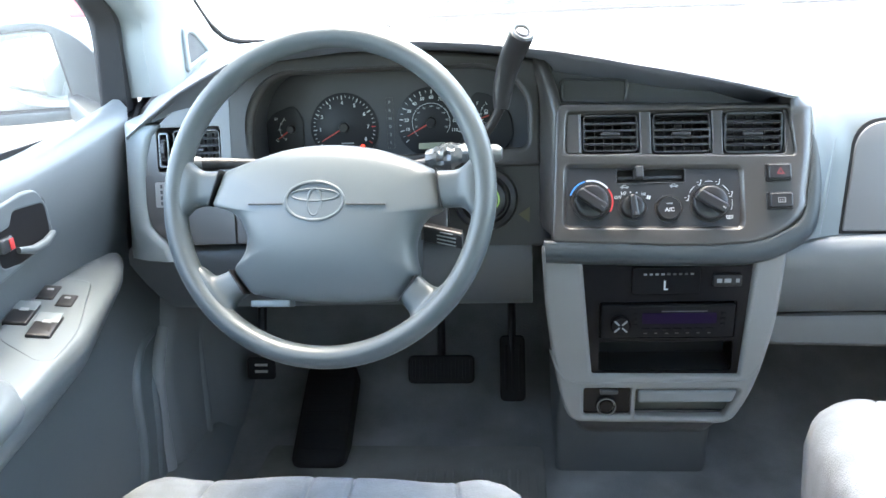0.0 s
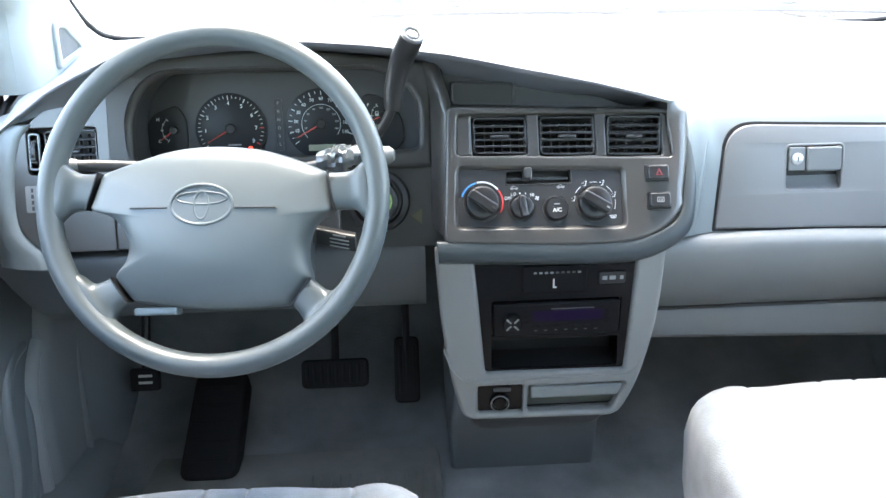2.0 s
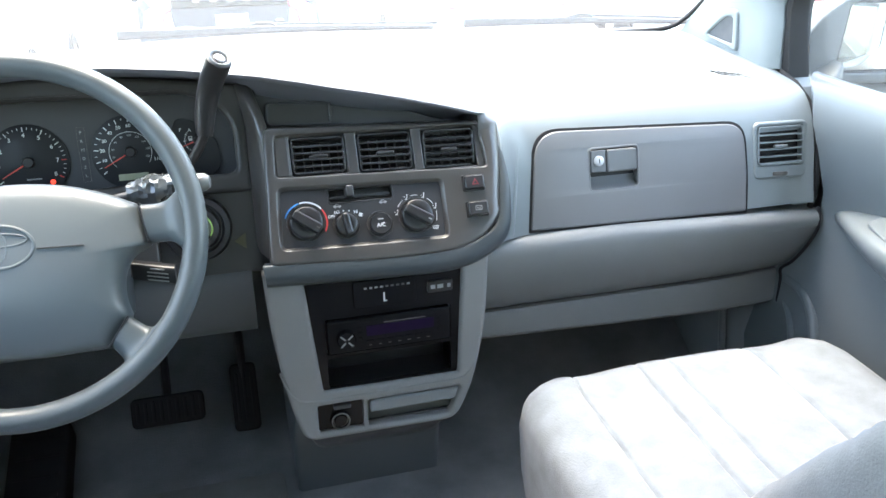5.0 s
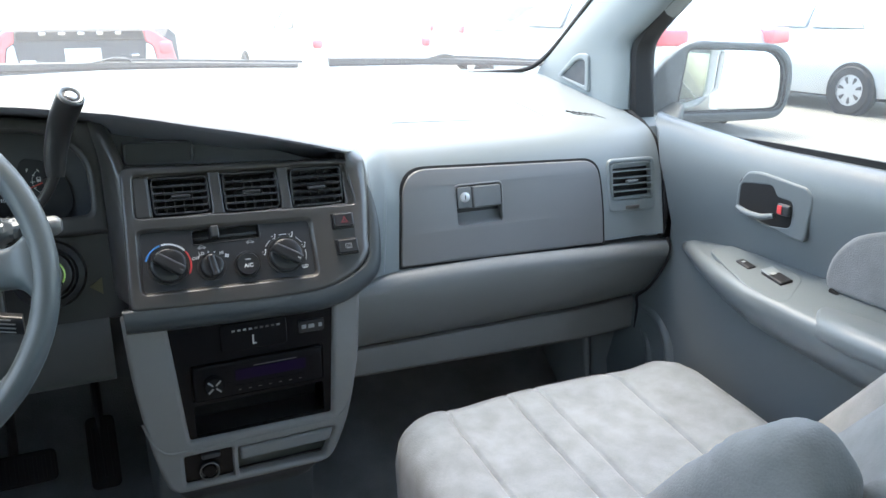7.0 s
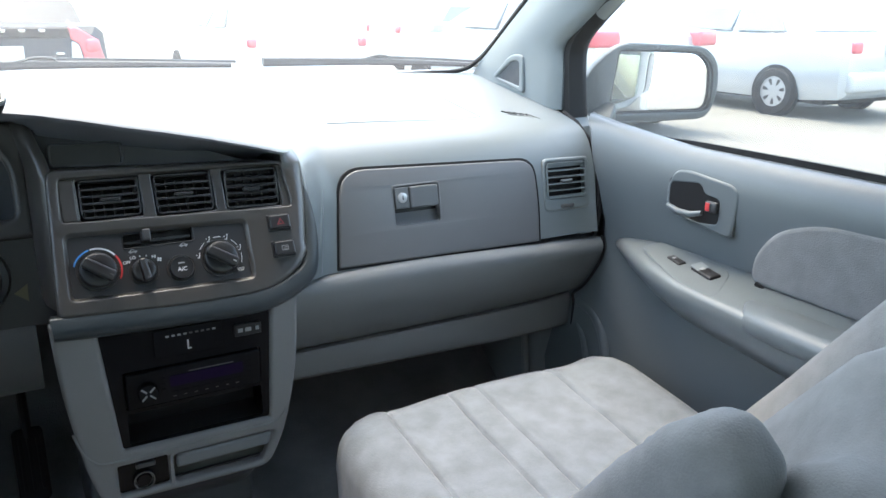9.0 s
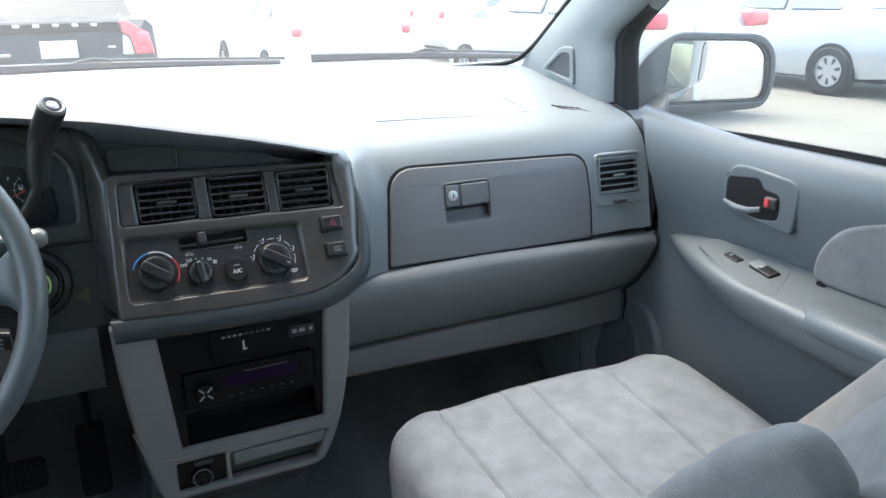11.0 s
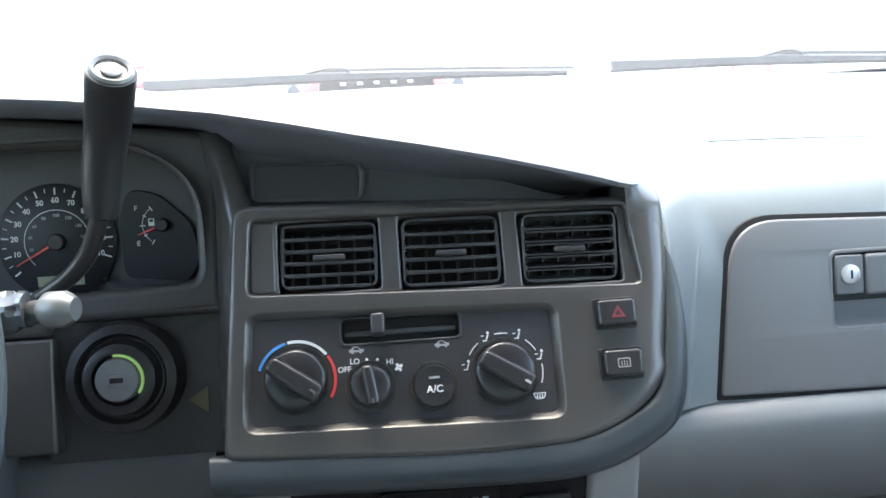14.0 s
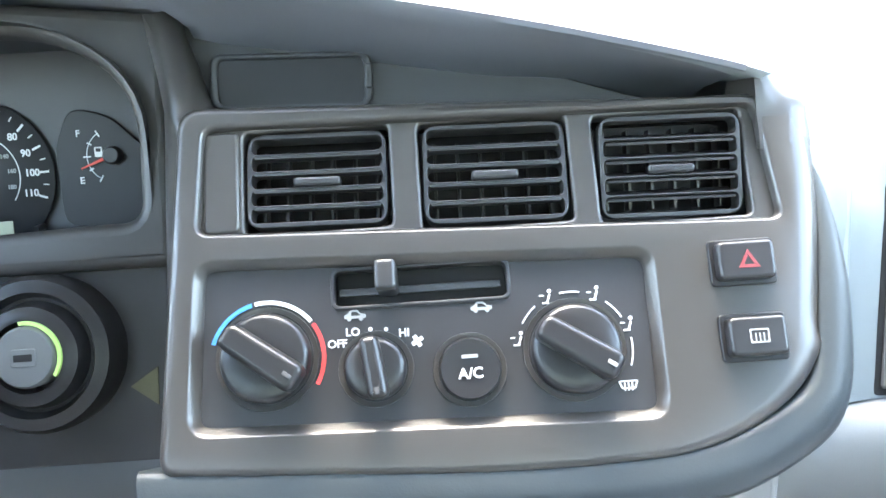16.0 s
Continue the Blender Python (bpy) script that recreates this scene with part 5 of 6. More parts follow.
            loop.append(tuple(SW @ Vector(((ax + bx) / 2 + (ax - bx) / 2 * c, (ay + by) / 2 + (ay - by) / 2 * c, z + th / 2 * s))))
        secs.append(loop)
    part("spoke", loft(secs), RIM_SKIN, wh, "", 60)


spoke([(-0.1328, 0.0294, -0.1458, -0.0126, -0.010, 0.027), (-0.155, 0.0305, -0.163, -0.0140, -0.008, 0.026), (-0.168, 0.038, -0.172, -0.023, -0.003, 0.025), (-0.183, 0.054, -0.184, -0.042, 0.0, 0.020)])
spoke([(0.1320, 0.0293, 0.1405, -0.0142, -0.010, 0.027), (0.155, 0.0300, 0.161, -0.0138, -0.008, 0.026), (0.168, 0.038, 0.172, -0.022, -0.003, 0.025), (0.183, 0.054, 0.184, -0.042, 0.0, 0.020)])
spoke([(-0.1157, -0.0900, -0.0948, -0.1180, -0.010, 0.027), (-0.1366, -0.0962, -0.1082, -0.1296, -0.008, 0.026), (-0.152, -0.086, -0.107, -0.147, -0.003, 0.024), (-0.168, -0.084, -0.102, -0.159, 0.0, 0.019)])
spoke([(0.1135, -0.0915, 0.0924, -0.1218, -0.010, 0.027), (0.1345, -0.1050, 0.1042, -0.1365, -0.008, 0.026), (0.151, -0.093, 0.103, -0.150, -0.003, 0.024), (0.168, -0.084, 0.098, -0.161, 0.0, 0.019)])
part("hub_back", lathe([(0.045, -0.10), (0.048, -0.06), (0.055, -0.046), (0.050, -0.03)], SW @ Matrix.Translation((0, -0.02, 0)), 32), BOLSTER, wh)
EM = SW @ Matrix.Translation((-0.0070, -0.0090, 0.0150)) @ Matrix.Rotation(radians(-3), 4, "X")
ov = lambda a, b, n=40: [(a * math.cos(2 * math.pi * i / n), b * math.sin(2 * math.pi * i / n)) for i in range(n)]  # noqa: E731
plate("emblem_ring", [ov(0.0370, 0.0243), ov(0.0328, 0.0205)[::-1]], 0.006, 0.0018, EM @ Matrix.Translation((0, 0, 0.0022)), WHEEL_SKIN, wh, "embossed oval badge", 4)
plate("emblem_oval", [ov(0.0095, 0.0170), ov(0.0066, 0.0142)[::-1]], 0.005, 0.0012, EM @ Matrix.Translation((0, -0.001, 0.0018)), WHEEL_SKIN, wh, "", 3)
plate("emblem_bar", [ov(0.0300, 0.0082), ov(0.0272, 0.0056)[::-1]], 0.005, 0.0012, EM @ Matrix.Translation((0, 0.0070, 0.0018)), WHEEL_SKIN, wh, "", 3)
for x0, x1 in ((-0.0883, -0.0456), (0.0310, 0.0769)):
    line = [tuple(SW @ Vector((x0 + (x1 - x0) * t, -0.0125, 0.0170 - 0.40 * (x0 + (x1 - x0) * t) ** 2))) for t in (0, 0.25, 0.5, 0.75, 1)]
    part("groove", tube(line, 0.0011, 6), DARK, wh)
part("print_bar", box_bm((0.058, 0.0028, 0.0008), SW @ Matrix.Translation((-0.0072, -0.0636, 0.0140)) @ Matrix.Rotation(radians(4), 4, "X"), 0.0003), VINYL_LOW, wh)
for (ax, ay), (bx, by) in (((-0.1322, 0.0305), (-0.1452, -0.0130)), ((0.1313, 0.0305), (0.1398, -0.0146)), ((-0.1153, -0.0893), (-0.0945, -0.1180)), ((0.1131, -0.0908), (0.0920, -0.1218))):
    d = Vector((bx - ax, by - ay))
    part("seam", box_bm((d.length, 0.0016, 0.016), SW @ Matrix.Translation(((ax + bx) / 2, (ay + by) / 2, -0.0040)) @ Matrix.Rotation(math.atan2(d.y, d.x), 4, "Z"), 0.0006), BLACK, wh)

# Steering column, stalks and gear lever.
col = thing("steering_column", (-0.41, 1.0, 1.02), "dark steering column shroud with stalks", "steering column")
AX = SW.to_3x3() @ Vector((0, 0, 1))
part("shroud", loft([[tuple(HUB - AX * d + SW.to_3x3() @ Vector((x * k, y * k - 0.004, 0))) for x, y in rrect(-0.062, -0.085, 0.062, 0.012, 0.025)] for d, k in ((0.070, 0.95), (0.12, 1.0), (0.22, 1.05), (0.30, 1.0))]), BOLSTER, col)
part("turn_stalk", tube([(-0.45, 0.945, 1.100), (-0.52, 0.935, 1.112), (-0.578, 0.925, 1.117), (-0.600, 0.922, 1.118)], [0.005, 0.006, 0.0075, 0.0075], 14), DARK, col, "dark indicator stalk")
part("stalk_tip", tube([(-0.598, 0.922, 1.118), (-0.602, 0.921, 1.118), (-0.632, 0.917, 1.120), (-0.637, 0.916, 1.120)], [0.0078, 0.0095, 0.0095, 0.0060], 14), LOCK, col, "pale indicator stalk tip")
part("wiper_stalk", tube([(-0.38, 0.962, 1.092), (-0.32, 0.952, 1.103), (-0.262, 0.940, 1.113), (-0.240, 0.936, 1.116)], [0.005, 0.006, 0.0075, 0.0075], 14), DARK, col, "dark wiper stalk")
part("stalk_tip", tube([(-0.243, 0.936, 1.1160), (-0.239, 0.935, 1.1165), (-0.228, 0.933, 1.117), (-0.222, 0.932, 1.117)], [0.0080, 0.0112, 0.0112, 0.0070], 14), LOCK, col)
# Crumpled clear film left on the wiper stalk.
secs = []
for i in range(15):
    t = i / 14
    c = Vector((-0.318 + 0.066 * t, 0.951 - 0.013 * t, 1.106 + 0.011 * t))
    r = 0.0105 + 0.0075 * math.sin(math.pi * min(1.0, t * 1.15)) + 0.004 * noise.noise((t * 9.0, 1.7, 0.0))
    secs.append([tuple(c + Vector((0.004 * noise.noise((t * 7, a * 2, 3.1)), 1, 0)) * (r * math.cos(a) * (1 + 0.5 * noise.noise((t * 8, math.cos(a) * 3, math.sin(a) * 3)))) + Vector((0, 0, 1)) * (r * math.sin(a) * (1 + 0.5 * noise.noise((t * 8 + 5, math.cos(a) * 3, math.sin(a) * 3))))) for a in [2 * math.pi * k / 20 for k in range(20)]])
part("film_wrap", loft(secs), FILM, col, "crumpled clear plastic film", 25)
cs = part("cruise_stalk", loft([[tuple(Vector((-0.318 + 0.047 * t, 0.887 - 0.012 * t, 1.033 - 0.007 * t)) + Vector((0, a, b))) for a, b in rrect(-0.009, -0.0105, 0.009, 0.0105, 0.005)] for t in (0, 0.5, 1.0)]), BLACK, col, "black cruise control stalk with white print")
for k in range(4):
    part("print_bar", box_bm((0.024 if k else 0.016, 0.001, 0.0015), pose(-0.290, 0.8702 - 0.001 * k, 1.0360 - 0.0042 * k, 0, 8, -14), 0.0002), GREY_INK, cs)
part("tilt_lever", box_bm((0.050, 0.009, 0.02), SW @ Matrix.Translation((-0.068, -0.128, -0.022)) @ Matrix.Rotation(radians(2), 4, "Z"), 0.003, 3), VINYL, col, "grey tilt lever below the pad")
gl_ = thing("gear_lever", (-0.27, 1.0, 1.10), "dark column gear lever with a chrome tip button", "gear lever")
part("stem", tube(smooth_line([(-0.33, 1.03, 1.080), (-0.275, 1.020, 1.105), (-0.242, 1.008, 1.130), (-0.2235, 0.998, 1.162)], 5), 0.0062, 12), BLACK, gl_)
tip = Vector((-0.1945, 0.9715, 1.2560))
bas = Vector((-0.2230, 0.9975, 1.1600))
dr = Vector((0.0440, -0.0735, 0.1010)).normalized()
spine = smooth_line([tuple(bas), tuple(bas.lerp(tip - dr * 0.05, 0.5) + Vector((-0.002, 0.002, 0.0))), tuple(tip - dr * 0.045), tuple(tip - dr * 0.006), tuple(tip)], 4)
part("grip", tube(spine, [0.0095, 0.0108, 0.0118, 0.0125, 0.0130, 0.0134, 0.0138, 0.0142, 0.0146, 0.0150, 0.0153, 0.0155, 0.0156, 0.0155, 0.0152, 0.0145, 0.0130], 20), BLACK, gl_, "black grip")
TB = Matrix.Translation(tip) @ dr.to_track_quat("Z", "Y").to_matrix().to_4x4()
part("button_rim", lathe([(0.0090, -0.002), (0.0136, -0.004), (0.0136, 0.0005), (0.0122, 0.0022), (0.0100, 0.0012), (0.0090, -0.002)], TB, 28), LOCK, gl_)
part("button", lathe([(0.0064, -0.003), (0.0064, 0.0015), (0.0045, 0.0026), (0.002, 0.0028)], TB, 24), SILVER, gl_, "bright push button")


# ---- doors ----
def side(s, x):
    """A frame on a side wall, facing the cabin: local x runs along the car, y up."""
    return Matrix(((0, 0, -s, x), (-s, 0, 0, 0), (0, 1, 0, 0), (0, 0, 0, 1)))


def yz(s, points):
    return [(-s * y, z) for y, z in points]


FRONT = [(0.50, 1.300), (0.656, 1.255), (0.715, 1.239), (0.788, 1.180), (0.851, 1.137), (0.92, 1.098), (0.979, 1.087), (1.05, 1.095), (1.104, 1.120), (1.13, 1.150), (1.148, 1.178), (1.16, 1.225)]


def door(s, name, label):
    d = tagged(thing(name, (s * 0.83, 0.6, 0.5), label, "door"), kind="structure")
    fw = 0.05 if s < 0 else 0.0
    prof = [(0.795, 0.50), (0.790, 0.62), (0.800, 0.78), (0.806, 0.88), (0.808, 0.93), (0.802, 0.965), (0.790, 1.00), (0.780, 1.05), (0.778, 1.08), (0.781, 1.105), (0.790, 1.125), (0.806, 1.135), (0.818, 1.136), (0.90, 1.098), (0.90, 0.50)]
    secs = []
    for t in (0, 0.005, 0.04, 0.08, 0.12, 0.17, 0.22, 0.25, 0.4, 0.6, 0.8, 1.0):
        secs.append([(s * (x + (0.005 if t == 0 and x < 0.85 else 0)), (interp(z, FRONT) + fw) * (1 - t) + 0.03 * t, z + (0.026 * max(0, 1 - t / 0.25) ** 1.3 if z > 1.10 else 0.0)) for x, z in prof])
    part("door_panel", loft(secs), DOOR, d)
    # Armrest: a shelf that grows out of the panel towards the back.
    arm = [(1.055, 0.806, 0.934, 0.004), (1.02, 0.784, 0.941, 0.012), (0.96, 0.750, 0.945, 0.022), (0.88, 0.716, 0.944, 0.030), (0.80, 0.696, 0.940, 0.036), (0.72, 0.692, 0.938, 0.042), (0.60, 0.684, 0.936, 0.046), (0.40, 0.675, 0.936, 0.05), (0.10, 0.675, 0.936, 0.05)]
    secs = []
    for y, x, z, h in arm:
        y += 1.1 * fw * max(0.0, min(1.0, (y - 0.88) / 0.10))
        secs.append([(s * 0.83, y, z + 0.19 * (0.83 - x)), (s * (x + 0.030), y, z + 0.0065), (s * (x + 0.014), y, z + 0.0035), (s * (x + 0.006), y, z + 0.001), (s * (x + 0.001), y, z - 0.005), (s * (x + 0.001), y, z - 0.012 - h * 0.20), (s * (x + 0.008), y, z - 0.018 - h * 0.55), (s * (x + 0.028), y, z - 0.028 - h * 0.90), (s * 0.815, y, z - 0.045 - h * 1.3), (s * 0.84, y, z - 0.045 - h * 1.3)])
    part("armrest", loft(secs), ARM, d, "", 85)
    cush = [(0.668, 0.702, -0.003), (0.664, 0.694, 0.002), (0.655, 0.6885, 0.005), (0.61, 0.6825, 0.007), (0.40, 0.6725, 0.008), (0.12, 0.6725, 0.008)]
    secs = []
    for k, (y, x, h) in enumerate(cush):
        g = (0.075, 0.070, 0.06, 0.02, 0, 0)[k]
        secs.append([(s * 0.800, y + g, 0.936), (s * 0.798, y + g, 0.940 + h * 0.9), (s * (x + 0.055), y + g * 0.55, 0.942 + h), (s * (x + 0.025), y + g * 0.25, 0.942 + h), (s * (x + 0.010), y + g * 0.1, 0.939 + h), (s * x, y, 0.932 + h * 0.8), (s * (x - 0.001), y, 0.925 + h * 0.4), (s * (x + 0.001), y, 0.917), (s * (x + 0.012), y, 0.913)])
    part("arm_pad", loft(secs), ARM, d, "padded armrest top", 70)
    sl = [(s * (0.794 if z < 1.12 else 0.790), interp(z, FRONT) + fw + 0.007, z) for z in (0.60, 0.656, 0.715, 0.75, 0.788, 0.82, 0.851, 0.885, 0.92, 0.95, 0.979, 1.015, 1.05, 1.08, 1.104, 1.125, 1.142, 1.156) if s > 0 or z > 0.72]
    part("door_seal", tube(sl, 0.0055, 8), RUBBER, d, "black rubber door seal")
    # Switch plate on the armrest.
    sp = [(0.935, 0.757), (0.80, 0.705), (0.735, 0.700), (0.728, 0.716), (0.763, 0.785), (0.80, 0.796), (0.930, 0.797)]
    PLATE_AT = Matrix.Translation((s * 0.707, 0.8, 0.9440)) @ Matrix.Rotation(radians(1.6), 4, "X") @ Matrix.Rotation(radians(-10.8 * s), 4, "Y") @ Matrix.Translation((-s * 0.707, -0.8, 0))
    plate("switch_plate", [rpoly([(s * x, y) for y, x in sp], [0.012, 0.03, 0.008, 0.012, 0.02, 0.01, 0.012])], 0.006, 0.002, PLATE_AT, ARM, d)
    if s > 0:
        cells = [(0.855, 0.759, 0.015, 0.036), (0.790, 0.757, 0.022, 0.050)]
    else:
        cells = [(0.884, 0.788, 0.022, 0.040), (0.870, 0.757, 0.021, 0.032), (0.820, 0.786, 0.029, 0.052), (0.800, 0.746, 0.029, 0.052)]
    for y, x, w, l in cells:
        up = 0.19 * (x - 0.707)
        k = box_bm((w, l, 0.010), pose(s * x, y, 0.9432 + up, 4, -10.8 * s, -s * 12), 0.003, 3)
        kk = part("window_switch", k, BLACK, d, "black rocker switch")
        part("print_bar", box_bm((w * 0.35, l * 0.14, 0.0008), pose(s * x, y + l * 0.15, 0.9488 + up, 4, -10.8 * s, -s * 12), 0.0002), GREY_INK, kk)
        if l > 0.04:
            part("rocker_front", box_bm((w * 0.96, l * 0.42, 0.003), pose(s * x + s * 0.003, y + l * 0.32, 0.9488 + up, 9, -10.8 * s, -s * 12), 0.0012, 3), VINYL, kk)
    # Inner handle in its cup.
    hb = side(s, s * 0.7795)
    hm = plate("handle_bezel", [rpoly(yz(s, [(0.909, 1.028), (0.909, 1.075), (0.893, 1.100), (0.865, 1.104), (0.774, 1.096), (0.760, 1.084), (0.768, 1.012), (0.80, 1.014)]), [0.012, 0.012, 0.012, 0.012, 0.012, 0.012, 0.010, 0.01]), rpoly(yz(s, [(0.900, 1.040), (0.900, 1.078), (0.838, 1.086), (0.828, 1.070), (0.797, 1.068), (0.797, 1.030), (0.84, 1.024)]), [0.010, 0.008, 0.008, 0.006, 0.008, 0.008, 0.01])], 0.012, 0.004, hb @ Matrix.Translation((0, 0, 0.0026)), DOOR, d, "", 4)
    plate("cup", [rpoly(yz(s, [(0.905, 1.030), (0.905, 1.088), (0.79, 1.092), (0.785, 1.018)]), 0.01)], 0.002, 0.0005, hb @ Matrix.Translation((0, 0, 0.0020)), BLACK, hm)
    part("pull", tube([(s * 0.771, 0.898, 1.040), (s * 0.766, 0.87, 1.036), (s * 0.766, 0.845, 1.036), (s * 0.772, 0.825, 1.042)], [0.004, 0.0055, 0.0055, 0.004], 12), DOOR, hm, "grey pull lever")
    lk = part("lock_tab", box_bm((0.008, 0.024, 0.018), pose(s * 0.774, 0.808, 1.055), 0.004, 3), DARK, hm)
    part("red_mark", box_bm((0.002, 0.008, 0.013), pose(s * 0.7698, 0.813, 1.055), 0.0005), RED_INK, lk)
    # Velour insert and lower pocket rib.
    plate("velour_insert", [rpoly(yz(s, [(0.724, 0.955), (0.722, 1.000), (0.690, 1.045), (0.620, 1.074), (0.10, 1.090), (0.10, 0.950)]), [0.02, 0.04, 0.06, 0.10, 0.02, 0.02])], 0.020, 0.008, side(s, s * 0.782) @ Matrix.Translation((0, 0, 0.006)), INSERT, d, "grey velour insert", 4)
    part("insert_gap", box_bm((0.008, 0.024, 0.007), pose(s * 0.777, 0.70, 0.953, 25), 0.003), BLACK, d)
    part("pocket_rib", tube(smooth_line([(s * 0.800, 1.00, 0.52), (s * 0.792, 1.03, 0.62), (s * 0.798, 1.055, 0.72), (s * 0.806, 1.10, 0.765), (s * 0.808, 1.15, 0.775)], 6), [0.012] * 25, 10), DOOR, d)
    part("pocket_rib", tube(smooth_line([(s * 0.800, 1.07, 0.52), (s * 0.794, 1.09, 0.62), (s * 0.800, 1.115, 0.70), (s * 0.808, 1.15, 0.735)], 6), [0.010] * 19, 10), DOOR, d)
    part("window_seal", loft([[(s * 0.822, y, 1.125), (s * 0.822, y, 1.139 + h), (s * 0.829, y, 1.139 + h), (s * 0.829, y, 1.125)] for y, h in ((1.02, 0.0), (0.95, 0.002), (0.90, 0.004), (0.70, 0.006), (0.03, 0.006))]), RUBBER, d, "black rubber window seal")
    edge = [(1.262, 1.105), (0.03, 1.105), (0.03, 1.68), (0.70, 1.68), (1.05, 1.43), (1.170, 1.345), (1.235, 1.290), (1.252, 1.235)]
    g = part("pane", loft([[(s * (w - 0.0817 * (z - 1.105)), y, z) for y, z in edge] for w in (0.842, 0.846)]), GLASS, d, "clear side window")
    g.visible_shadow = False
    # Black frame and sail at the front of the window.
    fr = smooth_line([(0.812, 1.250, 1.140), (0.810, 1.242, 1.235), (0.808, 1.226, 1.288), (0.804, 1.165, 1.335), (0.798, 1.050, 1.415), (0.786, 0.74, 1.63), (0.782, 0.64, 1.69)], 4)
    wd = [0.012 + 0.034 * max(0.0, min(1.0, (1.33 - z) / 0.19)) for _, _, z in fr]
    part("window_frame", loft([[(s * (x - 0.012), y, z), (s * (x - 0.014), y - w, z), (s * (x + 0.03), y - w, z), (s * (x + 0.03), y, z)] for (x, y, z), w in zip(fr, wd)]), RUBBER, d, "black window frame with mirror sail")
    part("outer_skin", box_bm((0.02, 1.20, 0.62), pose(s * 0.905, 0.60, 0.80), 0.008), VAN_PAINT, d, "painted outer door skin")
    return d


door(1, "door_1", "closed grey front passenger door with armrest and velour insert")
door(-1, "door_2", "closed grey driver's door with window switches").location.x -= 0.030


# ---- windscreen pillars ----
def pillar(s, name):
    p = tagged(thing(name, (s * 0.79, 1.4, 1.17), "grey trimmed windscreen pillar with a small speaker", "pillar"), kind="structure")
    rows = [(1.160, 1.57, 1.225), (1.200, 1.56, 1.226), (1.234, 1.524, 1.226), (1.285, 1.455, 1.226), (1.325, 1.400, 1.168), (1.366, 1.342, 1.107), (1.50, 1.158, 0.925), (1.62, 0.995, 0.765), (1.71, 0.872, 0.645)]
    secs = []
    for z, a, b in smooth_line(rows, 4):
        x = 0.782 - 0.02 * max(0, (z - 1.25) / 0.45)
        secs.append([(s * (x + 0.03), a + 0.01, z), (s * (x + 0.004), a, z), (s * (x - 0.010), a - 0.3 * (a - b), z), (s * (x - 0.013), a - 0.6 * (a - b), z), (s * (x - 0.008), b + 0.035, z), (s * (x - 0.001), b + 0.014, z), (s * (x + 0.012), b + 0.002, z), (s * (x + 0.05), b, z), (s * (x + 0.05), a, z)])
    part("trim_cover", loft(secs), VINYL, p)
    m = side(s, s * 0.7705)
    rim = rpoly(yz(s, [(1.322, 1.183), (1.328, 1.262), (1.372, 1.262), (1.442, 1.210)]), [0.012, 0.012, 0.02, 0.012])
    inn = rpoly(yz(s, [(1.337, 1.197), (1.340, 1.248), (1.366, 1.249), (1.425, 1.211)]), [0.008, 0.008, 0.015, 0.010])
    plate("speaker_rim", [rim, inn], 0.012, 0.004, m @ Matrix.Translation((0, 0, 0.006)), VINYL, p, "rounded triangular rim", 3)
    plate("speaker_cloth", [rpoly(yz(s, [(1.333, 1.193), (1.336, 1.252), (1.368, 1.253), (1.430, 1.210)]), 0.008)], 0.004, 0.0005, m @ Matrix.Translation((0, 0, 0.002)), SPEAKER, p, "dark speaker cloth")


pillar(1, "trim_1")
pillar(-1, "trim_2")


# ---- outside mirrors ----
def outside_mirror(s):
    mi = thing("wing_mirror", (s * 1.05, 1.23, 1.13), "dark grey wing mirror with bright glass", "wing mirror", "wing mirrors")
    m = Matrix.Translation((s * 1.068, 1.228, 1.204)) @ Matrix.Rotation(radians(-20 * s), 4, "Z") @ Matrix.Rotation(radians(90), 4, "X")
    k = s
    glass = rpoly([(k * -0.126, -0.064), (k * 0.103, -0.060), (k * 0.108, -0.02), (k * 0.104, 0.035), (k * 0.075, 0.064), (k * -0.110, 0.069)], [0.012, 0.025, 0.03, 0.03, 0.03, 0.015])
    shell = rpoly([(k * -0.198, -0.078), (k * -0.060, -0.085), (k * 0.105, -0.077), (k * 0.122, -0.02), (k * 0.117, 0.042), (k * 0.085, 0.076), (k * -0.106, 0.084), (k * -0.158, 0.046), (k * -0.194, -0.010)], [0.02, 0.06, 0.03, 0.04, 0.04, 0.04, 0.03, 0.05, 0.04])
    part("housing", plate_mesh([shell, glass], 0.03, 0.005, m @ Matrix.Translation((0, 0, 0.012)), 3), HOUSING, mi, "grey painted housing")
    rows = [(1.0, -0.012), (0.97, -0.024), (0.88, -0.044), (0.72, -0.062), (0.50, -0.076), (0.2, -0.084)]
    part("shell", loft([[tuple(m @ Vector((x * q, y * q, z))) for x, y in shell] for q, z in rows]), HOUSING, mi)
    part("glass_rim", plate_mesh([[(x * 1.035, y * 1.05) for x, y in glass], [(x * 0.985, y * 0.975) for x, y in glass][::-1]], 0.006, 0.0015, m @ Matrix.Translation((0, 0, 0.0105)), 2), RUBBER, mi, "black edge of the mirror glass")
    part("glass", plate_mesh([[(x * 1.02, y * 1.02) for x, y in glass]], 0.003, 0.0005, m @ Matrix.Translation((0, 0, 0.002)), 1), MIRROR, mi, "mirror glass")
    foot = [(0.828, 1.20, 1.29, 1.085, 1.130), (0.86, 1.19, 1.30, 1.085, 1.130), (0.90, 1.20, 1.31, 1.095, 1.140), (0.940, 1.23, 1.31, 1.120, 1.165)]
    part("stalk", loft([[(s * x, y, z) for y, z in rrect(y0, z0, y1, z1, 0.015)] for x, y0, y1, z0, z1 in foot]), HOUSING, mi, "mirror foot")


outside_mirror(1)
outside_mirror(-1)


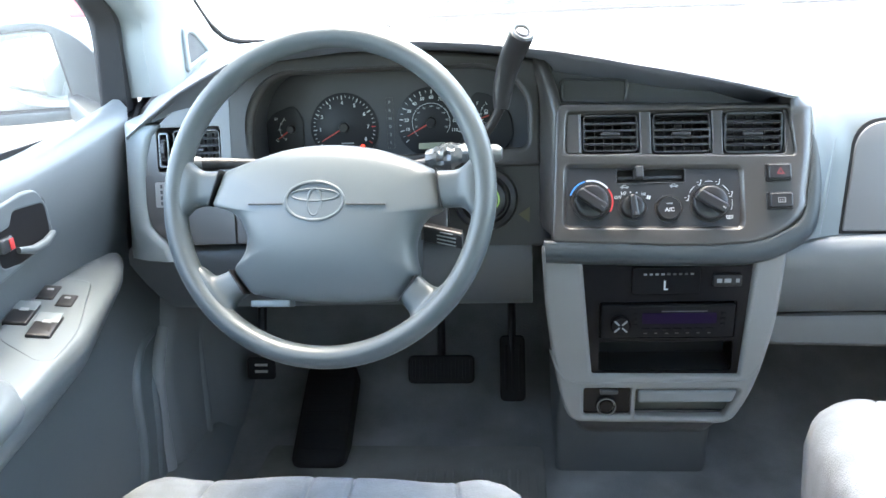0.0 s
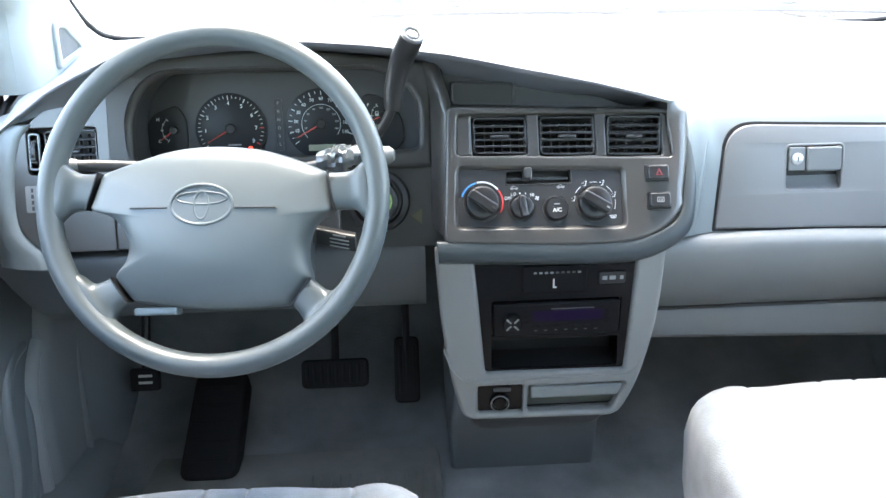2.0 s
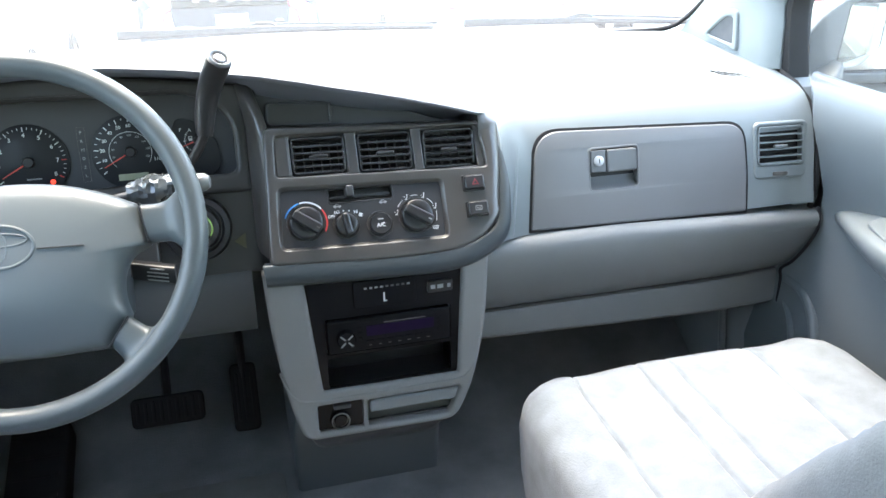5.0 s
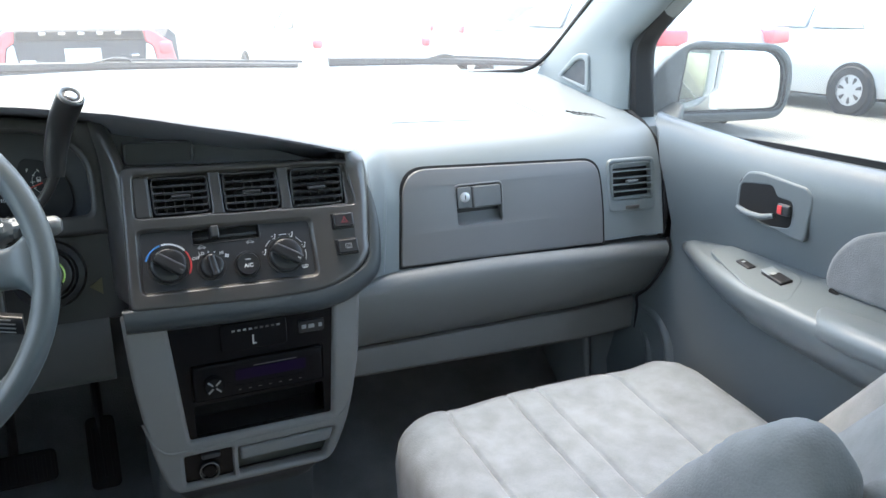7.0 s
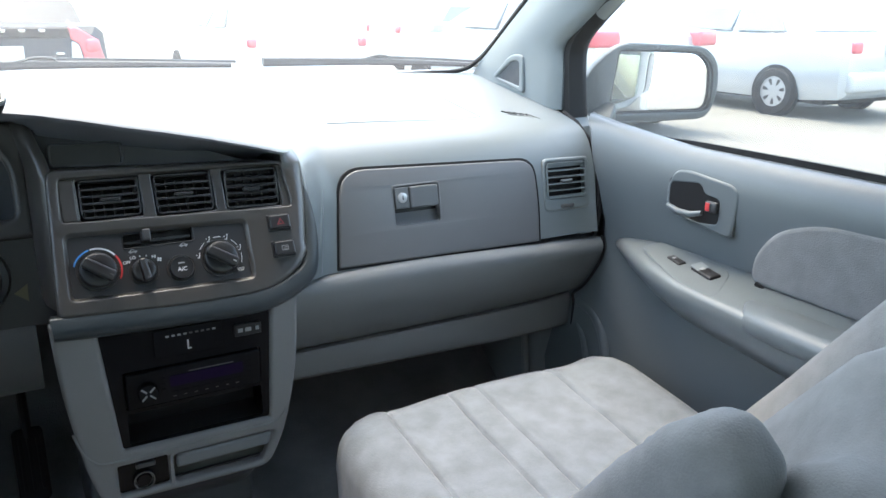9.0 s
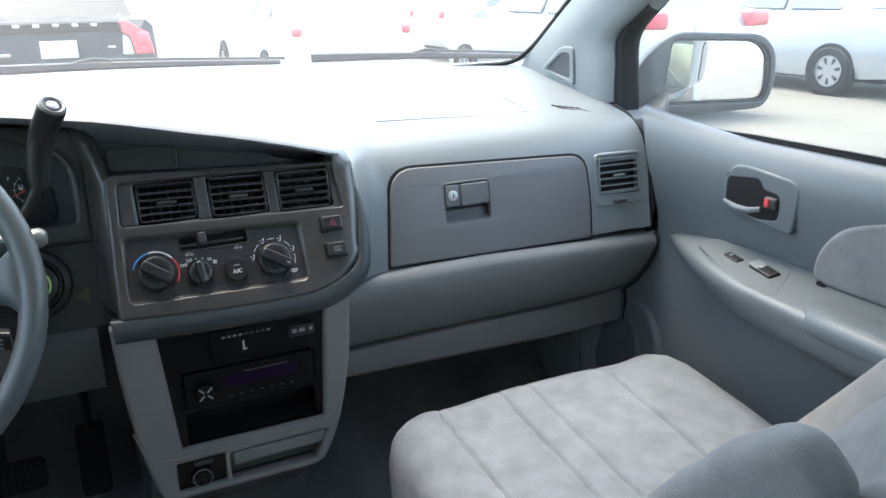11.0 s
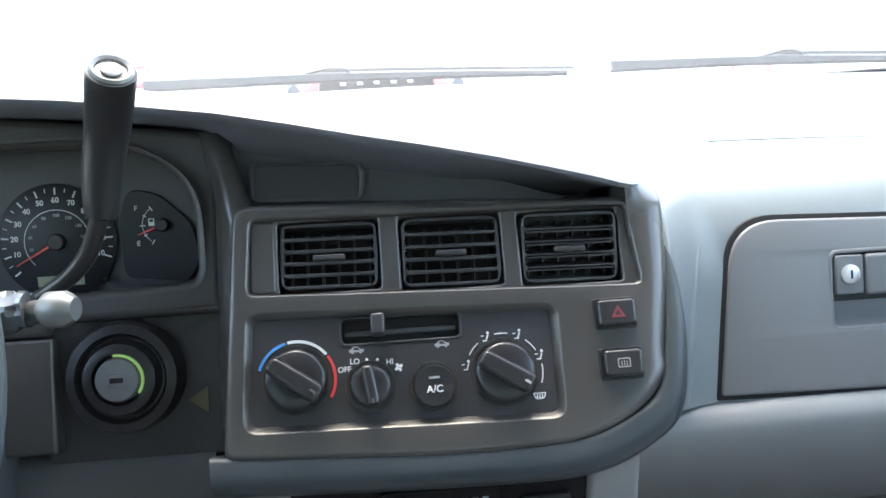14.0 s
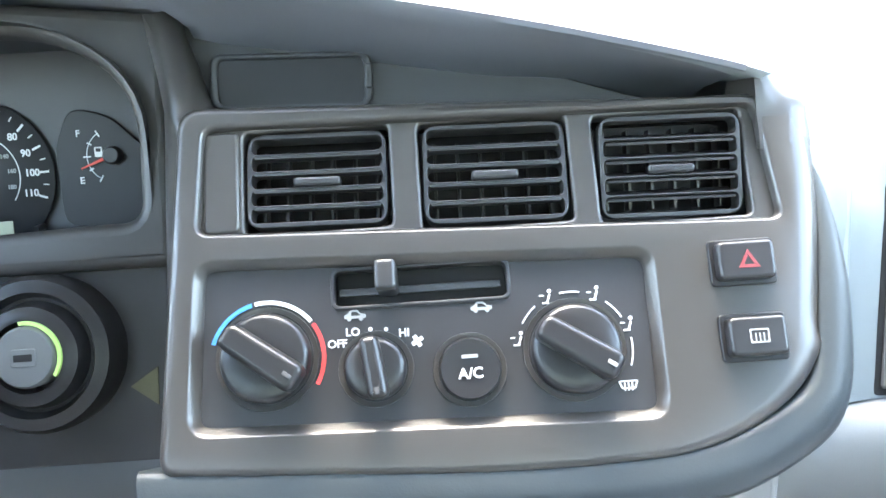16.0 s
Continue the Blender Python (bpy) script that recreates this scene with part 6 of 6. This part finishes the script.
# ---- seats ----
def cushion(cx, y0, y1, z, w, seams):
    """A padded seat cushion with stitched channels that run to the front."""
    secs = []
    n = 26
    us = sorted(set([-1, -0.985, -0.95, -0.88, -0.8] + [round(-0.76 + 0.04 * i, 3) for i in range(39)] + [0.8, 0.88, 0.95, 0.985, 1] + [round(q + d * 0.007, 4) for q in seams for d in range(-4, 13)]))
    for j in range(n + 1):
        t = j / n
        f = min(1.0, t / 0.11)
        y = y1 + (y0 - y1) * t
        drop = 0.045 * (1 - math.sqrt(max(0, 1 - (1 - f) ** 2)))
        back = -0.06 * t
        low = z - 0.17 - 0.02 * f
        half = w / 2 * (0.93 + 0.055 * min(1, t / 0.12) - 0.06 * max(0.0, t - 0.2))
        top = []
        for u in us:
            edge = 1 - abs(u)
            roll = 0.034 * (1 - math.sqrt(max(0, 1 - max(0, 1 - edge / 0.11) ** 2)))
            groove = min(1.0, 0.15 + t / 0.16) * sum(0.006 * math.exp(-((u - q - 0.05 * (1 - t)) / 0.011) ** 2) for q in seams)
            bolster = 0.012 * math.exp(-((abs(u) - 0.80) / 0.14) ** 2)
            wave = 0.002 * noise.noise((u * 3 + cx * 7, y * 9, 0.3))
            bulge = -0.010 * u * u
            top.append((cx + u * half, y + 0.02 * (1 - u * u) * (1 if t < 0.3 else 0), z - drop - roll - groove + bolster + bulge + wave + back))
        secs.append(top + [(cx + half * 0.985, y, low), (cx - half * 0.985, y, low)])
    return loft(secs)


def seat(cx, front, label, arm):
    st = thing("front_seat", (cx, front - 0.25, 0.45), label, "car seat", "front seats")
    cs = part("cushion", cushion(cx + (0.0115 if arm else 0.0), front - 0.56, front, 0.764 if arm else 0.748, 0.582 if arm else 0.545, (-0.73, -0.33, -0.14, 0.37) if arm else (-0.6, -0.1, 0.1, 0.6)), FABRIC, st, "pale velour cushion with stitched channels", 60)
    # Reclined back, hollow between its bolsters; the inner one is short where the armrest folds up.
    secs, stitch = [], []
    for j in range(17):
        t = j / 16
        s = -0.12 + 0.56 * t
        y, z = front - 0.347 - 0.60 * s, 0.795 + 0.80 * s
        half = 0.215 - 0.015 * t * t
        bx = cx + (0.037 if arm else 0.0)
        row = []
        for u in sorted([-1 + i / 16 for i in range(33)] + [0.60 + 0.012 * i for i in range(-4, 5)]):
            k = max(0.0, min(1.0, ((u if arm else abs(u)) - 0.46) / 0.40))
            g = max(0.0, min(1.0, (u + 0.72) / 0.60)) if arm else 1.0
            bol = 0.062 * k * k * (3 - 2 * k) + 0.068 * g * g * (3 - 2 * g)
            rl = 0.06 * (1 - math.sqrt(max(0, 1 - max(0, (abs(u) - 0.86) / 0.14) ** 2)))
            tp = 0.06 * max(0, (t - 0.88) / 0.12) ** 2
            seam = 0.007 * math.exp(-((u - 0.60) / 0.016) ** 2) - 0.006 * max(0.0, min(1.0, (u - 0.60) / 0.06))
            d = bol - 0.130 - rl - tp - seam + 0.0025 * noise.noise((u * 4, t * 5, cx))
            row.append((bx + u * half, y + 0.80 * d, z + 0.60 * d))
            if abs(u - 0.60) < 1e-6:
                stitch.append(row[-1])
        row += [(bx + half * 0.93, y - 0.16, z - 0.12), (bx - half * 0.93, y - 0.16, z - 0.12)]
        secs.append(row)
    part("backrest", loft(secs), FABRIC_LIT, st, "reclined velour backrest with side bolsters", 60)
    part("stitching", tube(stitch, 0.0024, 6), SPEAKER, st, "dark stitched seam")
    if arm:
        # Folded-up armrest on the inner side.
        a, b = Vector((0.270, 0.512, 0.774)), Vector((0.270, 0.306, 1.040))
        d = (b - a).normalized()
        nrm = Vector((0, d.z, -d.y))
        secs = []
        for t, k, _ in smooth_line([(0, 0.9, 0), (0.2, 1.0, 0), (0.45, 1.03, 0), (0.65, 1.03, 0), (0.74, 1.0, 0), (0.83, 0.94, 0), (0.91, 0.83, 0), (0.965, 0.67, 0), (1.0, 0.47, 0), (1.012, 0.22, 0)], 4):
            p = a + (b - a) * t * 1.0
            secs.append([tuple(p + Vector((1, 0, 0)) * (x * k) + nrm * ((y + 0.0022 * noise.noise((x * 30, t * 11, 4.0)) + 0.0026 * noise.noise((x * 9, t * 30 + x * 60, 1.0))) * k)) for x, y in rrect(-0.045, -0.052, 0.045, 0.052, 0.040, 10)])
        ar = part("armrest", loft(secs), FABRIC_LIT, st, "folded-up velour armrest", 60)
        sm = smooth_line([tuple(a + (b - a) * t * 1.0 + Vector((0.018, 0, 0)) + nrm * q) for t, q in ((0.1, 0.0495), (0.5, 0.0540), (0.74, 0.0520), (0.89, 0.0415))], 5)
        part("piping", tube(sm, 0.0022, 6), FABRIC_LIT, ar)
    part("plinth", box_bm((0.40, 0.40, 0.14), pose(cx, front - 0.32, 0.515), 0.02), DARK, st, "dark seat base")
    part("side_cover", box_bm((0.025, 0.30, 0.10), pose(cx - math.copysign(0.255, cx), front - 0.30, 0.60), 0.01, 3), VINYL_LOW, st)
    return st


seat(0.450, 0.972, "pale grey velour passenger seat with stitched channels", True)
seat(-0.455, 0.808, "pale grey velour driver's seat, reclined", False)

# ---- footwell ----
fm = thing("floor_mat", (-0.40, 1.1, 0.45), "dark ribbed rubber mat on the driver's floor", "floor mat")
plate("mat", [rrect(-0.70, 0.92, -0.165, 1.29, 0.04)], 0.010, 0.003, Matrix.Translation((0, 0, 0.461)), MAT, fm)
for i in range(14):
    part("rib", box_bm((0.006, 0.20, 0.006), pose(-0.40 + 0.017 * i, 1.10, 0.463), 0.002), MAT, fm)


def pedal(name, x, y, z, w, h, lean, label):
    p = thing(name, (x, y, z), label, "pedal", "driver's pedals")
    m = upright(x, y, z, lean)
    plate("pad", [rrect(-w / 2, -h / 2, w / 2, h / 2, 0.012)], 0.014, 0.004, m, RUBBER, p)
    for i in range(int(w / 0.014)):
        part("rib", box_bm((0.006, h * 0.7, 0.004), m @ Matrix.Translation((-w / 2 + 0.012 + 0.014 * i, 0, 0.001)), 0.0015), RUBBER, p)
    part("arm", tube([(x, y + 0.01, z), (x, y + 0.06, z + 0.10), (x, min(y + 0.16, 1.60), z + 0.26)], 0.008, 8), BLACK, p)
    return p


pedal("accelerator_pedal", -0.222, 1.37, 0.580, 0.05, 0.13, 30, "narrow black accelerator pedal")
pedal("brake_pedal", -0.361, 1.34, 0.594, 0.13, 0.055, 25, "wide ribbed black brake pedal")
fr_ = thing("footrest", (-0.59, 1.36, 0.46), "black rubber dead pedal on the toe board", "footrest")
plate("pad", [rrect(-0.052, -0.115, 0.052, 0.115, 0.024)], 0.05, 0.008, upright(-0.590, 1.300, 0.524, 62), RUBBER, fr_)
for i in range(5):
    part("rib", box_bm((0.074, 0.006, 0.003), upright(-0.590, 1.300, 0.524, 62) @ Matrix.Translation((0, -0.080 + 0.040 * i, 0.0005)), 0.001), RUBBER, fr_)
pb = thing("parking_brake_pedal", (-0.72, 1.33, 0.60), "black parking brake pedal with white lettering", "pedal")
plate("pad", [rrect(-0.028, -0.022, 0.028, 0.022, 0.006)], 0.014, 0.004, upright(-0.722, 1.335, 0.600, 15), RUBBER, pb)
for k in range(2):
    part("print_bar", box_bm((0.026, 0.005, 0.001), upright(-0.722, 1.335, 0.600, 15) @ Matrix.Translation((0.002, 0.008 - 0.013 * k, 0.0005))), WHITE_INK, pb)
part("arm", tube([(-0.722, 1.345, 0.60), (-0.722, 1.40, 0.72), (-0.722, 1.50, 0.85)], 0.009, 8), BLACK, pb)
for s in (-1, 1):
    kp = thing("kick_panel", (s * 0.80, 1.35, 0.47), "dark grey moulded kick panel beside the footwell", "kick panel", "kick panels")
    if s > 0:
        plan, lifts = ((0.815, 1.10), (0.800, 1.20), (0.778, 1.28), (0.768, 1.34), (0.775, 1.42), (0.79, 1.62), (0.88, 1.62), (0.88, 1.10)), ((0.45, 0), (0.60, 0), (0.80, 0), (0.95, 0))
    else:
        plan, lifts = ((0.850, 1.11), (0.826, 1.112), (0.812, 1.122), (0.807, 1.145), (0.805, 1.24), (0.801, 1.262), (0.788, 1.29), (0.776, 1.34), (0.774, 1.42), (0.79, 1.62), (0.88, 1.62), (0.88, 1.11)), ((0.44, 0), (0.60, 0), (0.67, 0.004), (0.71, 0.014), (0.74, 0.034), (0.77, 0.062), (0.82, 0.092), (0.90, 0.110), (0.98, 0.115))
    part("panel", loft([[(s * x, y + (d if y < 1.3 else 0.0), z) for x, y in plan] for z, d in lifts]), VINYL_LOW if s > 0 else BOLSTER_P, kp, "", 60)
    if s < 0:
        part("rib", tube(smooth_line([(-0.806, 1.225, 0.45), (-0.806, 1.245, 0.54), (-0.807, 1.256, 0.64), (-0.809, 1.268, 0.70), (-0.813, 1.290, 0.74)], 5), 0.009, 12), BOLSTER_P, kp)
        part("sill_fairing", loft([[(-x, y, z) for x, z in ((0.86, 0.53), (0.812, 0.528), (0.796, 0.518), (0.788, 0.500), (0.780, 0.470), (0.768, 0.452), (0.86, 0.45))] for y in (0.98, 1.10, 1.30, 1.45)]), BOLSTER_P, kp, "moulded foot of the kick panel", 60)
        part("cover_edge", tube(smooth_line([(-0.826, 1.108, 0.45), (-0.825, 1.110, 0.60), (-0.824, 1.116, 0.67), (-0.824, 1.126, 0.71), (-0.825, 1.148, 0.742), (-0.828, 1.178, 0.765)], 4), 0.013, 12), VINYL_LOW, kp, "rounded edge of the kick panel")
    else:
        part("rib", tube(smooth_line([(s * 0.772, 1.27, 0.47), (s * 0.765, 1.275, 0.62), (s * 0.767, 1.29, 0.72), (s * 0.775, 1.33, 0.78)], 5), 0.008, 8), VINYL_LOW, kp)


# Sill trim under the driver's door.
sill = loft([[(-0.802, y, 0.452), (-0.806, y, 0.496), (-0.813, y, 0.508), (-0.828, y, 0.514), (-0.900, y, 0.514), (-0.900, y, 0.452)] for y in (0.10, 0.50, 0.90, 1.25, 1.42)])
tagged(part("trim_3", sill, VINYL_LOW, None), "grey moulded sill trim under the driver's door", "sill trim", kind="structure")


# ---- wipers ----
def wiper(a, b, hump):
    w = thing("wiper", a, "grey metal windscreen wiper at rest on the cowl", "wiper", "windscreen wipers")
    pa, pb_ = Vector(a), Vector(b)

    def at(t, up=0.0, back=0.0):
        return tuple(pa.lerp(pb_, t) + Vector((0, back, up + 0.004 * math.sin(math.pi * t))))

    rubber, rail = [], []
    for i in range(13):
        t = i / 12
        h = 0.0185 - 0.0090 * t
        rubber.append([at(t, 0.000, -0.0045), at(t, 0.000, 0.0045), at(t, 0.0050, 0.0030), at(t, 0.0050, -0.0030)])
        rail.append([at(t, 0.0045, -0.0060), at(t, 0.0040, 0.0080), at(t, h, 0.0080), at(t, h + 0.0015, 0.0020), at(t, h - 0.001, -0.0045)])
    part("blade", loft(rubber), RUBBER, w, "black rubber blade")
    part("rail", loft(rail), WIPER, w, "grey blade carrier")
    part("yoke", tube(smooth_line([at(hump - 0.075, 0.010), at(hump - 0.03, 0.0165), at(hump + 0.01, 0.0215), at(hump + 0.05, 0.0200), at(hump + 0.065, 0.013)], 5), 0.0028, 10), WIPER, w)
    part("arm", loft([[at(t, z, y) for z, y in ((0.010, 0.004), (0.010, 0.017), (0.010 + k, 0.016), (0.010 + k, 0.006))] for t, k in ((hump, 0.0105), (hump + 0.10, 0.0100), (hump + 0.3, 0.0080), (0.93, 0.0060), (1.02, 0.0055))]), WIPER, w, "pressed metal wiper arm")
    return w


wiper((-0.388, 1.720, 1.2300), (0.270, 1.725, 1.2235), 0.415)
wiper((0.338, 1.710, 1.2250), (0.845, 1.600, 1.2170), 0.49)
for sgn, nm in ((-1, "trim_4"), (1, "trim_5")):
    edge = smooth_line([(sgn * 0.50, 1.628, 1.208), (sgn * 0.66, 1.600, 1.209), (sgn * 0.755, 1.568, 1.214), (sgn * 0.785, 1.530, 1.240), (sgn * 0.788, 1.440, 1.305), (sgn * 0.775, 1.20, 1.48), (sgn * 0.75, 0.90, 1.69)], 6)
    tagged(part(nm, tube(edge, [0.001 + 0.004 * min(1, i / 8) for i in range(len(edge))], 8), RUBBER, None), "black rubber edge of the windscreen", "trim", kind="structure")


# ---- parked cars ----
def parked_car(paint, x, y, turn, label, length=4.5, width=1.74, height=1.42, van=False, lamp=1.0, deck=1.0, lamp_z=0.90, lamp_h=0.25, lamp_w=0.30, roof=None):
    """A parked car; its back faces local -y."""
    c = thing("parked_car", (x, y, 0), label, "car", "parked cars")
    base = pose(x, y, 0, 0, 0, turn)
    k = height / 1.42
    lift = k * deck
    roof = roof or height
    tall = (roof - 1.04 * k) / (height - 1.04 * k)

    def put(p):
        return tuple(base @ Vector(p))

    L = length
    rows = [(0.00, 0.70, 0.42, 0.86 * lift), (0.03, 0.80, 0.34, 0.98 * lift), (0.10, 0.85, 0.28, 1.04 * lift), (0.55, 0.87, 0.24, 1.06 * lift), (1.2, 0.87, 0.22, 1.04 * k), (3.0, 0.87, 0.22, 0.98 * k), (3.9, 0.85, 0.24, 0.92 * k), (4.3, 0.80, 0.28, 0.82 * k), (4.5, 0.68, 0.36, 0.70 * k)]
    secs = []
    for q, h, lo, hi in rows:
        h = h * width / 1.74
        yy = q * L / 4.5
        secs.append([put(p) for p in ((-h * 0.94, yy, lo), (-h, yy, lo + 0.16), (-h, yy, lo + 0.38), (-h * 0.97, yy, hi - 0.06), (-h * 0.90, yy, hi), (h * 0.90, yy, hi), (h * 0.97, yy, hi - 0.06), (h, yy, lo + 0.38), (h, yy, lo + 0.16), (h * 0.94, yy, lo))])
    body = part("body", loft(secs), paint, c, "", 30)
    r0, r1, r2, r3 = ((0.10, 0.35, 2.7, 3.3) if van else (0.62, 1.25, 2.45, 3.25))
    w = width / 2
    cab = [(r0, w * 0.86, w * 0.84, 0.0), ((r0 + r1) / 2, w * 0.88, w * 0.74, 0.55), (r1, w * 0.9, w * 0.68, 0.97), ((r1 + r2) / 2, w * 0.9, w * 0.69, 1.0), (r2, w * 0.9, w * 0.68, 0.95), ((r2 + r3) / 2, w * 0.88, w * 0.72, 0.5), (r3, w * 0.86, w * 0.84, 0.0)]
    secs = []
    for q, wb, wt, f in cab:
        z0 = 1.02 * k
        z1 = z0 + 0.02 + (roof - z0 - 0.02) * f
        secs.append([put(p) for p in ((-wb, q * L / 4.5, z0 - 0.03), (-(wb + (wt - wb) * f), q * L / 4.5, z1 - 0.04 * f), (-(wb + (wt - wb) * f) * 0.8, q * L / 4.5, z1), ((wb + (wt - wb) * f) * 0.8, q * L / 4.5, z1), ((wb + (wt - wb) * f), q * L / 4.5, z1 - 0.04 * f), (wb, q * L / 4.5, z0 - 0.03))])
    part("cabin", loft(secs), paint, c, "", 30)
    rear = [(-w * 0.74, r0 + 0.05, 1.05), (w * 0.74, r0 + 0.05, 1.05), (w * 0.60, r1 - 0.08, 1.335), (-w * 0.60, r1 - 0.08, 1.335)]
    part("rear_window", loft([[put((a, (b + d) * L / 4.5, (1.05 + (z - 1.05) * tall) * k + e)) for a, b, z in rear] for d, e in ((0.02, 0.0), (-0.018, 0.022))]), CAR_GLASS, c)
    for s in (-1, 1):
        for a, b in ((r1 - 0.25, (r1 + r2) / 2 - 0.05), ((r1 + r2) / 2 + 0.03, r2 + 0.25)):
            quad = [(a, 1.06), (b, 1.06), (b - (0.22 if b > r2 else 0), 1.34), (a + (0.28 if a < r1 else 0), 1.34)]
            part("side_window", loft([[put((s * (w * (0.90 if z < 1.2 else 0.71) + d), q * L / 4.5, (1.06 + (z - 1.06) * tall) * k)) for q, z in quad] for d in (-0.02, 0.008)]), CAR_GLASS, c)
        part("wing_mirror", box_bm((0.18, 0.10, 0.12), base @ pose(s * (w + 0.08), 3.05 * L / 4.5, 1.04 * k), 0.03, 3), paint, c)
        part("tail_lamp", box_bm((w * lamp_w * lamp, 0.20, lamp_h * k * lamp), base @ pose(s * w * 0.80, 0.065, lamp_z * k, 0, 0, s * 14), min(0.05, 0.4 * lamp_h * k * lamp), 3), TAIL_RED, c, "red tail lamp")
        for q in (0.98, 3.62):
            m = base @ pose(s * (w - 0.065), q * L / 4.5, 0.315, 0, 90, 0)
            wl = part("wheel", lathe([(0.20, -0.095), (0.29, -0.10), (0.315, -0.07), (0.315, 0.07), (0.29, 0.10), (0.20, 0.095)], m, 28, None, False), RUBBER, c, "black tyre")
            part("rim", lathe([(0.205, -0.08), (0.205, 0.08)], m, 24), SILVER, wl)
            for i in range(7):
                plate("spoke_gap", [rpoly([(0.088, -0.008), (0.168, -0.028), (0.176, 0.0), (0.168, 0.028), (0.088, 0.008)], 0.010, 2)], 0.012, 0.002, m @ Matrix.Rotation(2 * math.pi * i / 7, 4, "Z") @ Matrix.Translation((0, 0, 0.085 if s > 0 else -0.073)), DARK, wl, "", 1)
            part("arch", lathe([(0.355, 0.0), (0.355, 0.078), (0.31, 0.078), (0.31, 0.0)], m if s > 0 else m @ Matrix.Rotation(math.pi, 4, "X"), 28, None, False), RUBBER, wl)
    part("number_plate", box_bm((0.31, 0.012, 0.155), base @ pose(0, 0.004 - 0.012, 0.86 * k), 0.003), WHITE_INK, c)
    part("bumper", box_bm((width * 0.90, 0.16, 0.26), base @ pose(0, 0.02, 0.50), 0.05, 3), paint, c)
    # Black box that stands for the shade beneath the car.
    part("underbody_shade", box_bm((width * 0.86, L * 0.86, 0.10), base @ pose(0, L / 2, 0.24), 0.02), RUBBER, c, "dark block standing for the shade under the body")
    return c, base


c, base = parked_car(PAINT_DARK, -0.04, 8.15, 2, "dark grey sedan seen from behind", 4.6, 1.80, 1.50, lamp=0.5, deck=1.05, lamp_z=0.93, roof=1.60)
REAR = base @ pose(0, -0.012, 0, 90)
for s in (-1, 1):
    lens = [(s * 0.545, 1.150), (s * 0.605, 1.155), (s * 0.790, 1.030), (s * 0.835, 0.840), (s * 0.655, 0.835), (s * 0.625, 1.000), (s * 0.555, 1.040)]
    plate("tail_lamp", [rpoly(lens if s > 0 else lens[::-1], 0.02, 3)], 0.10, 0.015, REAR, TAIL_RED, c, "tall red tail lamp")
    pale = [(s * 0.560, 1.030), (s * 0.618, 0.995), (s * 0.648, 0.838), (s * 0.540, 0.838)]
    plate("reverse_lamp", [rpoly(pale if s > 0 else pale[::-1], 0.02, 3)], 0.09, 0.010, REAR, PAINT_SILVER, c, "pale reversing lamp")
plate("lid_band", [rrect(-0.54, 1.055, 0.54, 1.140, 0.02)], 0.05, 0.008, REAR, RUBBER, c, "dark ribbed band along the boot lid")
for i in range(5):
    part("badge_bar", box_bm((0.055, 0.03, 0.030), base @ pose(-0.32 + 0.16 * i, -0.015, 1.118), 0.006), CHROME, c)
part("print_bar", box_bm((0.12, 0.03, 0.028), base @ pose(-0.46, -0.012, 0.875), 0.004), CHROME, c)
part("print_bar", box_bm((0.07, 0.03, 0.022), base @ pose(0.45, -0.012, 0.915), 0.004), CHROME, c)
c, base = parked_car(PAINT_WHITE, -3.00, 8.3, 0, "white van parked beside the sedan", 4.5, 1.80, 1.78, True, 0.7, lamp_z=0.98, lamp_h=0.12, lamp_w=0.30)
for s in (-1, 1):
    part("upper_lamp", box_bm((0.10, 0.16, 0.36), base @ pose(s * 0.70, 0.20, 1.52, -12), 0.04, 3), TAIL_RED, c, "tall red lamp beside the rear window")
parked_car(PAINT_SILVER, 9.90, 6.10, 0, "silver sedan parked further along the row", 4.6, 1.80, 1.46, lamp=0.6)
parked_car(PAINT_SILVER, 6.05, 6.35, 0, "pale grey sedan with wide red tail lamps", 4.5, 1.82, 1.50, lamp_z=1.00, lamp_h=0.16, lamp_w=0.42, deck=1.04)
parked_car(PAINT_WHITE, 3.35, 9.6, 0, "white sedan a row further off", 4.5, 1.78, 1.45, lamp=0.45)
parked_car(PAINT_WHITE, 7.1, 15.4, -90, "white sedan standing across the lot", 4.5, 1.78, 1.45, lamp=0.6)
parked_car(PAINT_WHITE, -6.2, 9.5, 0, "white van-like car further along the row", 4.6, 1.80, 1.75, True)
parked_car(PAINT_SILVER, -3.0, -3.0, 0, "silver sedan parked beside the driver's side", 4.5, 1.76, 1.44)
